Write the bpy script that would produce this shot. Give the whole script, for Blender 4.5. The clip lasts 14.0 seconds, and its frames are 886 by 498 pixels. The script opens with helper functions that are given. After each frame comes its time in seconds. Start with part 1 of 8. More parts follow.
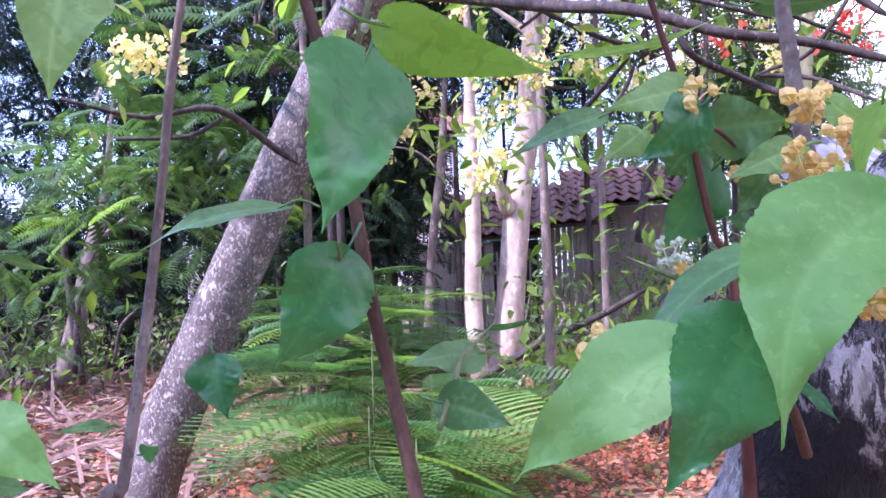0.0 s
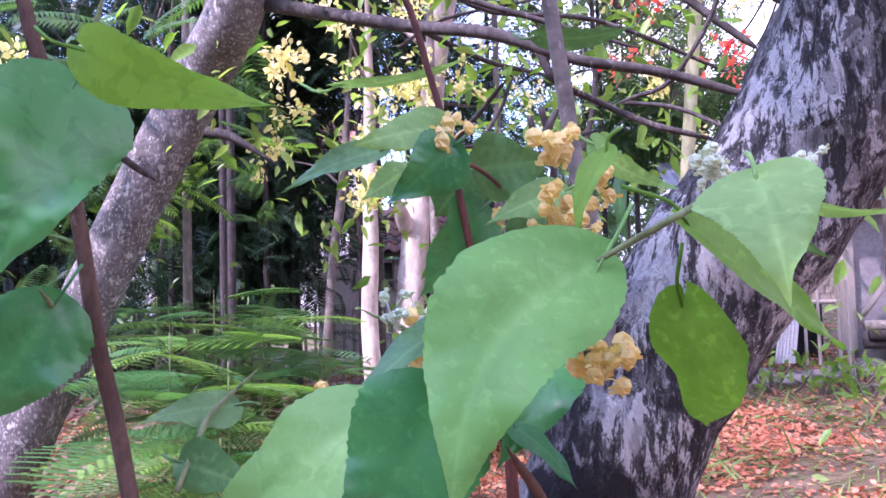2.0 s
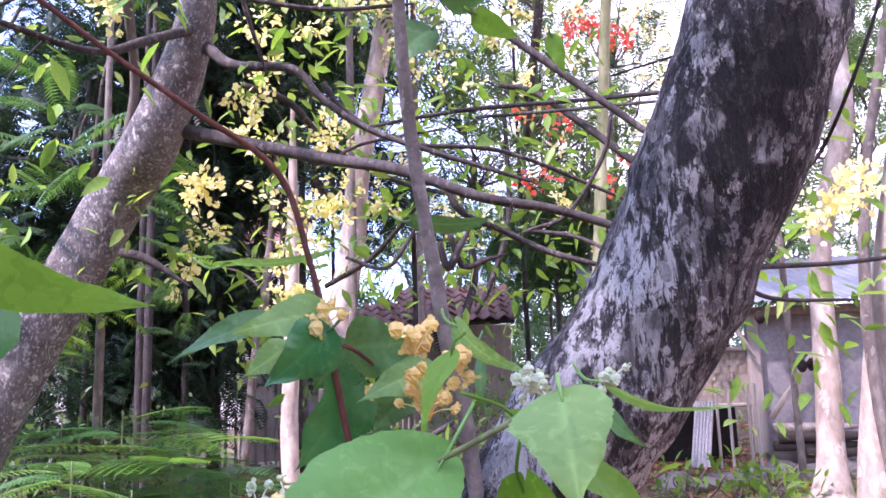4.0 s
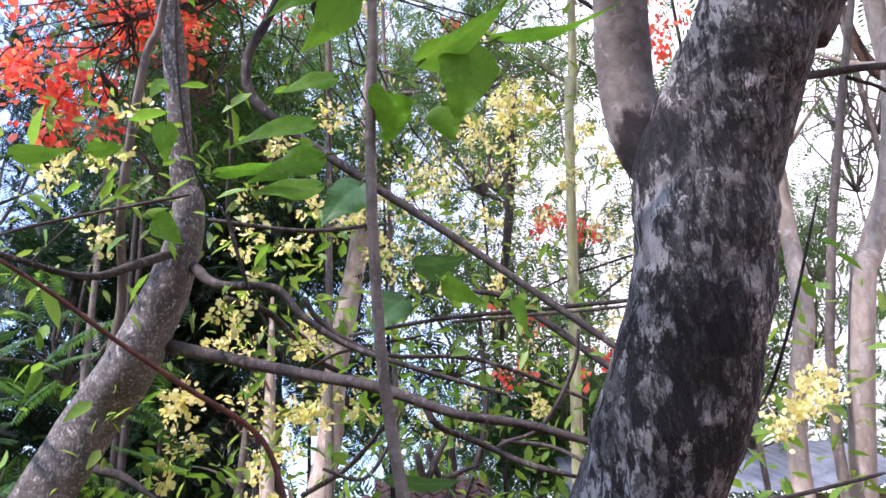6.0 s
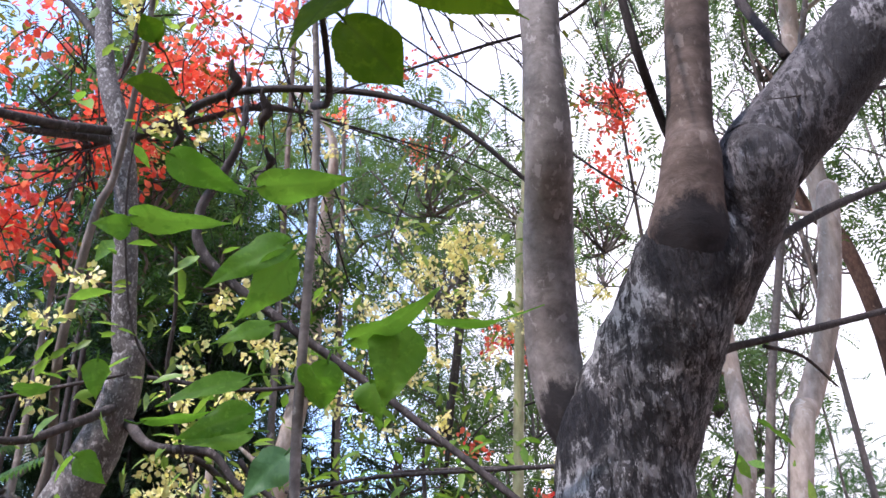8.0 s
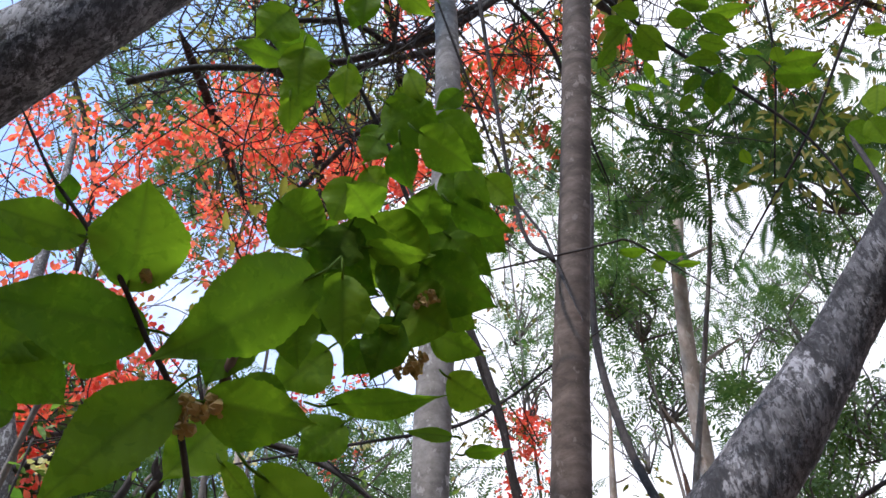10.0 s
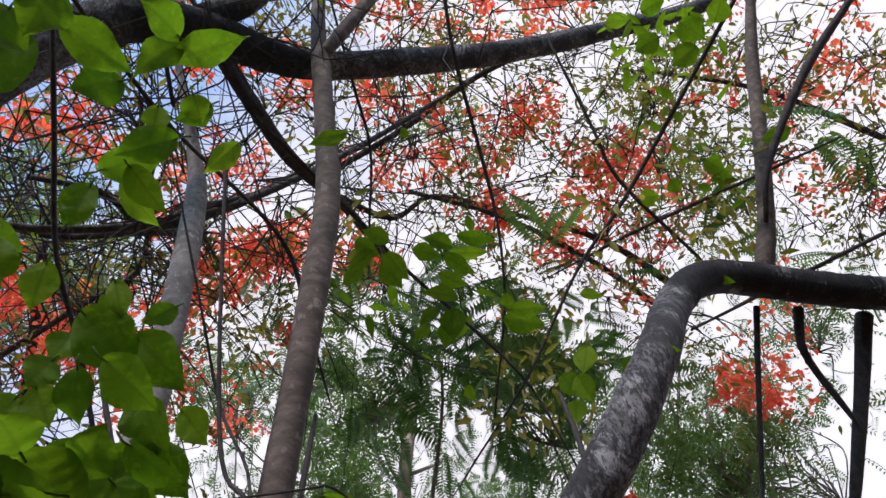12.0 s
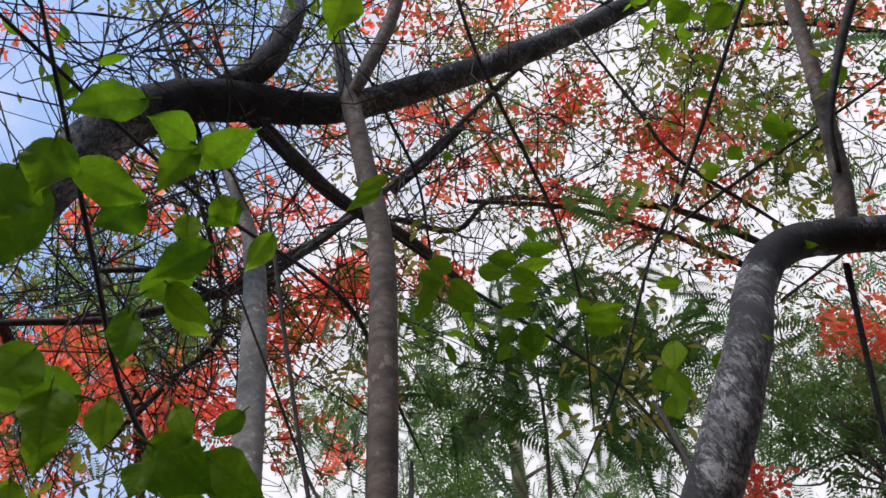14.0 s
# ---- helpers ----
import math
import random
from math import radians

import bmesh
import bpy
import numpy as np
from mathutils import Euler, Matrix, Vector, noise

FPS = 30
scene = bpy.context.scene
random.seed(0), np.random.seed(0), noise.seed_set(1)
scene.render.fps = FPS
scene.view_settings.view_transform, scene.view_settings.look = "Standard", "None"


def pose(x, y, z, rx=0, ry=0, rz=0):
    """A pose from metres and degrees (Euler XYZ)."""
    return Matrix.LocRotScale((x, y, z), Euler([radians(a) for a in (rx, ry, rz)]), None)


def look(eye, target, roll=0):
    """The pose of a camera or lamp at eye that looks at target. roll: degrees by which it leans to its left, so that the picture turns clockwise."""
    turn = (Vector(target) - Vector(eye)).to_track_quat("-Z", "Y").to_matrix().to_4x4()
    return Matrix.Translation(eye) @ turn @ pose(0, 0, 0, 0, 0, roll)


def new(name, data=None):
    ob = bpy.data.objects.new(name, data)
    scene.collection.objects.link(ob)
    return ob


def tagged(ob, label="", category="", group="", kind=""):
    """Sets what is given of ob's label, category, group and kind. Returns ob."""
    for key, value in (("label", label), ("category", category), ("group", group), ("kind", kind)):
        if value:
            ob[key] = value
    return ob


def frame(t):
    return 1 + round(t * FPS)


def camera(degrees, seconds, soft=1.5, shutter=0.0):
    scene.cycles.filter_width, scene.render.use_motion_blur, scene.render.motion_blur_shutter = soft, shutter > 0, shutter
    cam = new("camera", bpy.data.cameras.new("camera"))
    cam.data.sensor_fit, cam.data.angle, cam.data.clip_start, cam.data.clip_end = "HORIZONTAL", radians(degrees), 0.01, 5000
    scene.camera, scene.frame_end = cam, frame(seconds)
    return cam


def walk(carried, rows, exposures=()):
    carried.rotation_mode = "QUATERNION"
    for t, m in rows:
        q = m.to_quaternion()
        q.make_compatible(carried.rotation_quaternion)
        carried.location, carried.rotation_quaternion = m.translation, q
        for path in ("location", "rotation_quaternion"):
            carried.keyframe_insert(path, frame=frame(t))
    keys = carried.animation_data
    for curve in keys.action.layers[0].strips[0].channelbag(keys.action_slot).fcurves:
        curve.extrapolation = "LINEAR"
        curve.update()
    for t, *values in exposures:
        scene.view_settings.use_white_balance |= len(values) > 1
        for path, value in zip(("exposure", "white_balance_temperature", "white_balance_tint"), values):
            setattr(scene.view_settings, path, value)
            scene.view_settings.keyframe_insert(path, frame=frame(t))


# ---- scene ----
cam = camera(57.0, 14.0, soft=1.6)
PATH = [
    (0, (0.000, 0.000, 1.400), (-0.055, 1.999, 1.479), -1.9),
    (0.5, (0.072, 0.035, 1.401), (0.107, 2.034, 1.509), -1.1),
    (1, (0.145, 0.060, 1.410), (0.200, 2.060, 1.497), -1.1),
    (1.5, (0.204, 0.083, 1.420), (0.314, 2.080, 1.505), -0.9),
    (2, (0.234, 0.082, 1.437), (0.364, 2.077, 1.545), -1.5),
    (2.5, (0.265, 0.042, 1.465), (0.421, 2.034, 1.601), -1.8),
    (3, (0.305, 0.021, 1.503), (0.520, 2.006, 1.679), -1.2),
    (3.2, (0.320, 0.014, 1.518), (0.567, 1.995, 1.711), -1.0),
    (5.3, (0.276, -0.137, 1.576), (0.611, 1.725, 2.225), -3.2),
    (5.5, (0.282, -0.149, 1.595), (0.622, 1.698, 2.283), -3.2),
    (6, (0.295, -0.185, 1.643), (0.649, 1.637, 2.39), -3.4),
    (6.5, (0.322, -0.213, 1.687), (0.69, 1.587, 2.479), -3.2),
    (7, (0.317, -0.252, 1.75), (0.693, 1.518, 2.601), -2.8),
    (7.2, (0.316, -0.269, 1.788), (0.696, 1.49, 2.66), -3.2),
    (9.3, (0.343, -0.53, 2.109), (0.883, 0.953, 3.338), -0.7),
    (9.5, (0.332, -0.548, 2.128), (0.861, 0.867, 3.439), -1.1),
    (10, (0.324, -0.599, 2.172), (0.842, 0.648, 3.648), -2.3),
    (10.5, (0.341, -0.611, 2.21), (0.904, 0.475, 3.793), -6.8),
    (11, (0.369, -0.626, 2.239), (1.037, 0.32, 3.87), -10.4),
    (11.5, (0.372, -0.634, 2.257), (1.192, 0.142, 3.907), -14.8),
    (12, (0.38, -0.672, 2.28), (1.257, -0.053, 3.968), -19.9),
    (12.5, (0.39, -0.728, 2.348), (1.235, -0.148, 4.066), -25.7),
    (13, (0.359, -0.771, 2.36), (1.152, -0.242, 4.118), -26.7),
    (13.5, (0.388, -0.787, 2.362), (1.132, -0.122, 4.095), -22.2),
    (14, (0.404, -0.78, 2.388), (1.133, -0.059, 4.105), -23.0),
]
EXPOSURES = [(0.0, 1.23, 5550, 53), (3.2, 1.3, 5700, 55), (5.3, 0.75, 6100, 34), (7.2, 0.46, 6100, 31), (9.3, 0.08, 5950, 21), (11.0, -0.3, 6150, 18), (12.5, -0.62, 6350, 19), (14.0, -0.62, 6350, 18)]
walk(cam, [(t, look(eye, target, roll)) for t, eye, target, roll in PATH], EXPOSURES)

# ---- world and sun ----
world = bpy.data.worlds.new("sky")
scene.world = world
world.use_nodes = True
wn, wl = world.node_tree.nodes, world.node_tree.links
wn.clear()
SUN_EL, SUN_ROT = radians(46), radians(238)
sky = wn.new("ShaderNodeTexSky")
sky.sky_type, sky.sun_disc = "NISHITA", False
sky.sun_elevation, sky.sun_rotation = SUN_EL, SUN_ROT
sky.dust_density, sky.air_density = 2.0, 1.2
coord = wn.new("ShaderNodeTexCoord")
clouds = wn.new("ShaderNodeTexNoise")
clouds.inputs["Scale"].default_value, clouds.inputs["Detail"].default_value, clouds.inputs["Roughness"].default_value = 2.2, 6.0, 0.6
ramp = wn.new("ShaderNodeValToRGB")
ramp.color_ramp.elements[0].position, ramp.color_ramp.elements[1].position = 0.5, 0.72
ramp.color_ramp.elements[0].color = (0.2, 0.2, 0.2, 1)
mixed = wn.new("ShaderNodeMix")
mixed.data_type = "RGBA"
mixed.inputs["B"].default_value = (15.0, 15.1, 15.3, 1)
back = wn.new("ShaderNodeBackground")
back.inputs["Strength"].default_value = 0.1
out = wn.new("ShaderNodeOutputWorld")
wl.new(coord.outputs["Generated"], clouds.inputs["Vector"])
parts = wn.new("ShaderNodeSeparateXYZ")
wl.new(coord.outputs["Generated"], parts.inputs["Vector"])
bank = wn.new("ShaderNodeMath")
bank.operation, bank.inputs[1].default_value = "MULTIPLY_ADD", 0.62
wl.new(parts.outputs["X"], bank.inputs[0])
wl.new(clouds.outputs["Fac"], bank.inputs[2])
wl.new(bank.outputs["Value"], ramp.inputs["Fac"])
wl.new(ramp.outputs["Color"], mixed.inputs["Factor"])
lift = wn.new("ShaderNodeMix")
lift.data_type, lift.blend_type = "RGBA", "MULTIPLY"
lift.inputs["Factor"].default_value, lift.inputs["B"].default_value = 1.0, (3.0, 4.1, 4.7, 1)
wl.new(sky.outputs["Color"], lift.inputs["A"])
wl.new(lift.outputs["Result"], mixed.inputs["A"])
wl.new(mixed.outputs["Result"], back.inputs["Color"])
wl.new(back.outputs["Background"], out.inputs["Surface"])

sun_data = bpy.data.lights.new("sun", "SUN")
sun_data.energy, sun_data.angle, sun_data.color = 4.2, radians(2.0), (1.0, 0.93, 0.82)
sun = new("sun", sun_data)
SUN_DIR = Vector((math.sin(SUN_ROT) * math.cos(SUN_EL), math.cos(SUN_ROT) * math.cos(SUN_EL), math.sin(SUN_EL)))
sun.matrix_world = look(SUN_DIR * 60, (0, 0, 0))

# ---- materials ----
def nodes_of(name):
    mat = bpy.data.materials.new(name)
    mat.use_nodes = True
    nt = mat.node_tree
    nt.nodes.clear()
    return mat, nt.nodes, nt.links


def link_noise(n, l, scale, detail=4.0, rough=0.6, distort=0.0, stretch=(1, 1, 1)):
    tc = n.new("ShaderNodeTexCoord")
    mp = n.new("ShaderNodeMapping")
    mp.inputs["Scale"].default_value = stretch
    tex = n.new("ShaderNodeTexNoise")
    tex.inputs["Scale"].default_value, tex.inputs["Detail"].default_value = scale, detail
    tex.inputs["Roughness"].default_value, tex.inputs["Distortion"].default_value = rough, distort
    l.new(tc.outputs["Object"], mp.inputs["Vector"])
    l.new(mp.outputs["Vector"], tex.inputs["Vector"])
    return tex.outputs["Fac"]


def ramp_of(n, l, fac, stops):
    r = n.new("ShaderNodeValToRGB")
    while len(r.color_ramp.elements) < len(stops):
        r.color_ramp.elements.new(0.5)
    for e, (p, c) in zip(r.color_ramp.elements, stops):
        e.position, e.color = p, (*c, 1) if len(c) == 3 else c
    l.new(fac, r.inputs["Fac"])
    return r.outputs["Color"]


def blend(n, l, fac, a, b, mode="MIX"):
    m = n.new("ShaderNodeMix")
    m.data_type, m.blend_type = "RGBA", mode
    for key, v in (("Factor", fac), ("A", a), ("B", b)):
        if isinstance(v, (int, float)):
            m.inputs[key].default_value = v
        elif isinstance(v, tuple):
            m.inputs[key].default_value = (*v, 1)
        else:
            l.new(v, m.inputs[key])
    return m.outputs["Result"]


def finish(n, l, color, rough=0.7, bump=None, bump_strength=0.4, bump_distance=0.01, spec=0.4, metal=0.0):
    bs = n.new("ShaderNodeBsdfPrincipled")
    o = n.new("ShaderNodeOutputMaterial")
    if isinstance(color, tuple):
        bs.inputs["Base Color"].default_value = (*color, 1)
    else:
        l.new(color, bs.inputs["Base Color"])
    if isinstance(rough, (int, float)):
        bs.inputs["Roughness"].default_value = rough
    else:
        l.new(rough, bs.inputs["Roughness"])
    bs.inputs["Specular IOR Level"].default_value = spec
    bs.inputs["Metallic"].default_value = metal
    if bump is not None:
        b = n.new("ShaderNodeBump")
        b.inputs["Strength"].default_value, b.inputs["Distance"].default_value = bump_strength, bump_distance
        l.new(bump, b.inputs["Height"])
        l.new(b.outputs["Normal"], bs.inputs["Normal"])
    l.new(bs.outputs["BSDF"], o.inputs["Surface"])
    return bs, o


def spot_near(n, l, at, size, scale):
    """Distance from a place on the wood, made ragged, for black spots and worn patches."""
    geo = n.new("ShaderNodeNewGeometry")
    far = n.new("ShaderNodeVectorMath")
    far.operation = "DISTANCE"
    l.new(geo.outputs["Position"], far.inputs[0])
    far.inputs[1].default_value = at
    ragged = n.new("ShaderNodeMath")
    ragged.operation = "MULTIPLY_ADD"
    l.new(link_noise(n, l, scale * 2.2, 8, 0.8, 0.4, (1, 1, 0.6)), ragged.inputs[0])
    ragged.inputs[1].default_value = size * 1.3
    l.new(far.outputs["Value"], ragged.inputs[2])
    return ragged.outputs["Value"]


def bark(name, dark, mid, pale, patch=0.55, scale=9.0, stretch=(1, 1, 0.45), relief=0.5, patch_scale=2.2, rings=0.0, dark_blotch=0.0, black_spots=(), cracks=0.0, worn=()):
    """Bark: fissured ground colour, mid blotches, large pale lichen patches and many small flecks; rings: faint scars round a smooth stem."""
    mat, n, l = nodes_of(name)
    fine = link_noise(n, l, scale * 3.2, 6, 0.7, 0.3, stretch)
    big = link_noise(n, l, scale * 0.7, 5, 0.62, 0.6, stretch)
    lich = link_noise(n, l, scale * patch_scale * 0.4, 6, 0.62, 0.15, (1, 1, 0.7))
    fleck = link_noise(n, l, scale * patch_scale * 1.5, 4, 0.6, 0.2, (1, 1, 0.6))
    base = ramp_of(n, l, big, [(0.36, dark), (0.5, mid), (0.66, tuple(min(1, 1.25 * v) for v in mid))])
    base = blend(n, l, ramp_of(n, l, fine, [(0.35, (0.75,) * 3), (0.65, (0.0,) * 3)]), base, tuple(v * 0.55 for v in dark))
    dust = link_noise(n, l, scale * patch_scale * 5.0, 3, 0.7, 0.3, (1, 1, 0.5))
    base = blend(n, l, ramp_of(n, l, dust, [(patch + 0.04, (0, 0, 0)), (patch + 0.1, (0.6,) * 3)]), base, tuple(0.75 * v for v in pale))
    rough = relief > 0.75
    if rough:
        lich = blend(n, l, 0.42, link_noise(n, l, scale * 0.62, 3, 0.55, 0.3, (1, 1, 0.7)), link_noise(n, l, scale * 4.2, 7, 0.78, 0.2, (1, 1, 0.55)))
    small = ramp_of(n, l, fleck, [(patch + 0.0, (0, 0, 0)), (patch + 0.035, (0.35 if rough else 0.8,) * 3)])
    col = blend(n, l, small, base, tuple(0.8 * v for v in pale))
    low = patch - 0.015 if rough else patch + 0.05
    spots = ramp_of(n, l, lich, [(low, (0, 0, 0)), (low + 0.014, (0.85,) * 3)])
    col = blend(n, l, spots, col, pale)
    if rings:
        tc = n.new("ShaderNodeTexCoord")
        wv = n.new("ShaderNodeTexWave")
        wv.bands_direction, wv.inputs["Scale"].default_value = "Z", 2.6
        wv.inputs["Distortion"].default_value, wv.inputs["Detail"].default_value = 1.5, 3.0
        l.new(tc.outputs["Object"], wv.inputs["Vector"])
        col = blend(n, l, ramp_of(n, l, wv.outputs["Fac"], [(0.0, (rings,) * 3), (0.06, (0, 0, 0))]), col, dark)
    if dark_blotch:
        dark_noise = link_noise(n, l, scale * 0.5, 6, 0.7, 0.8, (1, 1, 0.8))
        col = blend(n, l, ramp_of(n, l, dark_noise, [(0.52, (0, 0, 0)), (0.57, (dark_blotch,) * 3)]), col, tuple(v * 0.5 for v in dark))
    for at, size in worn:
        near = spot_near(n, l, at, size, scale)
        col = blend(n, l, ramp_of(n, l, near, [(size * 1.3, (0.85,) * 3), (size * 1.42, (0, 0, 0))]), col, blend(n, l, ramp_of(n, l, fine, [(0.42, (0, 0, 0)), (0.6, (1, 1, 1))]), tuple(0.2 * v for v in pale), tuple(0.72 * v for v in pale)))
    hgt = blend(n, l, 0.5, fine, big)
    if cracks:
        tc = n.new("ShaderNodeTexCoord")
        mp = n.new("ShaderNodeMapping")
        mp.inputs["Scale"].default_value = (1, 1, 0.5)
        warp = blend(n, l, 0.06, mp.outputs["Vector"], link_noise(n, l, 14, 3), "ADD")
        vo = n.new("ShaderNodeTexVoronoi")
        vo.feature, vo.inputs["Scale"].default_value = "DISTANCE_TO_EDGE", cracks
        l.new(tc.outputs["Object"], mp.inputs["Vector"])
        l.new(warp, vo.inputs["Vector"])
        gap = ramp_of(n, l, vo.outputs["Distance"], [(0.0, (0, 0, 0)), (0.2, (1, 1, 1))])
        col = blend(n, l, ramp_of(n, l, vo.outputs["Distance"], [(0.0, (0.22,) * 3), (0.08, (0, 0, 0))]), col, tuple(v * 0.6 for v in dark))
        hgt = blend(n, l, 0.18, hgt, gap)
    if rough:
        split = link_noise(n, l, scale * 7.5, 4, 0.72, 0.35, (1, 1, 0.24))
        col = blend(n, l, ramp_of(n, l, split, [(0.45, (0.9,) * 3), (0.5, (0, 0, 0))]), col, tuple(v * 0.6 for v in dark))
        hgt = blend(n, l, 0.45, hgt, split)
    for at, size in black_spots:
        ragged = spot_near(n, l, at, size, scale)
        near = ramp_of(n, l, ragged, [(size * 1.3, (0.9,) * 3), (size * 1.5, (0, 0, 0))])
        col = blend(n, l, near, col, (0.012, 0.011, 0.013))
    if black_spots:
        col = blend(n, l, ramp_of(n, l, lich, [(low + 0.04, (0, 0, 0)), (low + 0.06, (0.6,) * 3)]), col, tuple(0.75 * v for v in pale))
    finish(n, l, col, 0.85, hgt, relief, 0.02 if relief < 0.75 else 0.035, 0.25)
    return mat


def leafy(name, deep, light, thin=0.45, rough=0.42, vein=False, spread=0.35, island=True, spec=0.4, rib=1.5):
    """Leaf blade: colour by piece, with light that passes through it."""
    mat, n, l = nodes_of(name)
    if island:
        g = n.new("ShaderNodeNewGeometry")
        rnd = g.outputs["Random Per Island"]
    else:
        g = n.new("ShaderNodeObjectInfo")
        rnd = g.outputs["Random"]
    col = ramp_of(n, l, rnd, [(0.0, deep), (0.55, tuple((a + b) / 2 for a, b in zip(deep, light))), (1.0, light)])
    blotch = link_noise(n, l, 22.0, 4, 0.6)
    col = blend(n, l, ramp_of(n, l, blotch, [(0.42, (0, 0, 0)), (0.66, (spread,) * 3)]), col, light)
    spots = link_noise(n, l, 70.0, 3, 0.55, 0.4)
    col = blend(n, l, ramp_of(n, l, spots, [(0.56, (0, 0, 0)), (0.66, (spread * 0.8,) * 3)]), col, tuple(min(1, v * 1.35) for v in light))
    bs, o = finish(n, l, col, rough, blotch, 0.4 if vein else 0.15, 0.004, spec)
    if vein:
        at = n.new("ShaderNodeAttribute")
        at.attribute_name = "vein"
        fac = ramp_of(n, l, at.outputs["Fac"], [(0.0, (0, 0, 0)), (1.0, (0.4,) * 3)])
        col2 = blend(n, l, fac, col, tuple(min(1, v * rib + 0.01) for v in light))
        l.new(col2, bs.inputs["Base Color"])
        col = col2
    if vein:
        patch = link_noise(n, l, 34.0, 3, 0.5, 0.8)
        col = blend(n, l, ramp_of(n, l, patch, [(0.57, (0, 0, 0)), (0.61, (0.3,) * 3)]), col, tuple(v * 0.8 for v in deep))
        l.new(col, bs.inputs["Base Color"])
    tr = n.new("ShaderNodeBsdfTranslucent")
    warm = blend(n, l, 1.0, col, (1.15, 1.25, 0.6), "MULTIPLY")
    l.new(warm, tr.inputs["Color"])
    mx = n.new("ShaderNodeMixShader")
    mx.inputs["Fac"].default_value = thin
    l.new(bs.outputs["BSDF"], mx.inputs[1])
    l.new(tr.outputs["BSDF"], mx.inputs[2])
    l.new(mx.outputs["Shader"], o.inputs["Surface"])
    return mat


M = {}
# black spots: charred foot of the trunk and dark places at its forks
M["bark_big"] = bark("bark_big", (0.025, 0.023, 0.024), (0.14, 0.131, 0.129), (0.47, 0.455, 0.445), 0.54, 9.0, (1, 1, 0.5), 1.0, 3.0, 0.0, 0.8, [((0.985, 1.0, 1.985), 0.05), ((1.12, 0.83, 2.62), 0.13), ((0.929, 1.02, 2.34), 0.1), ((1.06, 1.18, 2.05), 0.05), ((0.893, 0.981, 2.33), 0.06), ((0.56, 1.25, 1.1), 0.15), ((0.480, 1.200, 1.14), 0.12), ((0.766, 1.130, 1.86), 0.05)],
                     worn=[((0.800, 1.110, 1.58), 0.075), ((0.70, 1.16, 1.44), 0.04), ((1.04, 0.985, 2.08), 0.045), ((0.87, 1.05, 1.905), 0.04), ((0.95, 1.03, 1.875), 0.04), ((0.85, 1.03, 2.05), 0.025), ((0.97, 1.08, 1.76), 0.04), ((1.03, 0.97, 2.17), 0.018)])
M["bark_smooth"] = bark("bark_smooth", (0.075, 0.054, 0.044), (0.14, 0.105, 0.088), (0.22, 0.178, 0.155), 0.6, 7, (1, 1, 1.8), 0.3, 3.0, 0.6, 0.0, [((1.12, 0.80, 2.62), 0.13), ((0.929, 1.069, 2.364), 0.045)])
# black spots set along the limb's bend, its level part and the overhead fork
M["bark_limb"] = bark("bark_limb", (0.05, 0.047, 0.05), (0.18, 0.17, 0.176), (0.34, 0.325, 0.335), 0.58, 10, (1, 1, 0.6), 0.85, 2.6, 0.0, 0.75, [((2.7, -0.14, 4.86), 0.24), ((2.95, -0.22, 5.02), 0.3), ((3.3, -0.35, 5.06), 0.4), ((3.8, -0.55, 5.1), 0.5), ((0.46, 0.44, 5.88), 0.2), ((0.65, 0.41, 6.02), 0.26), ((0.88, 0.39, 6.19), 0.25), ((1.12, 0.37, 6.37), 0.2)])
M["bark_stem"] = bark("bark_stem", (0.16, 0.142, 0.13), (0.25, 0.226, 0.21), (0.4, 0.37, 0.35), 0.6, 9, (1, 1, 1.2), 0.3, 3.5, 0.25, 0.0, [((0.945, 1.06, 2.37), 0.1)])
M["bark_left"] = bark("bark_left", (0.085, 0.076, 0.074), (0.15, 0.136, 0.132), (0.38, 0.365, 0.36), 0.56, 10, (1, 1, 1), 0.35, 6.0)
M["bark_pale"] = bark("bark_pale", (0.34, 0.27, 0.215), (0.48, 0.405, 0.345), (0.62, 0.55, 0.49), 0.6, 4, (1, 1, 0.4), 0.2)
M["bark_green"] = bark("bark_green", (0.3, 0.32, 0.17), (0.42, 0.42, 0.25), (0.5, 0.5, 0.36), 0.62, 5, (1, 1, 0.3), 0.15)
M["bark_branch"] = bark("bark_branch", (0.035, 0.03, 0.029), (0.072, 0.062, 0.06), (0.17, 0.15, 0.145), 0.6, 12)
M["bark_grey"] = bark("bark_grey", (0.12, 0.1, 0.09), (0.2, 0.17, 0.15), (0.32, 0.28, 0.25), 0.6, 6)
M["twig_dark"] = bark("twig_dark", (0.03, 0.025, 0.025), (0.06, 0.05, 0.048), (0.12, 0.1, 0.1), 0.64, 20)
M["stem_brown"] = bark("stem_brown", (0.085, 0.05, 0.038), (0.135, 0.083, 0.062), (0.22, 0.15, 0.115), 0.66, 16)
M["stem_red"] = bark("stem_red", (0.12, 0.05, 0.042), (0.17, 0.07, 0.056), (0.24, 0.12, 0.1), 0.68, 18)
M["stem_green"] = bark("stem_green", (0.15, 0.2, 0.09), (0.22, 0.27, 0.13), (0.32, 0.36, 0.22), 0.66, 18)
M["leaf_big"] = leafy("leaf_big", (0.02, 0.145, 0.045), (0.055, 0.235, 0.07), 0.3, 0.3, True, 0.5, False, 0.5, 1.15)
M["leaf_young"] = leafy("leaf_young", (0.17, 0.34, 0.11), (0.26, 0.45, 0.17), 0.42, 0.55, True, 0.5, False, 0.25)
M["leaf_grey"] = leafy("leaf_grey", (0.055, 0.17, 0.06), (0.12, 0.26, 0.1), 0.28, 0.42, True, 0.5, False, 0.35)
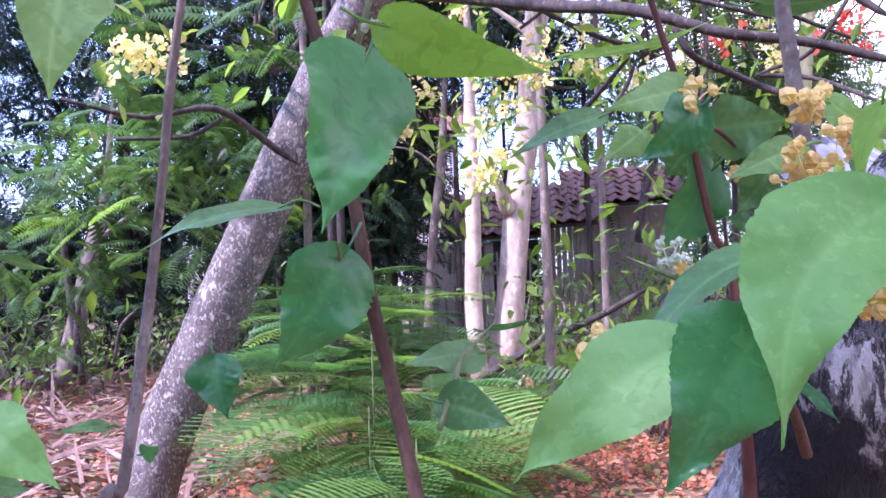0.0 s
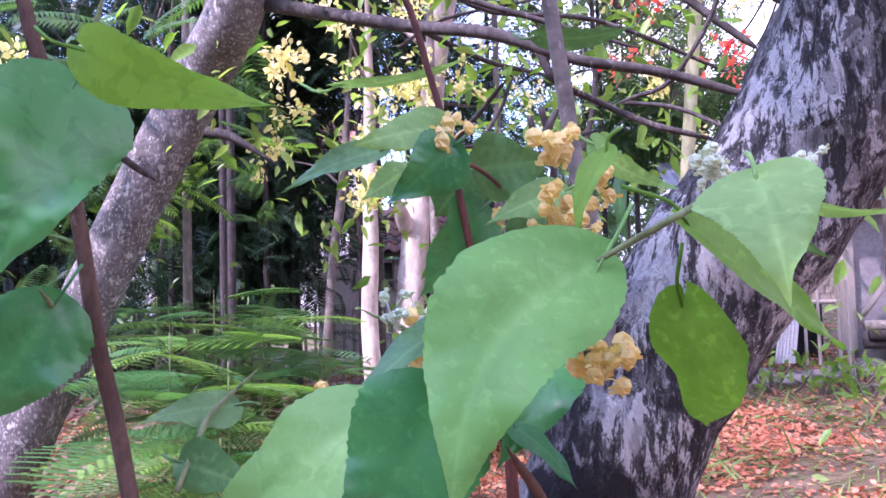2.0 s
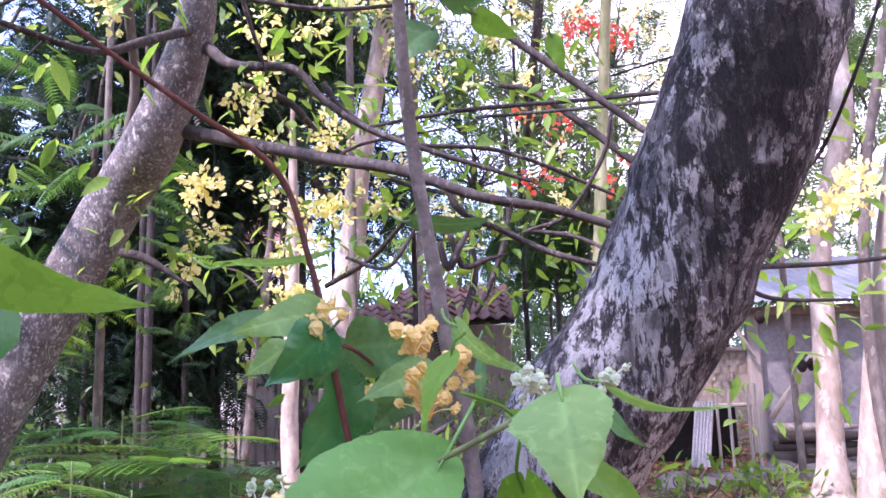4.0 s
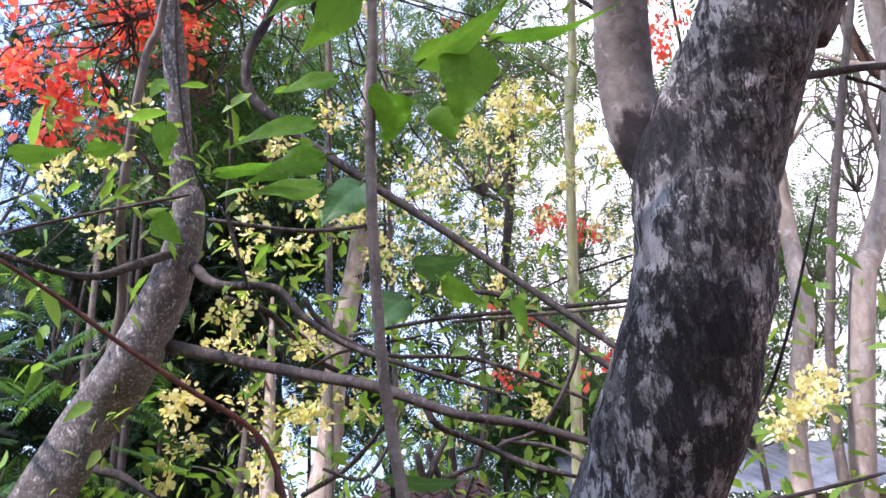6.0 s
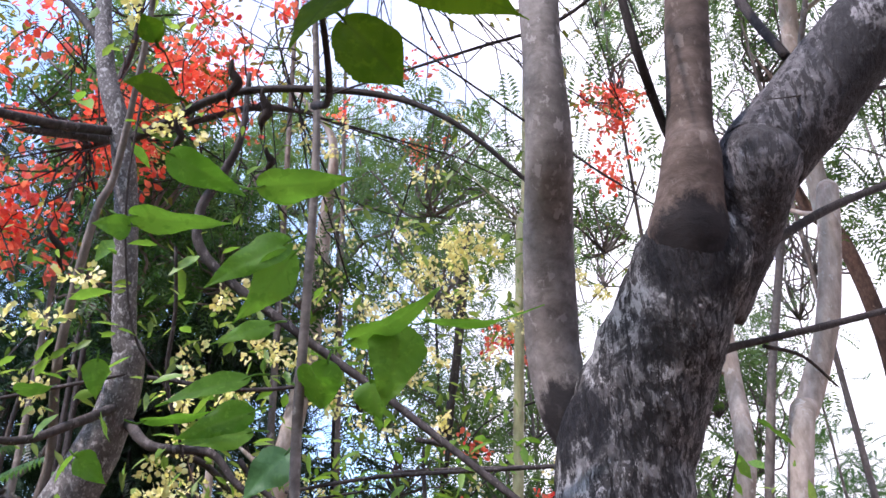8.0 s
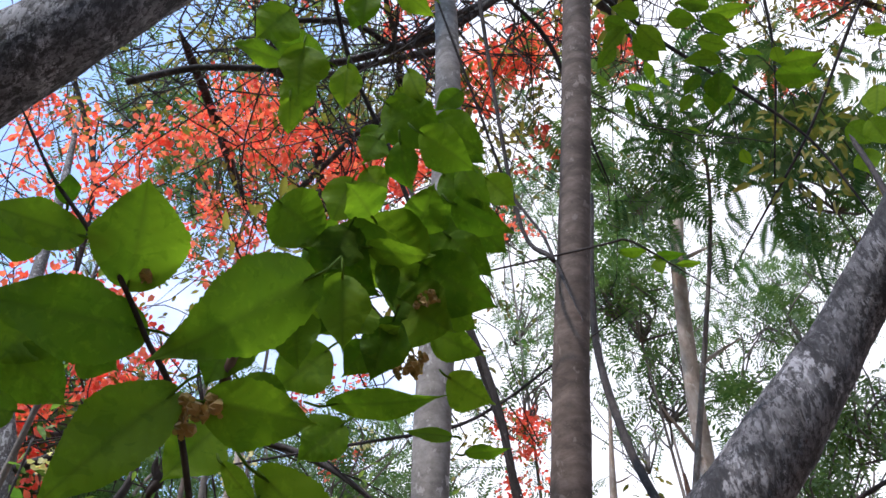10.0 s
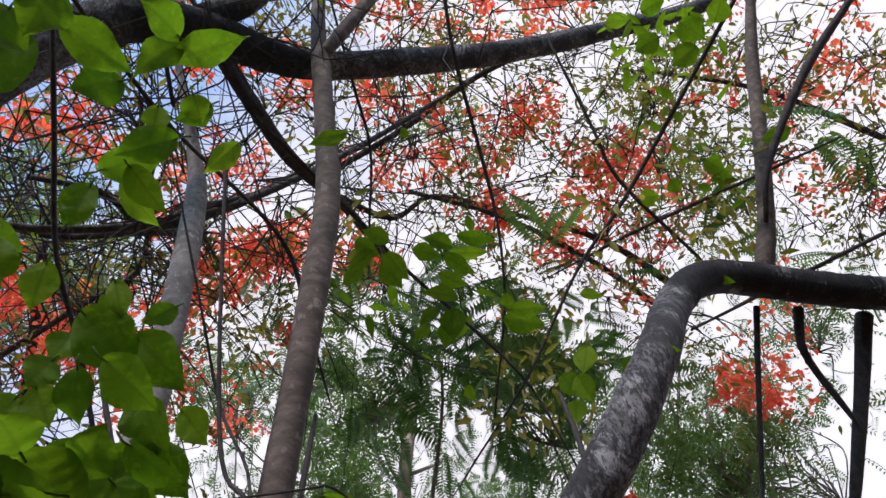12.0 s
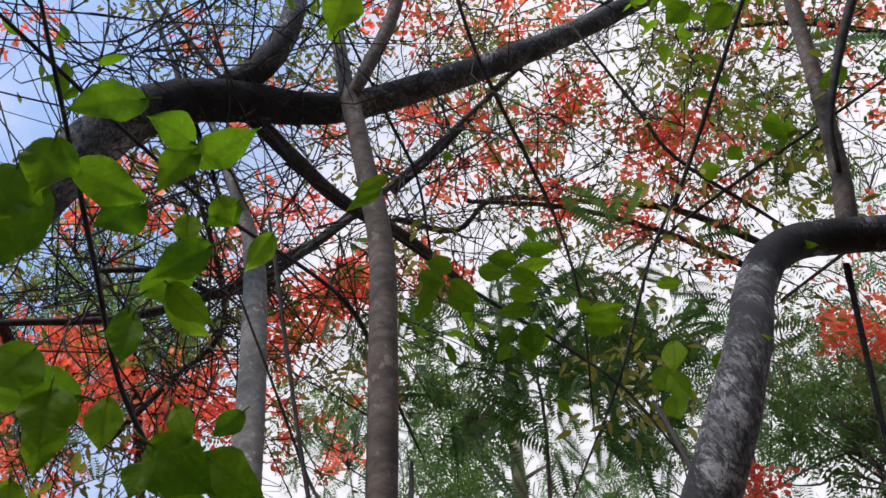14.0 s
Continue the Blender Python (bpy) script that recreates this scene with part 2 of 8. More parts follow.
M["leaf_fresh"] = leafy("leaf_fresh", (0.12, 0.33, 0.08), (0.19, 0.42, 0.125), 0.32, 0.45, True, 0.3, False, 0.3, 1.1)
M["frond_dark"] = leafy("frond_dark", (0.022, 0.1, 0.035), (0.11, 0.27, 0.085), 0.42, 0.42, False, 0.35, False)
# backlit look put into the colour: yellow-green blade and darkened midrib
M["leaf_backlit"] = leafy("leaf_backlit", (0.062, 0.14, 0.007), (0.17, 0.27, 0.016), 0.6, 0.6, True, 0.3, False, 0.15, 0.3)
M["pod_brown"] = leafy("pod_brown", (0.3, 0.18, 0.05), (0.45, 0.3, 0.1), 0.2, 0.6)
M["leaf_mid"] = leafy("leaf_mid", (0.075, 0.19, 0.03), (0.22, 0.37, 0.07), 0.5)
M["leaf_lime"] = leafy("leaf_lime", (0.09, 0.24, 0.025), (0.18, 0.37, 0.055), 0.5, 0.5, True, 0.4, False, 0.25, 0.7)
M["leaf_yellowgreen"] = leafy("leaf_yellowgreen", (0.11, 0.21, 0.04), (0.27, 0.36, 0.1), 0.5)
M["leaf_tiny"] = leafy("leaf_tiny", (0.09, 0.12, 0.03), (0.26, 0.2, 0.07), 0.4, 0.6)
M["leaf_olive"] = leafy("leaf_olive", (0.12, 0.15, 0.03), (0.32, 0.26, 0.08), 0.45)
# shade among the dense trees put into a near-black leaf colour
M["leaf_shaded"] = leafy("leaf_shaded", (0.006, 0.021, 0.011), (0.026, 0.062, 0.03), 0.25)
M["leaf_feather"] = leafy("leaf_feather", (0.028, 0.085, 0.026), (0.085, 0.17, 0.055), 0.45)
# haze of distance put into a paler leaf colour
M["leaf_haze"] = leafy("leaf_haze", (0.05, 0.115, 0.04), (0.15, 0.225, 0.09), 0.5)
M["leaf_fern"] = leafy("leaf_fern", (0.07, 0.19, 0.04), (0.22, 0.38, 0.1), 0.45, 0.42, False, 0.35, False)
M["petal_red"] = leafy("petal_red", (0.88, 0.05, 0.055), (0.98, 0.27, 0.22), 0.6, 0.5)
M["petal_yellow"] = leafy("petal_yellow", (0.72, 0.6, 0.29), (0.92, 0.86, 0.55), 0.45, 0.5)
M["bloom_yellow"] = leafy("bloom_yellow", (0.68, 0.46, 0.15), (0.9, 0.76, 0.4), 0.4, 0.6)
M["bud_white"] = leafy("bud_white", (0.42, 0.5, 0.38), (0.6, 0.66, 0.55), 0.3, 0.6)
M["litter_red"] = leafy("litter_red", (0.4, 0.1, 0.045), (0.7, 0.3, 0.18), 0.2, 0.7)
M["litter_brown"] = leafy("litter_brown", (0.14, 0.07, 0.04), (0.36, 0.24, 0.15), 0.15, 0.8)
M["grass"] = leafy("grass", (0.1, 0.2, 0.05), (0.28, 0.36, 0.12), 0.35, 0.55)
M["pod"] = bark("pod", (0.02, 0.014, 0.012), (0.04, 0.03, 0.025), (0.08, 0.06, 0.05), 0.7, 20)


def plain(name, a, b, scale=6.0, rough=0.85, stretch=(1, 1, 1), relief=0.3):
    mat, n, l = nodes_of(name)
    big = link_noise(n, l, scale, 6, 0.65, 0.3, stretch)
    fine = link_noise(n, l, scale * 9, 4, 0.7, 0, stretch)
    col = ramp_of(n, l, big, [(0.3, a), (0.7, b)])
    col = blend(n, l, ramp_of(n, l, fine, [(0.4, (0.35,) * 3), (0.6, (0, 0, 0))]), col, tuple(0.5 * v for v in a))
    finish(n, l, col, rough, fine, relief, 0.01, 0.25)
    return mat


M["soil"] = plain("soil", (0.1, 0.068, 0.042), (0.21, 0.15, 0.1), 1.6, 0.95, (1, 1, 1), 0.6)
M["plaster"] = plain("plaster", (0.58, 0.55, 0.54), (0.72, 0.69, 0.68), 2.5)
M["old_wood"] = plain("old_wood", (0.3, 0.26, 0.22), (0.45, 0.4, 0.36), 3.0, 0.85, (8, 8, 0.6))
M["dark_wood"] = plain("dark_wood", (0.05, 0.04, 0.035), (0.1, 0.08, 0.07), 3.0, 0.85, (8, 8, 0.6))
M["bamboo_mat"] = plain("bamboo_mat", (0.28, 0.23, 0.18), (0.42, 0.36, 0.3), 6.0)
M["roof_tile"] = plain("roof_tile", (0.14, 0.07, 0.055), (0.28, 0.15, 0.12), 5.0)
M["metal_sheet"] = plain("metal_sheet", (0.2, 0.22, 0.27), (0.3, 0.33, 0.39), 3.0, 0.5)
# near-black colour that stands for shade inside windows, porch and shed
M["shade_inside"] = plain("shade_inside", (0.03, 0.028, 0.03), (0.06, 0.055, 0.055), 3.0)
M["stone"] = plain("stone", (0.17, 0.15, 0.14), (0.3, 0.27, 0.25), 7.0)
M["blue_paint"] = plain("blue_paint", (0.08, 0.16, 0.28), (0.14, 0.25, 0.4), 4.0, 0.5)
M["white_cloth"] = plain("white_cloth", (0.7, 0.7, 0.74), (0.8, 0.8, 0.82), 4.0)
M["plaster_lilac"] = plain("plaster_lilac", (0.25, 0.23, 0.235), (0.37, 0.345, 0.35), 2.5)
M["metal_pale"] = plain("metal_pale", (0.28, 0.27, 0.275), (0.42, 0.41, 0.415), 5.0, 0.55)
M["leaf_under"] = leafy("leaf_under", (0.05, 0.11, 0.04), (0.15, 0.24, 0.09), 0.4)
M["dry_stalk"] = leafy("dry_stalk", (0.16, 0.09, 0.07), (0.36, 0.25, 0.21), 0.1, 0.8)

# ---- mesh tools ----
def mesh_of(name, verts, faces, mat, smooth=True):
    me = bpy.data.meshes.new(name)
    me.from_pydata([tuple(v) for v in verts], [], faces)
    me.materials.append(mat)
    if smooth:
        me.polygons.foreach_set("use_smooth", [True] * len(me.polygons))
    me.update()
    return me


def thing(name, label, category, at=(0, 0, 0), group="", kind=""):
    ob = new(name)
    ob.location = at
    return tagged(ob, label, category, group, kind)


def put(name, me, parent=None, label=""):
    """Link a mesh in world coordinates as one part under a thing, or at top level."""
    ob = new(name, me)
    if parent is not None:
        ob.parent = parent
        p, up = Vector((0, 0, 0)), parent
        while up is not None:
            p += up.location
            up = up.parent
        ob.location = -p
    if label:
        ob["label"] = label
    return ob


def smooth_line(pts, per=6):
    """Catmull-Rom through (place, radius) rows."""
    c = [np.array([*p, r], float) for p, r in pts]
    c = [2 * c[0] - c[1]] + c + [2 * c[-1] - c[-2]]
    rows = []
    for i in range(1, len(c) - 2):
        a, b, d, e = c[i - 1 : i + 3]
        for k in range(per):
            t = k / per
            rows.append(0.5 * (2 * b + (d - a) * t + (2 * a - 5 * b + 4 * d - e) * t**2 + (3 * b - a - 3 * d + e) * t**3))
    rows.append(c[-2])
    return rows


def tube(pts, sides=10, per=6, lump=0.06, seed=0, knots=()):
    """Verts and faces of a tapered, slightly lumpy tube through (place, radius) rows."""
    rows = smooth_line(pts, per) if per > 1 else [np.array([*p, r], float) for p, r in pts]
    verts, faces = [], []
    side = None
    for i, row in enumerate(rows):
        d = rows[min(i + 1, len(rows) - 1)][:3] - rows[max(i - 1, 0)][:3]
        d = d / (np.linalg.norm(d) + 1e-9)
        if side is None:
            side = np.cross(d, (0.31, 0.9, 0.2))
        side = side - d * (side @ d)
        side /= np.linalg.norm(side) + 1e-9
        up = np.cross(d, side)
        for k in range(sides):
            a = 2 * math.pi * k / sides
            n = side * math.cos(a) + up * math.sin(a)
            p = row[:3] + n * max(row[3], 0.0006)
            w = noise.noise(Vector((p * 9).tolist()) + Vector((seed * 3.1, 0, 0))) + 0.5 * noise.noise(Vector((p * 27).tolist())) + 0.3 * noise.noise(Vector((p * 70).tolist()))
            swell = 1 + lump * w
            for at, size in knots:
                g = np.linalg.norm(row[:3] - np.array(at))
                swell += 0.16 * math.exp(-((g / size) ** 2))
            verts.append(row[:3] + n * max(row[3], 0.0006) * swell)
    m = len(rows)
    for i in range(m - 1):
        for k in range(sides):
            k2 = (k + 1) % sides
            faces.append((i * sides + k, i * sides + k2, (i + 1) * sides + k2, (i + 1) * sides + k))
    faces.append(tuple(range(sides))[::-1])
    faces.append(tuple(range((m - 1) * sides, m * sides)))
    return verts, faces


def merge(*sets):
    verts, faces = [], []
    for v, f in sets:
        o = len(verts)
        verts += list(v)
        faces += [tuple(i + o for i in q) for q in f]
    return verts, faces


def limb(name, pts, mat, parent, label="", sides=10, per=6, lump=0.06, seed=0, knots=()):
    if sides <= 10:
        (y, ry), (z, rz) = pts[-2], pts[-1]
        way = np.array(z) - np.array(y)
        pts = list(pts) + [(tuple(np.array(z) + way / np.linalg.norm(way) * (6 * rz + 0.02)), rz * 0.12)]
    v, f = tube(pts, sides, per, lump, seed, knots)
    return put(name, mesh_of(name, v, f, mat), parent, label)


def rand_dir(rng, n, up=0.0):
    v = rng.normal(size=(n, 3))
    v[:, 2] += up
    return v / np.linalg.norm(v, axis=1, keepdims=True)


def scatter_mesh(name, template, places, axes, normals, sizes, mat):
    """Many copies of a small template (verts with x along, y across, z up) as one mesh."""
    tv, tf = np.array(template[0], float), template[1]
    n, k = len(places), len(tv)
    ax = axes / (np.linalg.norm(axes, axis=1, keepdims=True) + 1e-9)
    no = normals - ax * (normals * ax).sum(1, keepdims=True)
    no /= np.linalg.norm(no, axis=1, keepdims=True) + 1e-9
    ac = np.cross(no, ax)
    s = np.asarray(sizes, float).reshape(n, 1, 1)
    v = places[:, None] + s * (tv[None, :, 0:1] * ax[:, None] + tv[None, :, 1:2] * ac[:, None] + tv[None, :, 2:3] * no[:, None])
    v = v.reshape(-1, 3)
    sizes_f = [len(q) for q in tf]
    loops = np.concatenate([np.array(q) for q in tf])
    all_loops = (loops[None] + (np.arange(n) * k)[:, None]).ravel()
    totals = np.tile(sizes_f, n)
    starts = np.concatenate([[0], np.cumsum(totals)[:-1]])
    me = bpy.data.meshes.new(name)
    me.vertices.add(len(v))
    me.vertices.foreach_set("co", v.ravel())
    me.loops.add(len(all_loops))
    me.loops.foreach_set("vertex_index", all_loops.astype(np.int32))
    me.polygons.add(len(totals))
    me.polygons.foreach_set("loop_start", starts.astype(np.int32))
    me.polygons.foreach_set("loop_total", totals.astype(np.int32))
    me.materials.append(mat)
    me.update(calc_edges=True)
    me.validate()
    return me


# small templates: length 1 along x
LEAF_SMALL = ([(0, 0, 0), (0.3, 0.18, 0.05), (0.3, -0.18, 0.05), (0.66, 0.14, 0.03), (0.66, -0.14, 0.03), (1, 0, -0.08), (0.35, 0, -0.02), (0.7, 0, -0.03)],
              [(0, 6, 1), (0, 2, 6), (6, 7, 3, 1), (6, 2, 4, 7), (7, 5, 3), (7, 4, 5)])
LEAF_SIMPLE = ([(0, 0, 0), (0.45, 0.24, 0.04), (1, 0, -0.05), (0.45, -0.24, 0.04)], [(0, 3, 2, 1)])
PETAL = ([(0, 0, 0), (0.5, 0.35, 0.12), (1, 0.25, 0.1), (1, -0.25, 0.05), (0.5, -0.35, 0.1)], [(0, 4, 3, 2, 1)])
BLADE = ([(0, 0.03, 0), (0, -0.03, 0), (0.5, 0.025, 0.06), (0.5, -0.025, 0.06), (1, 0, 0.0)], [(0, 1, 3, 2), (2, 3, 4)])


def feather(pairs=14, width=0.32, leaflet=0.09, droop=0.25):
    """One pinnate leaf: a thin rachis with pairs of narrow leaflets."""
    v, f = [(0, 0.006, 0), (0, -0.006, 0), (0.5, 0.005, 0.02), (0.5, -0.005, 0.02), (1, 0.002, -droop), (1, -0.002, -droop)], [(0, 1, 3, 2), (2, 3, 5, 4)]
    for i in range(pairs):
        t = (i + 1) / pairs
        x, z = 0.08 + 0.92 * t, 0.02 - droop * t**2
        reach = width * (0.35 + math.sin(math.pi * (0.12 + 0.8 * t))) * 0.72
        for sgn in (1, -1):
            o, w = len(v), leaflet * 0.5
            v += [(x - w * 0.6, 0, z), (x + 0.12 * reach - w * 0.4, sgn * reach * 0.55, z + 0.03), (x + 0.35 * reach, sgn * reach, z - 0.05), (x + 0.2 * reach + w, sgn * reach * 0.5, z + 0.03)]
            f.append((o, o + 1, o + 2, o + 3) if sgn < 0 else (o + 3, o + 2, o + 1, o))
    return v, f


def double_feather(pinnae, per, width, leaf):
    """A twice-divided leaf: a rachis with pairs of pinnae, each a row of tiny leaflets."""
    v, f = [(0, 0.005, 0), (0, -0.005, 0), (1, 0.002, -0.18), (1, -0.002, -0.18)], [(0, 1, 3, 2)]
    for i in range(pinnae):
        t = (i + 1) / pinnae
        x0, z0 = 0.12 + 0.86 * t, -0.18 * t * t
        reach = width * (0.4 + math.sin(math.pi * (0.15 + 0.75 * t))) * 0.7
        for sgn in (1, -1):
            for k in range(per):
                u = (k + 1) / per
                cx, cy, cz = x0 + 0.35 * reach * u, sgn * reach * u, z0 - 0.12 * reach * u * u
                a, b, o = leaf, 0.5 * reach / per, len(v)
                v += [(cx - a, cy - sgn * b * 0.4, cz), (cx, cy + sgn * b * 0.6, cz + 0.005), (cx + a, cy + sgn * b * 0.3, cz), (cx + 0.002, cy - sgn * b, cz)]
                f.append((o, o + 1, o + 2, o + 3) if sgn < 0 else (o + 3, o + 2, o + 1, o))
    return v, f


TWICE = [double_feather(15, 13, 0.34, 0.03), double_feather(12, 11, 0.42, 0.036), double_feather(18, 12, 0.26, 0.026)]
FEATHER, FEATHER_FEW = feather(18, 0.26, 0.05, 0.2), feather(11, 0.28, 0.065)
SPRIG = feather(8, 0.27, 0.085, 0.3)


def blob_points(rng, centre, radii, n, shell=0.35, clumps=14, spread=0.33):
    """Places in uneven clumps inside an ellipsoid."""
    c = rand_dir(rng, clumps) * (shell + (1 - shell) * rng.random((clumps, 1)))
    w = rng.random(clumps) + 0.25
    pick = rng.choice(clumps, n, p=w / w.sum())
    p = c[pick] + rng.normal(size=(n, 3)) * spread * rng.random((n, 1)) ** 0.4
    return np.array(centre) + p * np.array(radii), np.array(centre) + c * np.array(radii)


def tangle(rng, start, ends, r0, r1, wob=0.12, sides=5):
    """Thin twigs from a start place to several ends, as verts and faces."""
    sets = []
    s = np.array(start, float)
    for e in ends:
        e = np.array(e, float)
        d = np.linalg.norm(e - s)
        m1 = s + (e - s) * 0.35 + rng.normal(size=3) * wob * d * 0.5
        m2 = s + (e - s) * 0.7 + rng.normal(size=3) * wob * d * 0.5
        sets.append(tube([(s, r0), (m1, r0 * 0.75 + r1 * 0.25), (m2, (r0 + r1) / 2), (e, r1)], sides, 3, 0.03))
    return merge(*sets)


def big_leaf(name, base, tip, width, normal, mat, parent, wave=0.06, fold=0.16, droop=0.1, tooth=0.03, seed=0, label="", ovate=False, lean=None, stalk=0.3):
    """A broad pointed leaf: toothed uneven edge, midrib fold, sunken side veins and a short stalk; its own object under the plant."""
    rng = random.Random(seed * 7 + 3)
    b, t = Vector(base), Vector(tip)
    ax = t - b
    length = ax.length
    ax.normalize()
    no = Vector(normal)
    no = (no - ax * no.dot(ax)).normalized()
    ac = no.cross(ax)
    nu, nv = 54, 6
    verts, faces, vein = [], [], []
    ph, ph2 = rng.random() * 6.3, rng.random() * 6.3
    lop, bend, curl = rng.uniform(-0.12, 0.12), rng.uniform(-0.12, 0.12), rng.uniform(-0.25, 0.5)
    wide, bow = rng.uniform(0.2, 0.26), 0.0
    if lean is not None:
        lop, bend, bow = lean
    if ovate:
        wide = rng.uniform(0.3, 0.4)
    ragged = [[rng.uniform(-1, 1) for _ in range(nu + 2)] for _ in range(2)]
    for i in range(nu + 1):
        u = i / nu
        g = u / wide if u < wide else 1 - (u - wide) / (1 - wide)
        g = max(0.0, min(1.0, g))
        if u < wide:
            half = math.sin(math.pi * 0.5 * g) ** 0.6
        else:
            half = math.sin(math.pi * 0.5 * g) ** 1.35 if ovate else 0.55 * g + 0.45 * math.sin(math.pi * 0.5 * g)
            half *= 1 - 0.3 * math.exp(-(((g - 0.1) / 0.09) ** 2))
        half = max(half, 0.015)
        for j in range(-nv, nv + 1):
            s = j / nv
            near = ragged[0 if s > 0 else 1]
            edge = 1 + abs(s) ** 4 * (tooth * ((i % 2) - 0.5) * (0.9 + 0.9 * near[i // 2 + 3]) + 0.014 * near[i] + 0.03 * near[i // 5] + 0.035 * near[i // 10]) + 0.05 * math.sin(7 * u + ph + (2.1 if s < 0 else 0)) * abs(s) ** 3
            y = s * half * width * 0.5 * edge * (1 + lop * (1 if s > 0 else -1)) + bend * length * (u - 0.3) ** 2 + bow * length * math.sin(math.pi * u)
            back = 0.11 * length * (abs(s) ** 1.5) * math.exp(-((u / 0.16) ** 2))
            x = u * length - back + 0.05 * length * abs(s) * (0.6 - u)
            z = abs(s) * half * width * fold * 0.5 - curl * width * 0.22 * (abs(s) * half) ** 3 - droop * length * ((u - 0.3) ** 2) * 1.4
            z += wave * width * 0.4 * (math.sin(u * 8 + ph + (0.9 if s > 0 else 3.3)) * abs(s) ** 1.5 + 0.5 * math.sin(u * 15 + ph2 + 2 * s) * abs(s) ** 2)
            fr = (u * 7.0 - abs(s) * half * 2.0) % 1
            rib = math.exp(-((min(fr, 1 - fr) / 0.16) ** 2))
            z += 0.03 * width * (0.5 - rib) * abs(s) * (1 - abs(s) ** 4)
            verts.append(b + ax * x + ac * y + no * z)
            vein.append(1.0 if j == 0 else 0.35 * rib * (1 - 0.7 * abs(s)))
    w = 2 * nv + 1
    for i in range(nu):
        for j in range(w - 1):
            faces.append((i * w + j, i * w + j + 1, (i + 1) * w + j + 1, (i + 1) * w + j))
    q = 0.03 * length
    tv, tf = tube([(b - ax * stalk * length - no * 0.06 * length, 0.0022), (b - ax * 0.4 * stalk * length + no * 0.02 * length, 0.0022), (b + ax * q * 0.3 - no * 0.003, 0.0018), (b + ax * q * 2 - no * 0.006, 0.001)], 5, 3, 0.0)
    o = len(verts)
    verts += [Vector(p) for p in tv]
    faces += [tuple(i + o for i in f) for f in tf]
    vein += [1.0] * len(tv)
    me = mesh_of(name, verts, faces, mat)
    at = me.attributes.new("vein", "FLOAT", "POINT")
    at.data.foreach_set("value", vein)
    return put(name, me, parent, label)


def slab(name, o, u, x0, x1, z0, z1, d0, d1, mat, parent, bevel=0.012, label=""):
    """A box in a wall's own frame: along u, up, and back (d)."""
    o, u = Vector(o), Vector((u[0], u[1], 0)).normalized()
    w = Vector((-u.y, u.x, 0))
    bm = bmesh.new()
    bmesh.ops.create_cube(bm, size=1)
    for v in bm.verts:
        x, d, z = (x0 + x1) / 2 + v.co.x * (x1 - x0), (d0 + d1) / 2 + v.co.y * (d1 - d0), (z0 + z1) / 2 + v.co.z * (z1 - z0)
        v.co = o + u * x + w * d + Vector((0, 0, z))
    if bevel:
        bmesh.ops.bevel(bm, geom=list(bm.edges), offset=min(bevel, 0.3 * min(x1 - x0, z1 - z0, abs(d1 - d0))), segments=1, affect="EDGES")
    me = bpy.data.meshes.new(name)
    bm.to_mesh(me)
    bm.free()
    me.materials.append(mat)
    return put(name, me, parent, label)

# ---- the ground ----
def ground_z(x, y):
    """Height of the ground: nearly level, tilted up rightward and away to fit the camera's view."""
    rise = 0.06 * max(0.0, min(x, 8.0)) + 0.015 * max(0.0, min(-x, 8.0))
    return 0.05 + 0.037 * max(-3.0, min(y, 16.0)) + rise + 0.05 * noise.noise(Vector((x * 0.5, y * 0.5, 0))) + 0.02 * noise.noise(Vector((x * 2.1, y * 2.1, 4)))


def build_ground():
    xs = np.concatenate([[-400, -150, -60, -30], np.linspace(-16, 16, 90), [30, 60, 150, 400]])
    ys = np.concatenate([[-400, -150, -60, -30], np.linspace(-14, 18, 90), [30, 60, 150, 400]])
    verts = [(x, y, ground_z(x, y)) for y in ys for x in xs]
    w = len(xs)
    faces = [(j * w + i, j * w + i + 1, (j + 1) * w + i + 1, (j + 1) * w + i) for j in range(len(ys) - 1) for i in range(w - 1)]
    ob = new("ground", mesh_of("ground", verts, faces, M["soil"]))
    tagged(ob, "bare reddish-brown woodland soil strewn with litter", "ground", kind="structure")


build_ground()


def litter(name, label, mat, n, x0, x1, y0, y1, size, seed, template, category="leaf litter"):
    rng = np.random.default_rng(seed)
    x, y = rng.uniform(x0, x1, n), rng.uniform(y0, y1, n)
    keep = [noise.noise(Vector((a * 0.8, b * 0.8, seed))) > -0.25 for a, b in zip(x, y)]
    x, y = x[keep], y[keep]
    z = np.array([ground_z(a, b) for a, b in zip(x, y)]) + rng.uniform(0.004, 0.03, len(x))
    ax = rand_dir(rng, len(x))
    ax[:, 2] *= 0.3
    no = rng.normal(size=(len(x), 3)) * 0.45 + (0, 0, 1)
    me = scatter_mesh(name, template, np.stack([x, y, z], 1), ax, no, size * rng.uniform(0.5, 1.3, len(x)), mat)
    tagged(new(name, me), label, category, kind="stuff")


litter("fallen_petals", "fallen red flame tree petals strewn over the soil", M["litter_red"], 60000, -5, 8, -1, 11, 0.034, 3, PETAL, "fallen petals")
litter("petal_drift", "dense drift of fallen red petals on the bare soil", M["litter_red"], 26000, -1.4, 3.2, 2.2, 7.0, 0.036, 4, PETAL, "fallen petals")
litter("fallen_leaves", "dry brown fallen leaves and twigs on the soil", M["litter_brown"], 30000, -8, 9, -5, 13, 0.065, 5, LEAF_SIMPLE)
litter("ground_herbs", "small green herbs and seedlings on the ground", M["grass"], 9000, -9, 10, 3.5, 14, 0.09, 8, LEAF_SMALL, "herbs")

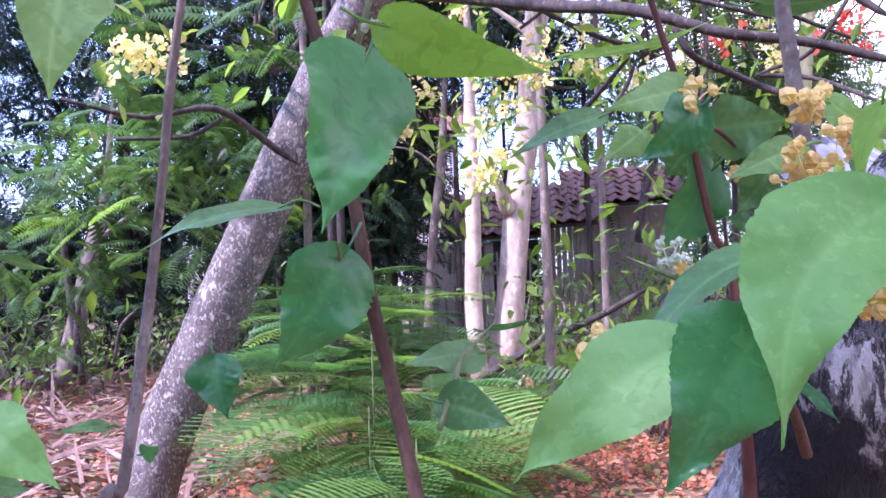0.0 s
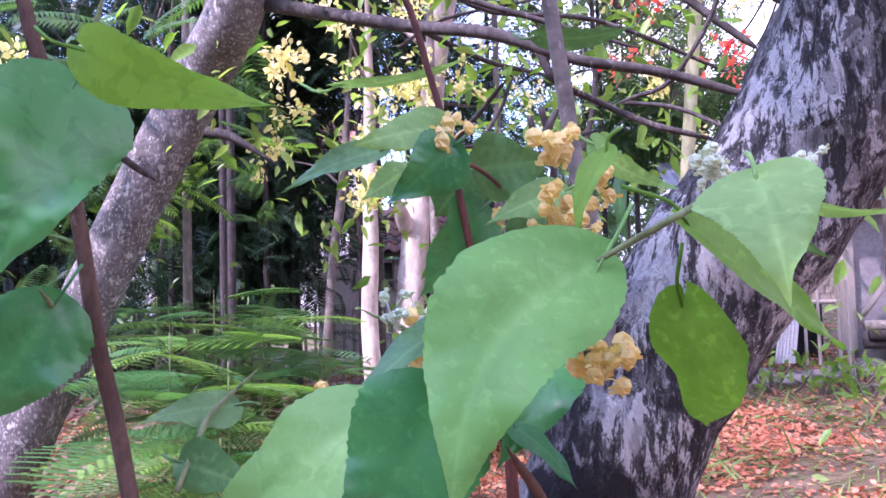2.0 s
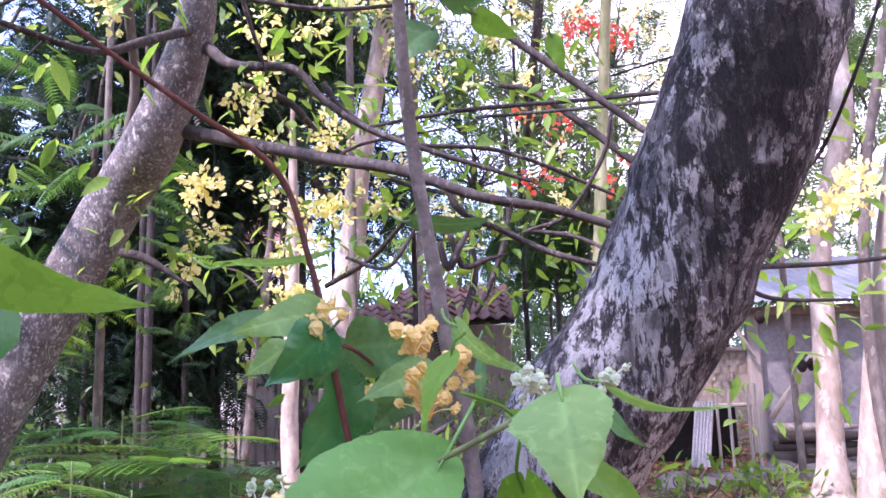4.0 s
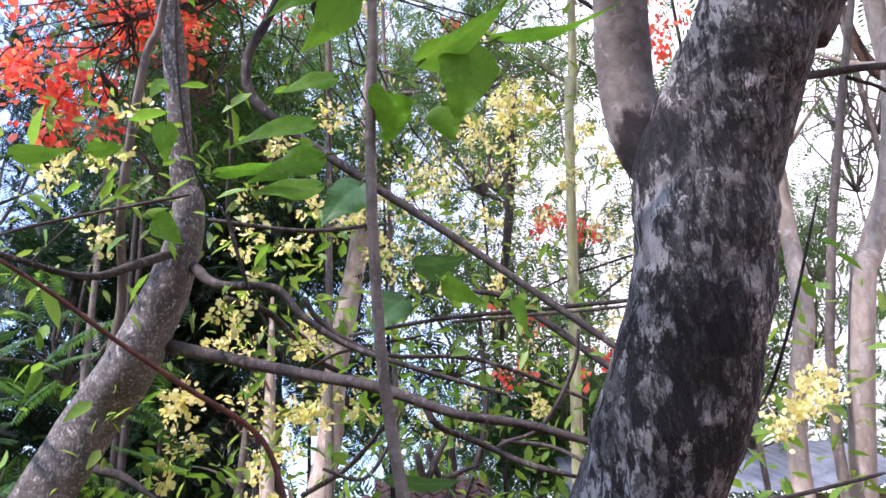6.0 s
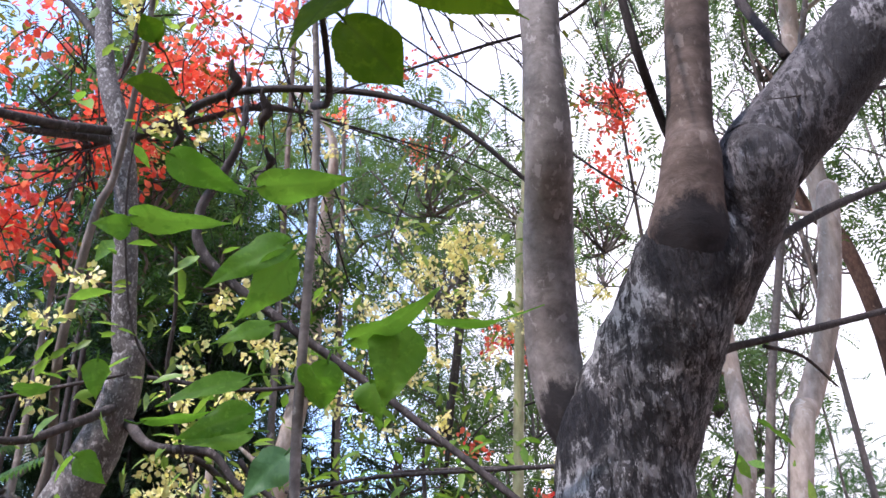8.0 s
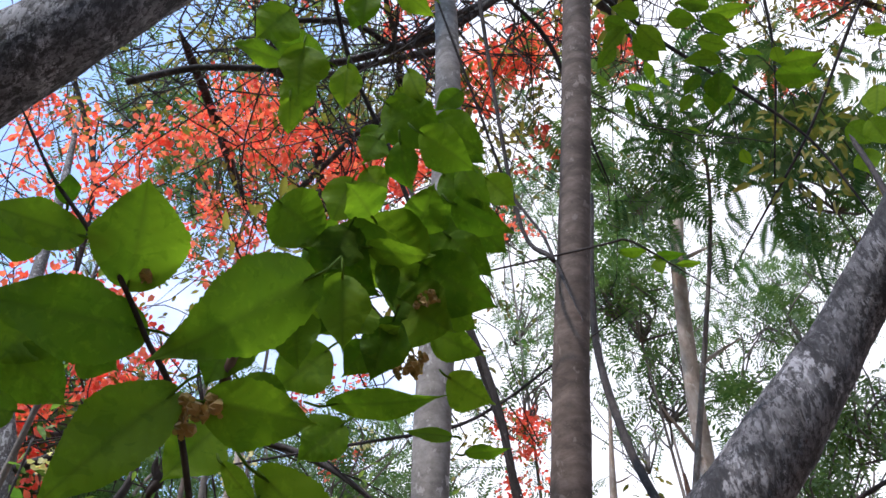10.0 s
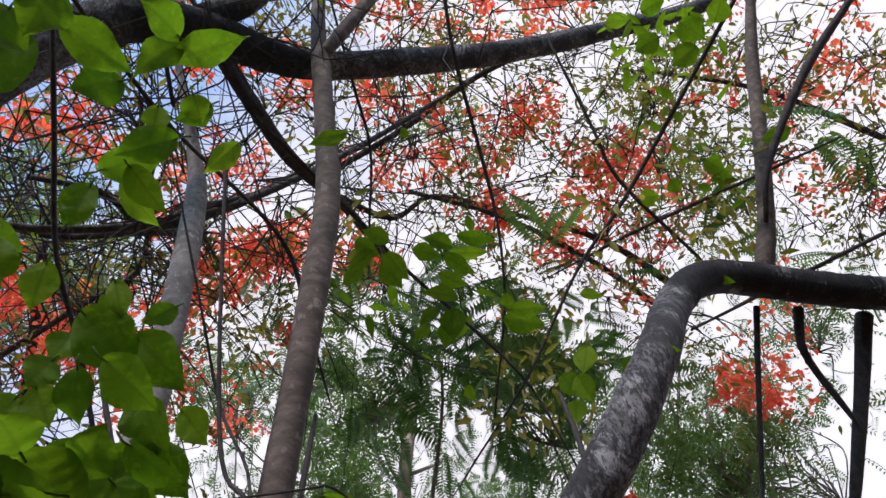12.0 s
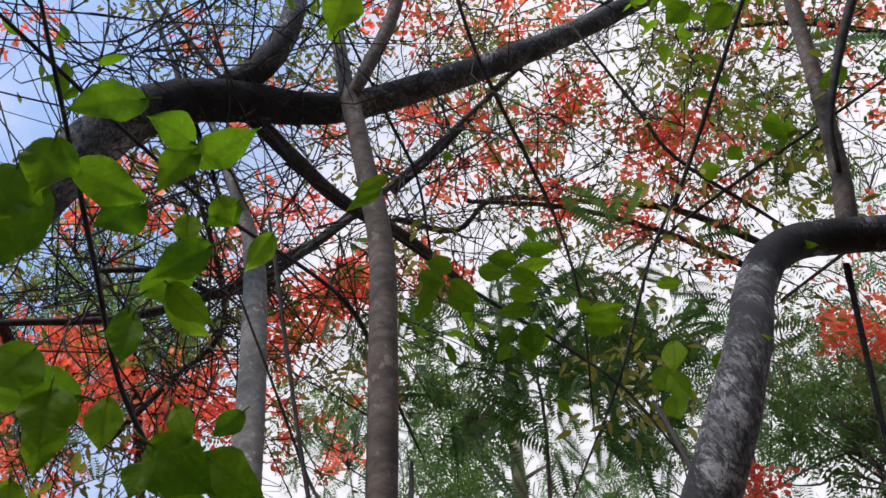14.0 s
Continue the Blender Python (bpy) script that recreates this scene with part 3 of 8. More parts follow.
# ---- the big forked tree ----
big_tree = thing("forked_tree", "large leaning forked tree with dark bark and white lichen patches", "tree", (0.2, 1.5, 0.0))
TRUNK = [((0.12, 1.42, -0.1), 0.17), ((0.300, 1.380, 0.551), 0.135), ((0.470, 1.330, 0.949), 0.122)] + [((0.624, 1.298, 1.300), 0.1224), ((0.723, 1.262, 1.466), 0.1206), ((0.878, 1.200, 1.712), 0.1224), ((0.992, 1.093, 2.049), 0.1215), ((1.026, 1.064, 2.232), 0.1253), ((1.045, 1.052, 2.321), 0.1285), ((1.096, 0.994, 2.460), 0.1197), ((1.136, 0.938, 2.579), 0.1127), ((1.173, 0.904, 2.670), 0.1060), ((1.198, 0.906, 2.720), 0.0747), ((1.221, 0.916, 2.760), 0.0296)]
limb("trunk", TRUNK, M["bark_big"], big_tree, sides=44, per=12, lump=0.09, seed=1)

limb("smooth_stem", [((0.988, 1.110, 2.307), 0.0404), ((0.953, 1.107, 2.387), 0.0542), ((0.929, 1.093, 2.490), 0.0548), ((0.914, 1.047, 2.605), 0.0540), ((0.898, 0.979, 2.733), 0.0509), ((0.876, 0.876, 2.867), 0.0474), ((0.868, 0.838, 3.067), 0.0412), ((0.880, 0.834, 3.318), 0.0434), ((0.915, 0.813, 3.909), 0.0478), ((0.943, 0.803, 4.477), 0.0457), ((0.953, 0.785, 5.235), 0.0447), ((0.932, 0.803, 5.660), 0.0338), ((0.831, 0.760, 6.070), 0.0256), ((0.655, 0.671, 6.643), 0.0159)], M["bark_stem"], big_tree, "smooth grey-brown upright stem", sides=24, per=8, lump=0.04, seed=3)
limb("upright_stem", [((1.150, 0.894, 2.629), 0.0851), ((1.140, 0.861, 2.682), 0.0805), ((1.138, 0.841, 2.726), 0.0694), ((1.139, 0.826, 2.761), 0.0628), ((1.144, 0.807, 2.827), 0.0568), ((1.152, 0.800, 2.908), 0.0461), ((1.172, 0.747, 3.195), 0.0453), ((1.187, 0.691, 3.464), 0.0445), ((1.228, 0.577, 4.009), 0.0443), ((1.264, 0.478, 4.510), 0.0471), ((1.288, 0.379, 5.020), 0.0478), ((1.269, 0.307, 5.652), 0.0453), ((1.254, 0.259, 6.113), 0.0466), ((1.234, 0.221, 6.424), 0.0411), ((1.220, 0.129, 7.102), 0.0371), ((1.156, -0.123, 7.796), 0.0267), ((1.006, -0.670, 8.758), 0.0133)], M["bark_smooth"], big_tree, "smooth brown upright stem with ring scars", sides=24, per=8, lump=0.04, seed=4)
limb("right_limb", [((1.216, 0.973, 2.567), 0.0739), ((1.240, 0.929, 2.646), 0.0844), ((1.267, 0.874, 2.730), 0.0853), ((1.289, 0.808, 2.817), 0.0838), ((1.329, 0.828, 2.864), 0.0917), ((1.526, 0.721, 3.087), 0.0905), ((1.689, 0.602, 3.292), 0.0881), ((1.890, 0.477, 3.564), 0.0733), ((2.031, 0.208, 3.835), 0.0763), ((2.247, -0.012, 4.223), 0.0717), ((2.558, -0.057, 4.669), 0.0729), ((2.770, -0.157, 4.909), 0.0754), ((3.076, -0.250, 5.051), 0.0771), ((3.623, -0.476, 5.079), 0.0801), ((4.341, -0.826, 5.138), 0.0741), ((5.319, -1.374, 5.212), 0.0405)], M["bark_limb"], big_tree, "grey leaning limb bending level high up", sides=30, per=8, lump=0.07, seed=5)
limb("branch", [((1.310, 0.906, 2.682), 0.0148), ((1.373, 0.930, 2.718), 0.0102), ((1.677, 1.044, 2.911), 0.0107), ((2.226, 1.209, 3.205), 0.0097), ((2.961, 1.352, 3.614), 0.0075), ((3.916, 1.395, 4.118), 0.0032)], M["twig_dark"], big_tree, sides=8)
limb("branch", [((1.223, 0.987, 2.487), 0.0118), ((1.301, 1.021, 2.519), 0.0086), ((1.447, 1.047, 2.563), 0.0079), ((1.644, 1.121, 2.632), 0.0087), ((2.135, 1.285, 2.805), 0.0072), ((2.861, 1.424, 3.031), 0.0046)], M["twig_dark"], big_tree, sides=8)
limb("branch", [((1.384, 1.045, 2.533), 0.0051), ((1.505, 1.086, 2.532), 0.0041), ((1.651, 1.183, 2.509), 0.0029)], M["twig_dark"], big_tree, sides=6)
limb("branch", [((0.974, 1.212, 1.717), 0.0065), ((1.097, 1.313, 1.733), 0.0052), ((1.437, 1.564, 1.776), 0.0053), ((1.796, 1.784, 1.830), 0.0048)], M["twig_dark"], big_tree, sides=7)
limb("branch", [((0.988, 1.262, 1.720), 0.0039), ((1.157, 1.402, 1.685), 0.0044), ((1.436, 1.575, 1.696), 0.0039)], M["twig_dark"], big_tree, sides=6)
limb("branch", [((0.971, 1.244, 1.743), 0.0038), ((1.081, 1.310, 1.795), 0.0031), ((1.134, 1.314, 1.884), 0.0032), ((1.254, 1.365, 1.946), 0.0035), ((1.257, 1.227, 2.066), 0.0036), ((1.374, 1.221, 2.325), 0.0026)], M["twig_dark"], big_tree, sides=6)
limb("branch", [((1.157, 0.863, 2.861), 0.0099), ((1.107, 0.828, 2.927), 0.0098), ((1.026, 0.744, 3.042), 0.0095), ((0.971, 0.697, 3.267), 0.0087), ((0.881, 0.679, 3.542), 0.0081), ((0.797, 0.671, 3.771), 0.0073), ((0.733, 0.685, 4.023), 0.0064)], M["twig_dark"], big_tree, sides=7)
limb("branch", [((1.057, 0.503, 3.535), 0.0066), ((1.006, 0.554, 3.782), 0.0058), ((0.837, 0.307, 4.686), 0.0056)], M["twig_dark"], big_tree, sides=6)
limb("branch", [((1.406, 0.774, 3.094), 0.0108), ((1.437, 0.895, 3.380), 0.0122), ((1.473, 0.984, 3.746), 0.0121), ((1.532, 1.016, 4.119), 0.0116), ((1.627, 1.028, 4.592), 0.0089)], M["twig_dark"], big_tree, sides=7)
limb("branch", [((3.254, -0.244, 5.069), 0.0438), ((3.227, -0.373, 5.193), 0.0471), ((3.256, -0.497, 5.389), 0.0431), ((3.264, -0.622, 5.595), 0.0417), ((3.302, -0.816, 5.960), 0.0414), ((3.304, -1.100, 6.449), 0.0381), ((3.295, -1.495, 7.012), 0.0267), ((3.257, -2.116, 7.728), 0.0086)], M["bark_smooth"], big_tree, sides=12)
limb("branch", [((1.251, 0.230, 6.270), 0.0341), ((1.317, 0.115, 6.493), 0.0387), ((1.430, -0.074, 6.920), 0.0391), ((1.512, -0.339, 7.449), 0.0288), ((1.556, -0.854, 8.072), 0.0121)], M["bark_smooth"], big_tree, sides=10)
limb("branch", [((3.202, -0.492, 5.322), 0.0114), ((3.136, -0.716, 5.526), 0.0175), ((3.239, -1.177, 5.932), 0.0255), ((3.388, -1.617, 6.249), 0.0208), ((3.473, -2.128, 6.554), 0.0150), ((3.514, -2.710, 6.943), 0.0082)], M["twig_dark"], big_tree, sides=7)
limb("branch", [((3.833, -0.443, 5.073), 0.0427), ((3.795, -0.191, 4.748), 0.0349), ((3.737, 0.101, 4.376), 0.0249)], M["twig_dark"], big_tree, sides=8)
limb("branch", [((3.451, -0.289, 5.040), 0.0256), ((3.465, -0.172, 4.845), 0.0194), ((3.636, -0.113, 4.603), 0.0139)], M["twig_dark"], big_tree, sides=7)
limb("branch", [((3.207, -0.193, 4.992), 0.0162), ((3.196, 0.034, 4.636), 0.0128), ((3.157, 0.249, 4.256), 0.0097)], M["twig_dark"], big_tree, sides=6)
limb("branch", [((2.053, 0.353, 3.806), 0.0104), ((2.065, 0.303, 3.902), 0.0106), ((2.110, 0.307, 4.080), 0.0093), ((2.162, 0.330, 4.308), 0.0080)], M["twig_dark"], big_tree, sides=6)

# ---- the leaning left tree ----
left_tree = thing("leaning_tree", "slender leaning tree with grey lichen-speckled bark", "tree", (-1.6, 3.4, 0.0))
limb("trunk", [((-1.800, 3.500, -0.100), 0.15)] + [((-1.545, 3.559, 0.260), 0.1440), ((-1.356, 3.642, 0.789), 0.1296), ((-1.112, 3.657, 1.316), 0.1211)] + [((-0.870, 3.650, 1.820), 0.118)] + [((-0.577, 3.634, 2.379), 0.1211), ((-0.395, 3.446, 2.589), 0.1152), ((-0.221, 3.303, 2.984), 0.0883), ((-0.172, 3.196, 3.234), 0.0675), ((-0.203, 3.166, 3.329), 0.0526), ((-0.253, 3.043, 3.865), 0.0520)] + [((-0.322, 2.957, 4.238), 0.0511), ((-0.422, 2.934, 4.539), 0.0447), ((-0.503, 2.964, 4.980), 0.0382), ((-0.546, 2.986, 5.404), 0.0339), ((-0.627, 3.007, 6.073), 0.0262), ((-0.747, 3.008, 6.831), 0.0125)], M["bark_left"], left_tree, sides=18, per=6, lump=0.06, seed=6)
limb("upright_shoot", [((-0.593, 3.616, 2.167), 0.0208), ((-0.525, 3.490, 2.508), 0.0205), ((-0.453, 3.387, 2.830), 0.0205), ((-0.436, 3.117, 3.187), 0.0205), ((-0.349, 2.875, 3.721), 0.0182), ((-0.287, 2.818, 3.921), 0.0158), ((-0.218, 2.604, 4.371), 0.0135), ((-0.183, 2.431, 4.697), 0.0111), ((-0.155, 2.265, 5.104), 0.0029)], M["bark_grey"], left_tree, "thin upright grey shoot", sides=8)
limb("dead_stub", [((-0.528, 3.583, 2.151), 0.0231), ((-0.411, 3.513, 2.110), 0.0199), ((-0.277, 3.452, 2.020), 0.0097)], M["twig_dark"], left_tree, sides=8)
limb("branch", [((-0.490, 3.090, 4.823), 0.0204), ((-0.705, 3.171, 5.145), 0.0190), ((-1.087, 3.233, 5.557), 0.0147)], M["bark_branch"], left_tree, sides=8)
limb("branch", [((-0.383, 3.106, 4.288), 0.0214), ((-0.482, 2.919, 4.167), 0.0205), ((-0.602, 2.726, 4.038), 0.0173)], M["bark_branch"], left_tree, sides=8)
limb("branch", [((-0.256, 3.418, 2.645), 0.0333), ((-0.052, 3.307, 2.572), 0.0279), ((0.324, 3.051, 2.426), 0.0238), ((0.585, 2.757, 2.302), 0.0216), ((0.849, 2.641, 2.177), 0.0177), ((1.098, 2.590, 2.121), 0.0161), ((1.297, 2.536, 2.047), 0.0129)], M["bark_branch"], left_tree, sides=10, lump=0.05)
limb("branch", [((-0.145, 3.269, 2.958), 0.0266), ((-0.021, 3.120, 2.823), 0.0214), ((0.211, 3.041, 2.782), 0.0170), ((0.325, 3.033, 2.658), 0.0149), ((0.504, 3.014, 2.531), 0.0128), ((0.759, 2.915, 2.408), 0.0106), ((1.060, 2.879, 2.304), 0.0071)], M["bark_branch"], left_tree, sides=8, lump=0.05)
limb("branch", [((-0.178, 3.262, 3.042), 0.0208), ((-0.317, 3.030, 2.884), 0.0194), ((-0.497, 2.920, 2.782), 0.0150), ((-0.740, 2.729, 2.795), 0.0110)], M["bark_branch"], left_tree, sides=8, lump=0.05)
limb("branch", [((-0.346, 2.955, 4.234), 0.0227), ((-0.555, 2.750, 4.099), 0.0216), ((-0.802, 2.501, 3.972), 0.0185), ((-0.986, 2.248, 3.842), 0.0136)], M["bark_branch"], left_tree, sides=8, lump=0.05)
limb("branch", [((0.234, 2.858, 4.590), 0.0116), ((0.222, 2.890, 4.240), 0.0178), ((0.152, 2.960, 4.058), 0.0219), ((0.064, 3.018, 3.872), 0.0238), ((0.122, 3.039, 3.648), 0.0231), ((0.527, 2.990, 3.303), 0.0199), ((0.886, 2.952, 3.033), 0.0174), ((1.192, 2.869, 2.761), 0.0150), ((1.535, 2.730, 2.428), 0.0128)], M["bark_branch"], left_tree, sides=8, lump=0.05)
limb("branch", [((-0.304, 2.989, 4.199), 0.0227), ((-0.157, 2.872, 4.220), 0.0222), ((0.193, 2.686, 4.331), 0.0189), ((0.752, 2.469, 4.239), 0.0154), ((1.081, 2.315, 4.021), 0.0121), ((1.411, 2.301, 3.726), 0.0094)], M["twig_dark"], left_tree, sides=7, lump=0.05)

# ---- the overhead limb of the neighbouring tree ----
over_tree = thing("overhanging_tree", "thick grey limb of a tree reaching overhead", "tree", (-1.7, 1.1, 0.0))
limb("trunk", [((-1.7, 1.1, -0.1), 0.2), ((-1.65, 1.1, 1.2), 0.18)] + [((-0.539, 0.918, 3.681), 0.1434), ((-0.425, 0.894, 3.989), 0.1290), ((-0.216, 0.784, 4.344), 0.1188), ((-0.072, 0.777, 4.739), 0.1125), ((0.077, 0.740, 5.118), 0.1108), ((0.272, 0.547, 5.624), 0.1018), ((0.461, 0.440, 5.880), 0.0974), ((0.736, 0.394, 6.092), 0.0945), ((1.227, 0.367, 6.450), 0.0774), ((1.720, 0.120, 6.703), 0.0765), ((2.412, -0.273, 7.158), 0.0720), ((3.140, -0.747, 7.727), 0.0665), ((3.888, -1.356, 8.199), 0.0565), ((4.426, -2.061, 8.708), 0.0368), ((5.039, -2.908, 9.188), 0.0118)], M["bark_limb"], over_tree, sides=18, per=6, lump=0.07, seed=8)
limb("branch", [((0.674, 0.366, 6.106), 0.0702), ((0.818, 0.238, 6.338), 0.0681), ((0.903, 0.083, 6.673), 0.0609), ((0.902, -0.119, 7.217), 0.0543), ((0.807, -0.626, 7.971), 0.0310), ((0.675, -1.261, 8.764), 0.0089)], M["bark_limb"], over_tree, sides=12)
limb("branch", [((0.809, 0.453, 6.171), 0.0443), ((1.120, 0.667, 6.373), 0.0417), ((1.529, 0.917, 6.624), 0.0423), ((2.038, 1.090, 6.842), 0.0318), ((2.630, 1.370, 7.055), 0.0194)], M["twig_dark"], over_tree, sides=8)

# ---- distant trunks ----
def pale_tree(rows, mat, label, sides=14):
    base = rows[0][0]
    t = thing("slender_tree", label, "tree", (base[0], base[1], ground_z(base[0], base[1])), "slender trunks")
    limb("trunk", rows, mat, t, sides=sides, per=5, lump=0.05, seed=int(base[0] * 10))
    rng = random.Random(int(base[0] * 100))
    for p, r in rows[len(rows) // 2 : -1]:
        a = rng.uniform(0, 6.3)
        q = [(p[0] + math.cos(a) * k, p[1] + math.sin(a) * k, p[2] + k * rng.uniform(0.5, 0.9)) for k in (0.25, 0.6)]
        limb("branch", [(p, r * 0.35), (q[0], r * 0.28), (q[1], r * 0.1)], mat, t, sides=6, lump=0.08)
    return t


stump_tree = pale_tree([((0.254, 7.070, 0.325), 0.2194), ((0.305, 7.120, 0.635), 0.1496), ((0.389, 7.179, 1.272), 0.1247), ((0.488, 7.266, 2.172), 0.1213), ((0.610, 7.330, 2.816), 0.1143), ((0.687, 7.339, 3.577), 0.1067), ((0.938, 7.537, 4.927), 0.0989), ((1.043, 7.427, 6.393), 0.0748), ((1.068, 7.130, 7.326), 0.0451), ((0.584, 7.246, 8.073), 0.0204)], M["bark_pale"], "pale smooth trunk with a flared base and broken stub")
pale_tree([((0.087, 6.907, 0.521), 0.0776), ((0.052, 6.984, 1.189), 0.0727), ((0.074, 6.997, 1.866), 0.0679), ((0.078, 7.100, 2.544), 0.0598), ((0.082, 7.152, 3.247), 0.0461), ((0.082, 7.173, 4.148), 0.0160)], M["bark_pale"], "thin pale brown tree trunk")
pale_tree([((-0.409, 8.137, 0.774), 0.0454), ((-0.334, 8.193, 1.733), 0.0454), ((-0.224, 8.215, 2.515), 0.0460), ((-0.159, 8.266, 3.323), 0.0294), ((-0.102, 8.153, 4.086), 0.0119)], M["bark_grey"], "thin straight grey sapling trunk")
pale_tree([((3.871, 5.483, 0.471), 0.2285), ((3.927, 5.516, 0.854), 0.1097), ((3.984, 5.535, 1.491), 0.0914), ((4.090, 5.604, 2.491), 0.0801), ((4.327, 5.524, 3.416), 0.0848), ((4.559, 5.793, 4.256), 0.0756), ((4.554, 5.734, 4.952), 0.0720), ((4.531, 5.605, 5.657), 0.0568), ((4.531, 5.417, 6.495), 0.0353), ((4.508, 5.149, 7.312), 0.0122)], M["bark_pale"], "tall pale trunk with a swollen foot")
pale_tree([((4.000, 5.141, 0.435), 0.1773), ((4.018, 4.931, 1.854), 0.0960), ((4.248, 4.663, 3.428), 0.0900), ((4.459, 4.781, 3.679), 0.0942), ((4.680, 4.575, 4.334), 0.0873), ((4.835, 4.383, 5.351), 0.0871), ((5.017, 4.678, 5.322), 0.0853), ((5.024, 4.605, 6.273), 0.0841), ((5.061, 4.472, 7.274), 0.0834), ((5.074, 4.157, 8.601), 0.0773), ((5.190, 3.874, 9.702), 0.0623), ((5.062, 3.313, 11.079), 0.0299)], M["bark_pale"], "pale forked trunk with peeling bark")
pale_tree([((2.232, 5.535, 1.913), 0.0499), ((2.263, 5.491, 2.189), 0.0457), ((2.285, 5.341, 2.973), 0.0416), ((2.328, 5.163, 4.054), 0.0386), ((2.350, 4.908, 5.111), 0.0360), ((2.482, 5.166, 5.253), 0.0377), ((2.479, 4.830, 6.388), 0.0299), ((2.441, 4.449, 7.354), 0.0105)], M["bark_green"], "slim yellow-green bamboo-like trunk")
pale_tree([((-3.783, 7.528, 0.552), 0.1060), ((-3.684, 7.643, 1.178), 0.0883), ((-3.560, 7.716, 1.874), 0.0765), ((-3.496, 7.806, 2.249), 0.0476), ((-3.402, 7.864, 3.355), 0.0183)], M["bark_grey"], "thin grey tree trunk in the shade")
limb("broken_stub", [((0.388, 7.181, 2.007), 0.0798), ((0.338, 7.076, 2.132), 0.0639), ((0.310, 7.021, 2.224), 0.0391)], M["bark_pale"], stump_tree, "orange broken stub", sides=10)
limb("root_flare", [((0.302, 7.127, 0.684), 0.0898), ((0.231, 6.994, 0.458), 0.0787), ((0.164, 6.868, 0.310), 0.0485)], M["bark_pale"], stump_tree, sides=10)
limb("root_flare", [((0.364, 7.117, 0.634), 0.0798), ((0.399, 6.986, 0.453), 0.0688), ((0.481, 6.852, 0.304), 0.0388)], M["bark_pale"], stump_tree, sides=10)
pale_tree([((6.130, 5.686, 3.515), 0.0824), ((5.965, 5.434, 4.582), 0.0765), ((5.707, 5.313, 5.494), 0.0715), ((5.521, 5.405, 5.838), 0.0603), ((5.389, 5.376, 6.242), 0.0427), ((5.355, 5.330, 6.713), 0.0187)], M["stem_brown"], "leaning reddish-brown trunk of a tree")

# ---- background foliage ----
def crown(t, name, template, mat, centre, radii, n, size, seed, clumps=16, up=0.2, spread=0.3, limbs=True, start=None, label=""):
    rng = np.random.default_rng(seed)
    p, cl = blob_points(rng, centre, radii, n, 0.35, clumps, spread)
    ax = rand_dir(rng, n) * 0.8 + (p - np.array(centre)) / np.array(radii) * 0.6
    ax[:, 2] += rng.uniform(-0.5, 0.2, n)
    no = rng.normal(size=(n, 3)) * 0.5 + (0, 0, 1)
    ob = put(name, scatter_mesh(name, template, p, ax, no, size * rng.uniform(0.6, 1.25, n), mat), t, label)
    ob["kind"] = "stuff"
    if limbs and start is not None:
        v, f = tangle(rng, start, cl[:10], 0.03, 0.006)
        put("bough", mesh_of("bough", v, f, M["bark_grey"]), t)["kind"] = "stuff"
    return ob


def bg_tree(label, base, crowns, trunk_r=0.08, mat="bark_grey", category="tree", lean=(0, 0)):
    """A tree behind: trunk, boughs and leaf clumps. crowns: (template, material, centre, radii, count, size, seed)."""
    z0 = ground_z(base[0], base[1])
    t = thing("background_tree", label, category, (base[0], base[1], z0), "background trees")
    top = crowns[0][2]
    limb("trunk", [((base[0], base[1], z0 - 0.1), trunk_r * 1.3), ((base[0] * 0.7 + top[0] * 0.3, base[1] * 0.7 + top[1] * 0.3, z0 + (top[2] - z0) * 0.4), trunk_r), (tuple(top), trunk_r * 0.4)], M[mat], t, sides=10, lump=0.06)
    for tmpl, m, c, r, n, s, seed in crowns:
        crown(t, "crown", tmpl, M[m], c, r, n, s, seed, start=tuple(np.array(c) - (0, 0, r[2] * 0.5)))
    return t


DARK = "dense feathery tree with shade put into its dark leaves"
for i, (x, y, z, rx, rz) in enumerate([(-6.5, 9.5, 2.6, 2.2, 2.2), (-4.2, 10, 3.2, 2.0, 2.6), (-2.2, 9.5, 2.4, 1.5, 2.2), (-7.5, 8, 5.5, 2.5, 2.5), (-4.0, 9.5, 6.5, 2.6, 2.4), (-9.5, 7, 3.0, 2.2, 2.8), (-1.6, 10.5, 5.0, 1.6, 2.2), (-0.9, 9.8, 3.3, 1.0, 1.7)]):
    bg_tree(DARK, (x, y), [(FEATHER_FEW, "leaf_shaded", (x, y, z), (rx, 1.3, rz), 2600, 0.34, 40 + i)], 0.07, "twig_dark")
for i, (x, y, z, rx, rz) in enumerate([(2.5, 15, 3.6, 2.6, 1.8), (6.5, 15, 3.6, 2.8, 2.0), (10.5, 12, 3.8, 2.6, 2.0), (3.5, 10.6, 3.4, 1.1, 0.7), (0.1, 10.6, 5.6, 1.0, 1.1)]):
    bg_tree("feathery green tree behind the houses", (x, y), [(FEATHER_FEW, "leaf_feather", (x, y, z), (rx, 1.6, rz), 800, 0.42, 60 + i)], 0.05, "bark_grey")

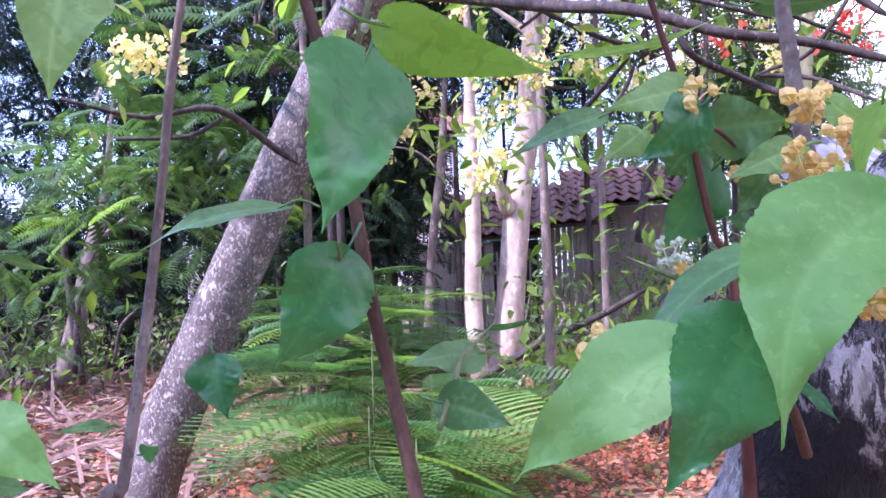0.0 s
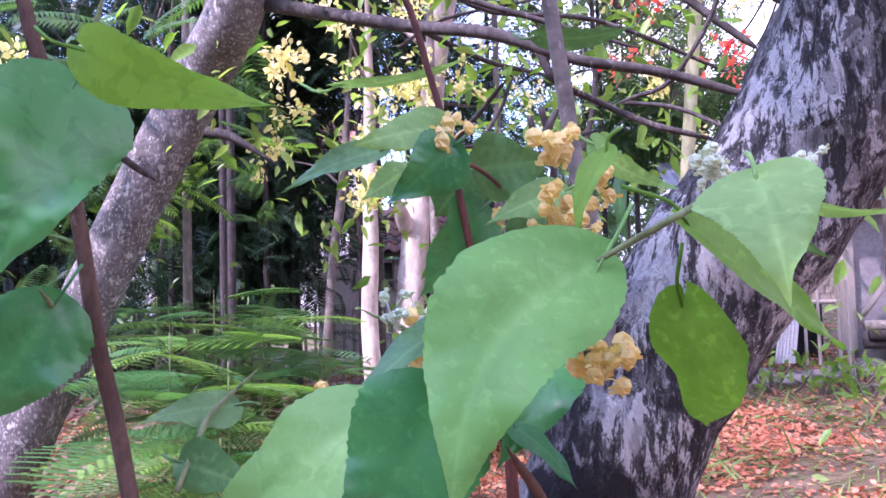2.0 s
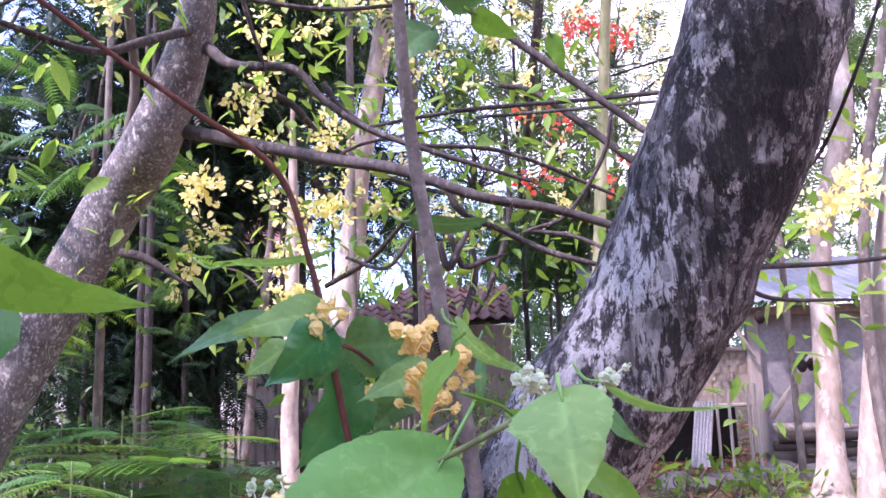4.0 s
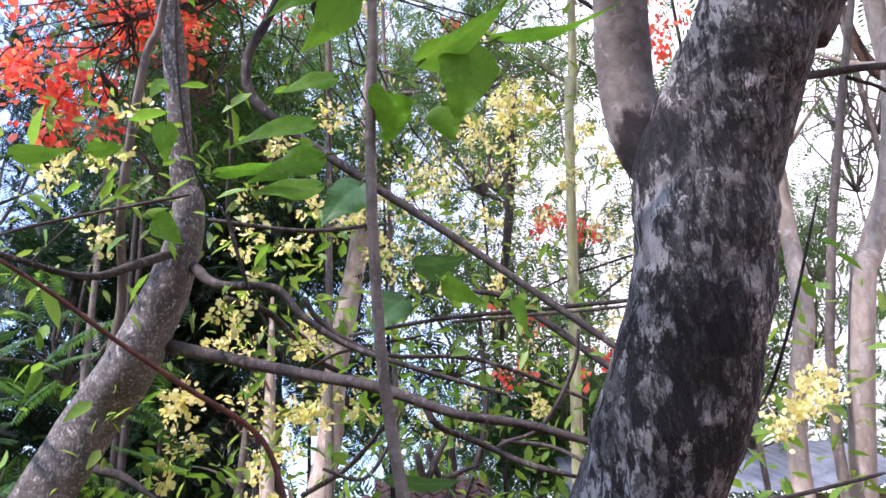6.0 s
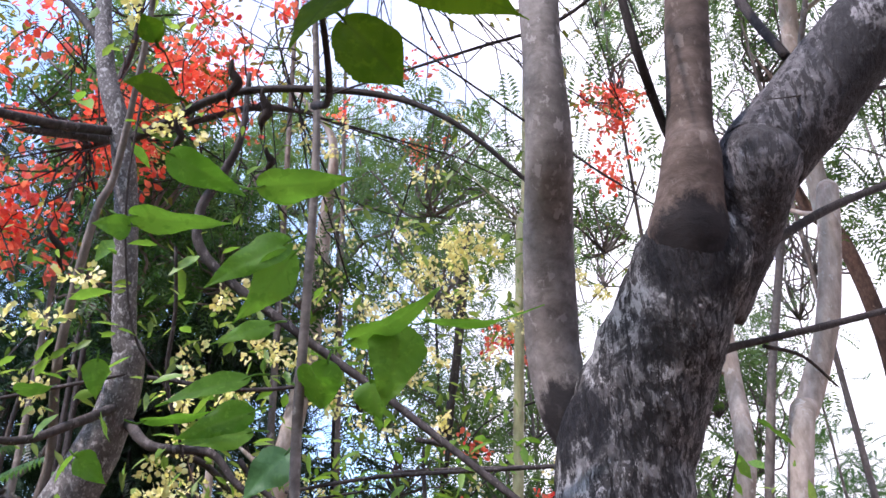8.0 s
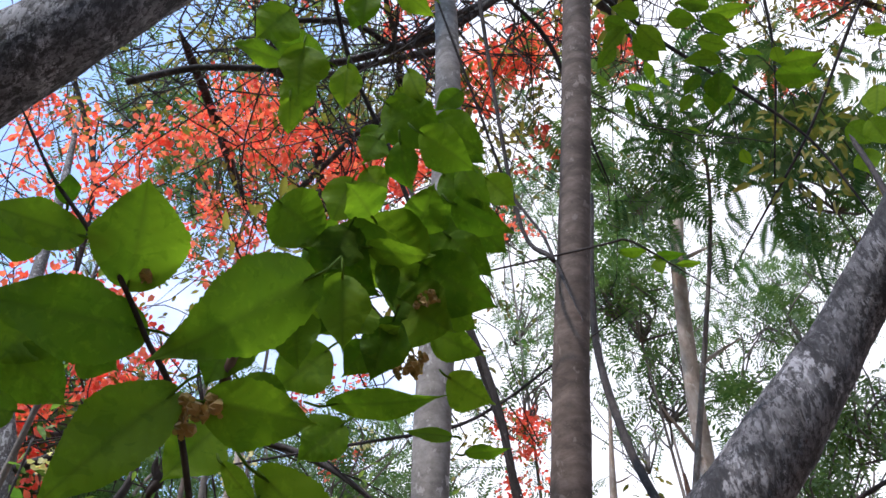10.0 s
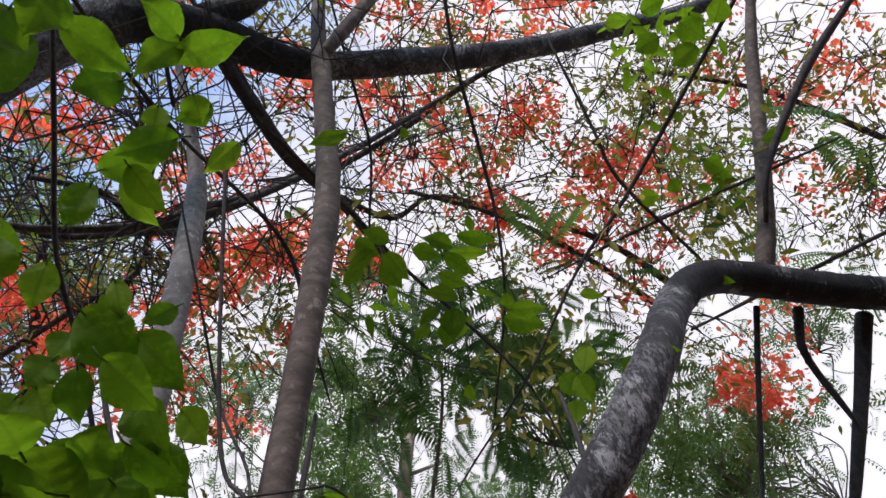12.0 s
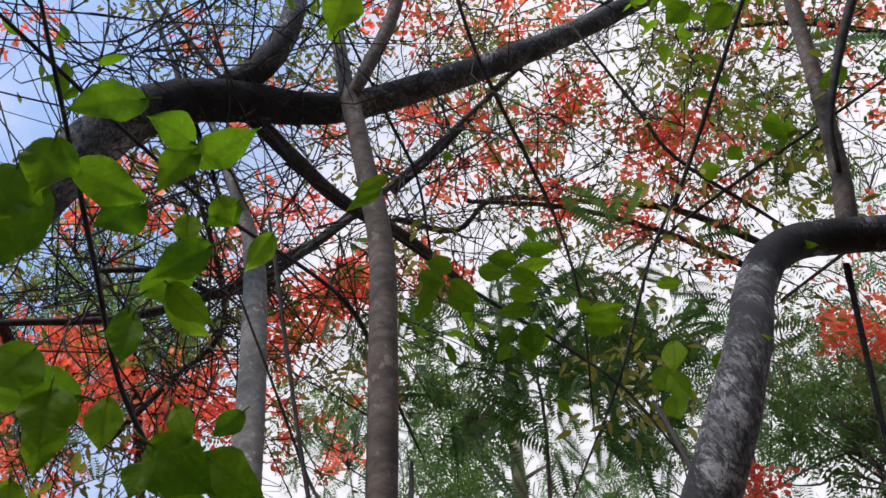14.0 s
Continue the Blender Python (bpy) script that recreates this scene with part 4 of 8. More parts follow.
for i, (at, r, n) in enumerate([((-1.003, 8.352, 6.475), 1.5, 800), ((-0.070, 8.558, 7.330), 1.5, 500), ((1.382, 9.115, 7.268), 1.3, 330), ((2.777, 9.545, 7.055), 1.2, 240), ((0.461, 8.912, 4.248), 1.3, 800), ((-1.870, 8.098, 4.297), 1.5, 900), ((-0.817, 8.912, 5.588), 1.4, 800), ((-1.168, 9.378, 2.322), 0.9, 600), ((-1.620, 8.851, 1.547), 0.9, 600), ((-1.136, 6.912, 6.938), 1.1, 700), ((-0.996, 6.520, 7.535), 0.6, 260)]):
    bg_tree(DARK if at[2] < 6.9 else "feathery green tree against the sky", (at[0], at[1]), [(FEATHER_FEW, "leaf_shaded" if at[2] < 6.9 else "leaf_haze", at, (r, 1.0, r), n if at[2] < 6.9 else n // 2, 0.34, 90 + i)], 0.028, "twig_dark")

# far low woods that close the view
def far_woods():
    rng = np.random.default_rng(5)
    a = rng.uniform(0, 2 * math.pi, 9000)
    r = rng.uniform(20, 34, 9000)
    z = rng.random(9000) ** 1.6 * (3.6 + 1.2 * np.sin(a * 5)) + 0.2
    p = np.stack([r * np.sin(a), r * np.cos(a), z], 1)
    me = scatter_mesh("far_woods", FEATHER_FEW, p, rand_dir(rng, 9000), rng.normal(size=(9000, 3)), rng.uniform(0.9, 1.8, 9000), M["leaf_shaded"])
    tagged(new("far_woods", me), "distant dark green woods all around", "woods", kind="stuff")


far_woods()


def screen_woods():
    """Tall dense woods to the south and west, unseen, added to block skylight from behind."""
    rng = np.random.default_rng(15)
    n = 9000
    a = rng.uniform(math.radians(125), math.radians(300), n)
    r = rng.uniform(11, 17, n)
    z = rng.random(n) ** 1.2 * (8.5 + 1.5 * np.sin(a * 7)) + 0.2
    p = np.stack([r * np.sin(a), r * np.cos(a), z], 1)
    me = scatter_mesh("woods", FEATHER_FEW, p, rand_dir(rng, n), rng.normal(size=(n, 3)), rng.uniform(0.9, 1.7, n), M["leaf_shaded"])
    tagged(new("woods", me), "unseen dark green woods added behind to block skylight", "woods", kind="stuff")


screen_woods()


# ---- undergrowth ----
def low_shrub(x, y, r, n, seed, mat="leaf_under", size=0.12, h=0.5):
    z0 = ground_z(x, y)
    t = thing("low_shrub", "low tangled shrub in the undergrowth", "shrub", (x, y, z0), "undergrowth shrubs")
    rng = np.random.default_rng(seed)
    ends = [np.array([x, y, z0]) + rng.normal(size=3) * np.array([r * 0.5, r * 0.5, 0]) + (0, 0, h * rng.uniform(0.6, 1.4)) for _ in range(9)]
    v, f = tangle(rng, (x, y, z0 - 0.05), ends, 0.012, 0.004, 0.25, 4)
    put("stem", mesh_of("stem", v, f, M["bark_grey"]), t)["kind"] = "stuff"
    p = np.array(ends)[rng.integers(0, 9, n)] + rng.normal(size=(n, 3)) * np.array([r * 0.35, r * 0.35, h * 0.3])
    p[:, 2] = np.maximum(p[:, 2], z0 + 0.05)
    put("foliage", scatter_mesh("foliage", LEAF_SMALL, p, rand_dir(rng, n), rng.normal(size=(n, 3)) * 0.5 + (0, 0, 1), size * rng.uniform(0.5, 1.3, n), M[mat]), t)["kind"] = "stuff"


rng0 = random.Random(21)
for k in range(34):
    x, y = rng0.uniform(-6, 3.2), rng0.uniform(7.6, 11.0)
    if -1.0 < x < 0.7:
        continue
    low_shrub(x, y, rng0.uniform(0.5, 0.9), 170, 2000 + k, rng0.choice(["leaf_under", "leaf_under", "leaf_mid"]), 0.11, rng0.uniform(0.35, 0.8))
for k, at in enumerate([(0.697, 5.922, 0.686), (0.943, 5.904, 0.844), (0.511, 5.723, 0.556), (1.224, 6.067, 0.989), (1.177, 5.337, 0.736), (3.493, 6.906, 0.577), (3.817, 6.739, 0.525), (4.043, 6.504, 0.557), (3.673, 5.535, 0.458), (4.152, 5.591, 0.498)]):
    low_shrub(at[0], at[1], 0.35, 110 if k < 5 else 45, 2100 + k, "leaf_mid", 0.15 if k < 5 else 0.12, 0.4 if k < 5 else 0.2)
litter("dry_stalks", "dry pinkish dead stalks lying and leaning over the ground", M["dry_stalk"], 2600, -5.5, -0.8, 4.0, 8.5, 0.5, 31, BLADE, "dead stalks")
litter("grass_tufts", "thin green grass blades along the ground", M["grass"], 2600, 1.5, 7.0, 3.5, 7.5, 0.22, 33, BLADE, "grass")

# ---- the low house behind the trees ----
def tile_mesh():
    """One curved clay roof tile, 0.24 m wide and 0.3 m long, x across and y down the slope."""
    v, f = [], []
    for i, y in enumerate((0.0, -0.31)):
        for k in range(6):
            x = -0.12 + 0.048 * k
            z = 0.03 * math.cos(2 * math.pi * k / 5) + 0.02 * i
            v += [(x, y, z), (x, y, z - 0.014)]
    for k in range(5):
        a, b, c, d = 2 * k, 2 * k + 2, 12 + 2 * k + 2, 12 + 2 * k
        f += [(a, b, c, d), (a + 1, d + 1, c + 1, b + 1), (d, c, c + 1, d + 1)]
    return mesh_of("tile", v, f, M["roof_tile"], False)


TILE = tile_mesh()


def tiled_roof(parent, ridge_a, ridge_b, eave_a, rows, cols, seed):
    """Single clay tiles laid from ridge to eave on the plane through the three corners; each one an object on one shared mesh."""
    rng = random.Random(seed)
    a, b, e = Vector(ridge_a), Vector(ridge_b), Vector(eave_a)
    x, y = (b - a).normalized(), (e - a).normalized()
    n = x.cross(-y).normalized()
    m3 = Matrix((x, -y, n)).transposed()
    lx, ly = (b - a).length, (e - a).length
    v = [tuple(p) for p in (a, b, b + e - a, e)]
    v += [tuple(Vector(p) - n * 0.05) for p in v]
    f = [(0, 1, 2, 3), (7, 6, 5, 4), (0, 4, 5, 1), (1, 5, 6, 2), (2, 6, 7, 3), (3, 7, 4, 0)]
    deck = put("roof_deck", mesh_of("roof_deck", v, f, M["dark_wood"], False), parent)
    for r in range(rows):
        for c in range(cols):
            ob = new("tile", TILE)
            ob.parent = parent
            p = a + x * (lx * (c + 0.5) / cols + rng.uniform(-0.012, 0.012)) + y * (ly * r / rows) + n * (0.045 + rng.uniform(0, 0.012))
            turn = (m3 @ Matrix.Rotation(rng.uniform(-0.04, 0.04), 3, "Z")).to_4x4()
            s = Matrix.Diagonal((lx / cols / 0.22, ly / rows / 0.27, 1, 1))
            ob.matrix_basis = Matrix.Translation(p - parent.location) @ turn @ s
    return deck


house = thing("village_house", "low village house with clay tile roof and slatted wooden walls", "house", (0.6, 12.2, 0.1))
HO, HU = (-0.6, 11.8, 0.0), (1, 0.04)
slab("wall", HO, HU, -0.2, 1.0, 0.1, 1.45, 0.0, 0.1, M["plaster"], house)
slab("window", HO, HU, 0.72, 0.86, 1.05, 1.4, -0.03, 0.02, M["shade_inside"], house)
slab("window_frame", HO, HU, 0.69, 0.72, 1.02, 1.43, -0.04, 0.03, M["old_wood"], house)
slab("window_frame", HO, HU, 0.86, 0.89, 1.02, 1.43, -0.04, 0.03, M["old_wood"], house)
slab("wall", HO, HU, 1.0, 1.75, 0.1, 1.5, 0.7, 0.8, M["shade_inside"], house, label="dark sheet standing for the shade in the open porch")
for k in range(7):
    slab("post", HO, HU, 1.05 + 0.12 * k, 1.08 + 0.12 * k, 0.5, 1.32 + 0.03 * (k % 3), 0.1, 0.14, M["old_wood"], house)
slab("rail", HO, HU, 0.55, 1.35, 0.98, 1.03, -0.1, -0.05, M["old_wood"], house)
slab("rail", HO, HU, 0.5, 1.3, 1.12, 1.16, -0.12, -0.07, M["old_wood"], house)
for k in range(9):
    w = slab("slat", HO, HU, 1.75 + 0.085 * k, 1.82 + 0.085 * k, 0.3, 1.78 + 0.04 * math.sin(k * 2.3), 0.0, 0.03, M["old_wood"], house)
for k in range(11):
    slab("fence_picket", HO, HU, -0.5 + 0.13 * k, -0.46 + 0.13 * k, 0.1, 0.8 + 0.12 * math.sin(k * 3.1), -0.5, -0.46, M["old_wood"], house)
slab("cloth", HO, HU, 1.18, 1.4, 1.42, 1.62, -0.14, -0.11, M["white_cloth"], house, 0.01, "white cloth hung over the rail")
slab("blue_drum", HO, HU, 0.55, 0.75, 0.62, 0.95, -0.35, -0.2, M["blue_paint"], house, 0.04)
tiled_roof(house, (-0.3, 12.9, 2.25), (1.2, 12.9, 2.25), (-0.35, 11.5, 1.52), 6, 8, 1)
tiled_roof(house, (1.0, 12.7, 2.3), (2.0, 12.7, 2.35), (0.85, 11.3, 1.62), 6, 5, 2)
tiled_roof(house, (1.6, 13.4, 2.62), (3.4, 13.4, 2.66), (1.4, 11.9, 1.95), 6, 9, 3)
slab("wall", HO, HU, 2.4, 4.0, 0.1, 2.0, 0.9, 1.0, M["old_wood"], house)

house.location.z += 0.49

far_house = thing("far_house", "whitish plastered house far behind the trees", "house", (-1.3, 19.0, 0.1))
slab("wall", (-2.0, 19, 0), (1, 0), 0.0, 1.9, 0.1, 4.4, 0, 0.2, M["plaster"], far_house)
slab("wall", (-6.2, 18, 0), (1, 0), 0.0, 2.2, 0.1, 3.0, 0, 0.2, M["plaster"], far_house)
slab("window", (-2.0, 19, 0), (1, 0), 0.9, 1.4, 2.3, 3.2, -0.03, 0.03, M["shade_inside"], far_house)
tiled_roof(far_house, (-2.2, 20.2, 5.2), (0.1, 20.2, 5.2), (-2.3, 18.7, 4.2), 4, 6, 4)
far_house.location.z += 0.64

# ---- the shed ----
shed = thing("shed", "weathered shed of woven bamboo, plaster and old posts", "shed", (5.0, 7.6, 0.3))
SA, SB = Vector((3.688, 7.690, 0.292)), Vector((5.442, 7.262, 0.289))
SU = ((SB - SA).x, (SB - SA).y)
SL = math.hypot(*SU)
S = SL / 346.0
SZ = SA.z


def sp(px):
    return (px - 1222) * S


def sz(py):
    return (735 - py) * S * 0.98


def shed_slab(name, x0, x1, y1, y0, d0, d1, mat, label="", bevel=0.012):
    return slab(name, (SA.x, SA.y, SZ), SU, sp(x0), sp(x1), sz(y1), sz(y0), d0, d1, M[mat], shed, bevel, label)


shed_slab("wall", 1397, 1700, 735, 436, 0.05, 0.13, "plaster_lilac", "stained lilac-grey plaster wall")
shed_slab("wall", 1120, 1375, 606, 505, 0.05, 0.08, "bamboo_mat", "woven bamboo wall panel")
for r in range(7):
    for c in range(14):
        x = 1150 + 16 * c + (8 if r % 2 else 0)
        if x < 1366:
            shed_slab("weave_strip", x, x + 11, 504 + 14.5 * (r + 1), 506 + 14.5 * r, 0.03 + 0.008 * ((r + c) % 2), 0.05, "bamboo_mat", "", 0)
# dark sheet that paints the shade under the eave and in the opening
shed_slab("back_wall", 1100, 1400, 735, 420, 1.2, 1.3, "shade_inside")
shed_slab("post", 1373, 1397, 700, 434, -0.03, 0.06, "old_wood")
shed_slab("beam", 1120, 1720, 440, 424, -0.06, 0.05, "old_wood")
shed_slab("beam", 1120, 1375, 507, 498, 0.0, 0.07, "old_wood")
shed_slab("beam", 1120, 1375, 612, 604, 0.0, 0.07, "old_wood")
for x in (1296, 1318, 1352, 1366):
    shed_slab("stake", x, x + 5, 720, 560 + (x % 7) * 8, -0.25, -0.22, "old_wood")
# leaning brace and a corrugated sheet
def bar(name, a, b, r, mat, label=""):
    return limb(name, [(a, r), (tuple((Vector(a) + Vector(b)) / 2), r), (b, r * 0.95)], M[mat], shed, label, sides=8, per=2, lump=0.05)


bar("brace", (4.574, 7.378, 0.810), (5.078, 7.282, 1.489), 0.03, "old_wood")
bar("pole", (4.077, 7.261, 1.914), (4.343, 7.268, 1.485), 0.02, "old_wood")
for i, (y, x0, x1) in enumerate([(652, 1400, 1500), (668, 1405, 1530), (684, 1398, 1510), (697, 1450, 1520)]):
    a, b = Vector(SA), Vector(SA)
    u = Vector((*SU, 0)).normalized()
    w = Vector((-u.y, u.x, 0))
    p0, p1 = [SA + u * sp(x) - w * (0.15 + 0.05 * (i % 2)) + Vector((0, 0, sz(y))) for x in (x0, x1)]
    bar("log", tuple(p0), tuple(p1), 0.05, "bark_pale" if i == 0 else "dark_wood")
def corrugated():
    u = Vector((*SU, 0)).normalized()
    v, f = [], []
    for j in range(2):
        for k in range(13):
            x = sp(1248 + (k / 12) * 34 + (14 if j else -12))
            v.append(SA + u * x + Vector((u.y, -u.x, 0)) * (0.2 + 0.012 * (k % 2) + (0.0 if j else 0.25)) + Vector((0, 0, sz(598 if j else 712))))
    for k in range(12):
        f.append((k, k + 1, 14 + k, 13 + k))
    put("corrugated_sheet", mesh_of("corrugated_sheet", v, f, M["metal_pale"], False), shed, "leaning corrugated sheet")


corrugated()
for at in ((4.445, 7.186, 1.762), (4.787, 7.128, 1.292), (4.858, 7.081, 1.302)):
    bloom_v, bloom_f = tube([(Vector(at) + Vector((0, 0, -0.06)), 0.02), (at, 0.055), (Vector(at) + Vector((0, 0, 0.06)), 0.02)], 10, 3, 0.15)
    put("coconut_shell", mesh_of("coconut_shell", bloom_v, bloom_f, M["pod"]), shed, "dark hanging coconut shell")
def shed_roof():
    u = Vector((*SU, 0)).normalized()
    w = Vector((-u.y, u.x, 0))
    v, f = [], []
    n = 60
    for j, (d, z) in enumerate(((-0.35, sz(424)), (2.2, sz(424) + 0.75))):
        for k in range(n + 1):
            v.append(SA + u * (sp(1090) + (sp(1760) - sp(1090)) * k / n) + w * d + Vector((0, 0, z + 0.018 * (k % 2) + 0.02)))
    for k in range(n):
        f.append((k, k + 1, n + 2 + k, n + 1 + k))
    put("roof", mesh_of("roof", v, f, M["metal_sheet"], False), shed, "bluish corrugated metal roof")


shed_roof()
shed.location.z += 0.32
# stones along the foot of the shed
rng = random.Random(3)
for k in range(26):
    px, py = rng.uniform(1200, 1560), rng.uniform(718, 752)
    u = Vector((*SU, 0)).normalized()
    at = SA + u * sp(px) - Vector((-u.y, u.x, 0)) * rng.uniform(0.1, 0.5)
    at.z = ground_z(at.x, at.y) + 0.05
    bm = bmesh.new()
    bmesh.ops.create_icosphere(bm, subdivisions=2, radius=rng.uniform(0.06, 0.13))
    sx, sy, szz = rng.uniform(0.9, 1.6), rng.uniform(0.8, 1.2), rng.uniform(0.55, 0.9)
    for v in bm.verts:
        g = 1 + 0.28 * noise.noise(v.co * 11 + Vector((k * 5, 0, 0)))
        v.co = Vector((v.co.x * sx * g, v.co.y * sy * g, v.co.z * szz * g)) + at
    me = bpy.data.meshes.new("stone")
    bm.to_mesh(me)
    bm.free()
    me.materials.append(M["stone"])
    ob = new("stone", me)
    tagged(ob, "rough grey stone lying at the foot of the shed", "stone", "stones by the shed")

# ---- the flowering shrub close by ----
def bead(centre, r, rng, sides=6):
    """A small lumpy globe of petals."""
    v, f = [], []
    rows = 4
    for i in range(rows + 1):
        th = math.pi * i / rows
        for k in range(sides):
            ph = 2 * math.pi * (k + 0.5 * (i % 2)) / sides
            rr = r * (1 + 0.18 * rng.uniform(-1, 1))
            v.append((centre[0] + rr * math.sin(th) * math.cos(ph), centre[1] + rr * math.sin(th) * math.sin(ph), centre[2] + rr * math.cos(th)))
    for i in range(rows):
        for k in range(sides):
            k2 = (k + 1) % sides
            f.append((i * sides + k, (i + 1) * sides + k, (i + 1) * sides + k2, i * sides + k2))
    return v, f


def bloom(parent, at, r, n, seed, mat="bloom_yellow", bead_r=0.0102, name="flower"):
    """Small rough globes with petals standing off them."""
    rng = random.Random(seed)
    for _ in range(n):
        sets = []
        p = np.array([at[k] + rng.gauss(0, r * 0.55) for k in range(3)])
        rr = bead_r * rng.uniform(0.6, 1.15)
        sets.append(bead(p, rr, rng))
        for _ in range(2):
            d = np.array([rng.gauss(0, 1) for _ in range(3)])
            d /= np.linalg.norm(d)
            side = np.cross(d, (0.3, 0.5, 0.8))
            side /= np.linalg.norm(side)
            q, w = p + d * rr * 0.6, rr * 0.45
            sets.append(([q - side * w * 0.5, q + d * rr * 0.8 - side * w, q + d * rr * 1.1, q + d * rr * 0.8 + side * w, q + side * w * 0.5], [(0, 1, 2, 3, 4)]))
        stem = np.array(at) - (0, 0, r * 0.8)
        sets.append(tube([(stem, 0.0012), ((p + stem) / 2 + (0, 0, 0.004), 0.001), (p, 0.001)], 4, 2, 0.0))
        v, f = merge(*sets)
        put(name, mesh_of(name, v, f, M[mat], False), parent)


shrub = thing("flowering_shrub", "broad-leaved shrub with toothed green leaves and yellow flowers", "shrub", (0.35, 1.15, 0.0))
limb("stem", [((0.32, 1.35, -0.05), 0.02), ((0.24, 1.28, 0.5), 0.018)] + [((-0.063, 1.129, 1.040), 0.0108), ((-0.077, 1.127, 1.102), 0.0106), ((-0.112, 1.142, 1.274), 0.0104), ((-0.136, 1.141, 1.386), 0.0104), ((-0.158, 1.135, 1.544), 0.0096), ((-0.185, 1.116, 1.698), 0.0096), ((-0.208, 1.108, 1.790), 0.0090), ((-0.237, 1.119, 1.920), 0.0077), ((-0.276, 1.142, 2.107), 0.0056)], M["stem_brown"], shrub, "brown woody stem", sides=10, lump=0.05)
limb("side_shoot", [((-0.141, 1.172, 1.385), 0.0072), ((-0.152, 1.139, 1.405), 0.0054), ((-0.167, 1.094, 1.427), 0.0037), ((-0.165, 1.064, 1.440), 0.0029)], M["stem_green"], shrub, sides=7)
limb("stem", [((0.36, 1.3, -0.05), 0.016), ((0.400, 1.220, 0.795), 0.013)] + [((0.378, 1.163, 1.354), 0.0062), ((0.348, 1.154, 1.457), 0.0053), ((0.320, 1.151, 1.604), 0.0053), ((0.294, 1.155, 1.721), 0.0047), ((0.246, 1.152, 1.86), 0.0048), ((0.13, 1.095, 1.935), 0.0043), ((0.03, 1.062, 2.0), 0.0038), ((-0.066, 1.043, 2.07), 0.0036), ((-0.162, 1.031, 2.13), 0.0028)], M["stem_red"], shrub, "red-brown stem", sides=9, lump=0.05)
limb("side_shoot", [((0.317, 1.115, 1.608), 0.0037), ((0.353, 1.131, 1.596), 0.0030), ((0.386, 1.147, 1.571), 0.0023)], M["stem_red"], shrub, sides=6)
limb("stem", [((0.45, 1.28, 0.0), 0.0172), ((0.56, 1.25, 0.99), 0.0142), ((0.528, 1.226, 1.476), 0.0125), ((0.498, 1.204, 1.605), 0.0119), ((0.48, 1.187, 1.715), 0.0112), ((0.452, 1.155, 1.87), 0.0103), ((0.432, 1.118, 2.03), 0.0099), ((0.420, 1.069, 2.304), 0.0095), ((0.424, 1.026, 2.556), 0.0091), ((0.427, 0.980, 2.830), 0.0082), ((0.418, 0.940, 3.040), 0.0069), ((0.400, 0.900, 3.250), 0.0052)], M["bark_stem"], shrub, "slim grey-brown upright stem", sides=12, lump=0.05)
limb("stem", [((-0.55, 1.5, -0.05), 0.016)] + [((-0.663, 1.479, 0.941), 0.0118), ((-0.652, 1.513, 1.036), 0.0118), ((-0.631, 1.536, 1.202), 0.0116), ((-0.610, 1.565, 1.416), 0.0105), ((-0.586, 1.567, 1.612), 0.0093), ((-0.566, 1.566, 1.798), 0.0094), ((-0.537, 1.555, 1.958), 0.0083), ((-0.507, 1.569, 2.181), 0.0062)], M["bark_grey"], shrub, "thin grey-brown stem", sides=8)
limb("leaf_stalk", [((0.640, 1.000, 1.535), 0.0040), ((0.560, 0.880, 1.526), 0.0036), ((0.497, 0.780, 1.505), 0.0034), ((0.434, 0.832, 1.467), 0.0028)], M["stem_green"], shrub, sides=7)
limb("flower_stalk", [((0.225, 0.943, 1.289), 0.0037), ((0.244, 0.970, 1.348), 0.0038), ((0.262, 1.002, 1.391), 0.0039), ((0.303, 1.027, 1.410), 0.0034)], M["stem_green"], shrub, sides=7)
limb("flower_stalk", [((0.262, 1.002, 1.391), 0.0039), ((0.233, 1.005, 1.405), 0.0033)], M["stem_green"], shrub, sides=6)
limb("side_shoot", [((0.415, 1.036, 1.170), 0.0073), ((0.393, 1.000, 1.212), 0.0062), ((0.370, 0.962, 1.246), 0.0053)], M["stem_brown"], shrub, sides=8)
limb("side_shoot", [((-0.046, 1.164, 1.190), 0.0048), ((-0.024, 1.179, 1.248), 0.0048), ((-0.012, 1.207, 1.283), 0.0041), ((0.024, 1.247, 1.318), 0.0025)], M["stem_green"], shrub, sides=6)
limb("side_shoot", [((-0.158, 1.141, 1.702), 0.0056), ((-0.137, 1.106, 1.736), 0.0054), ((-0.123, 1.098, 1.777), 0.0047)], M["stem_green"], shrub, sides=7)

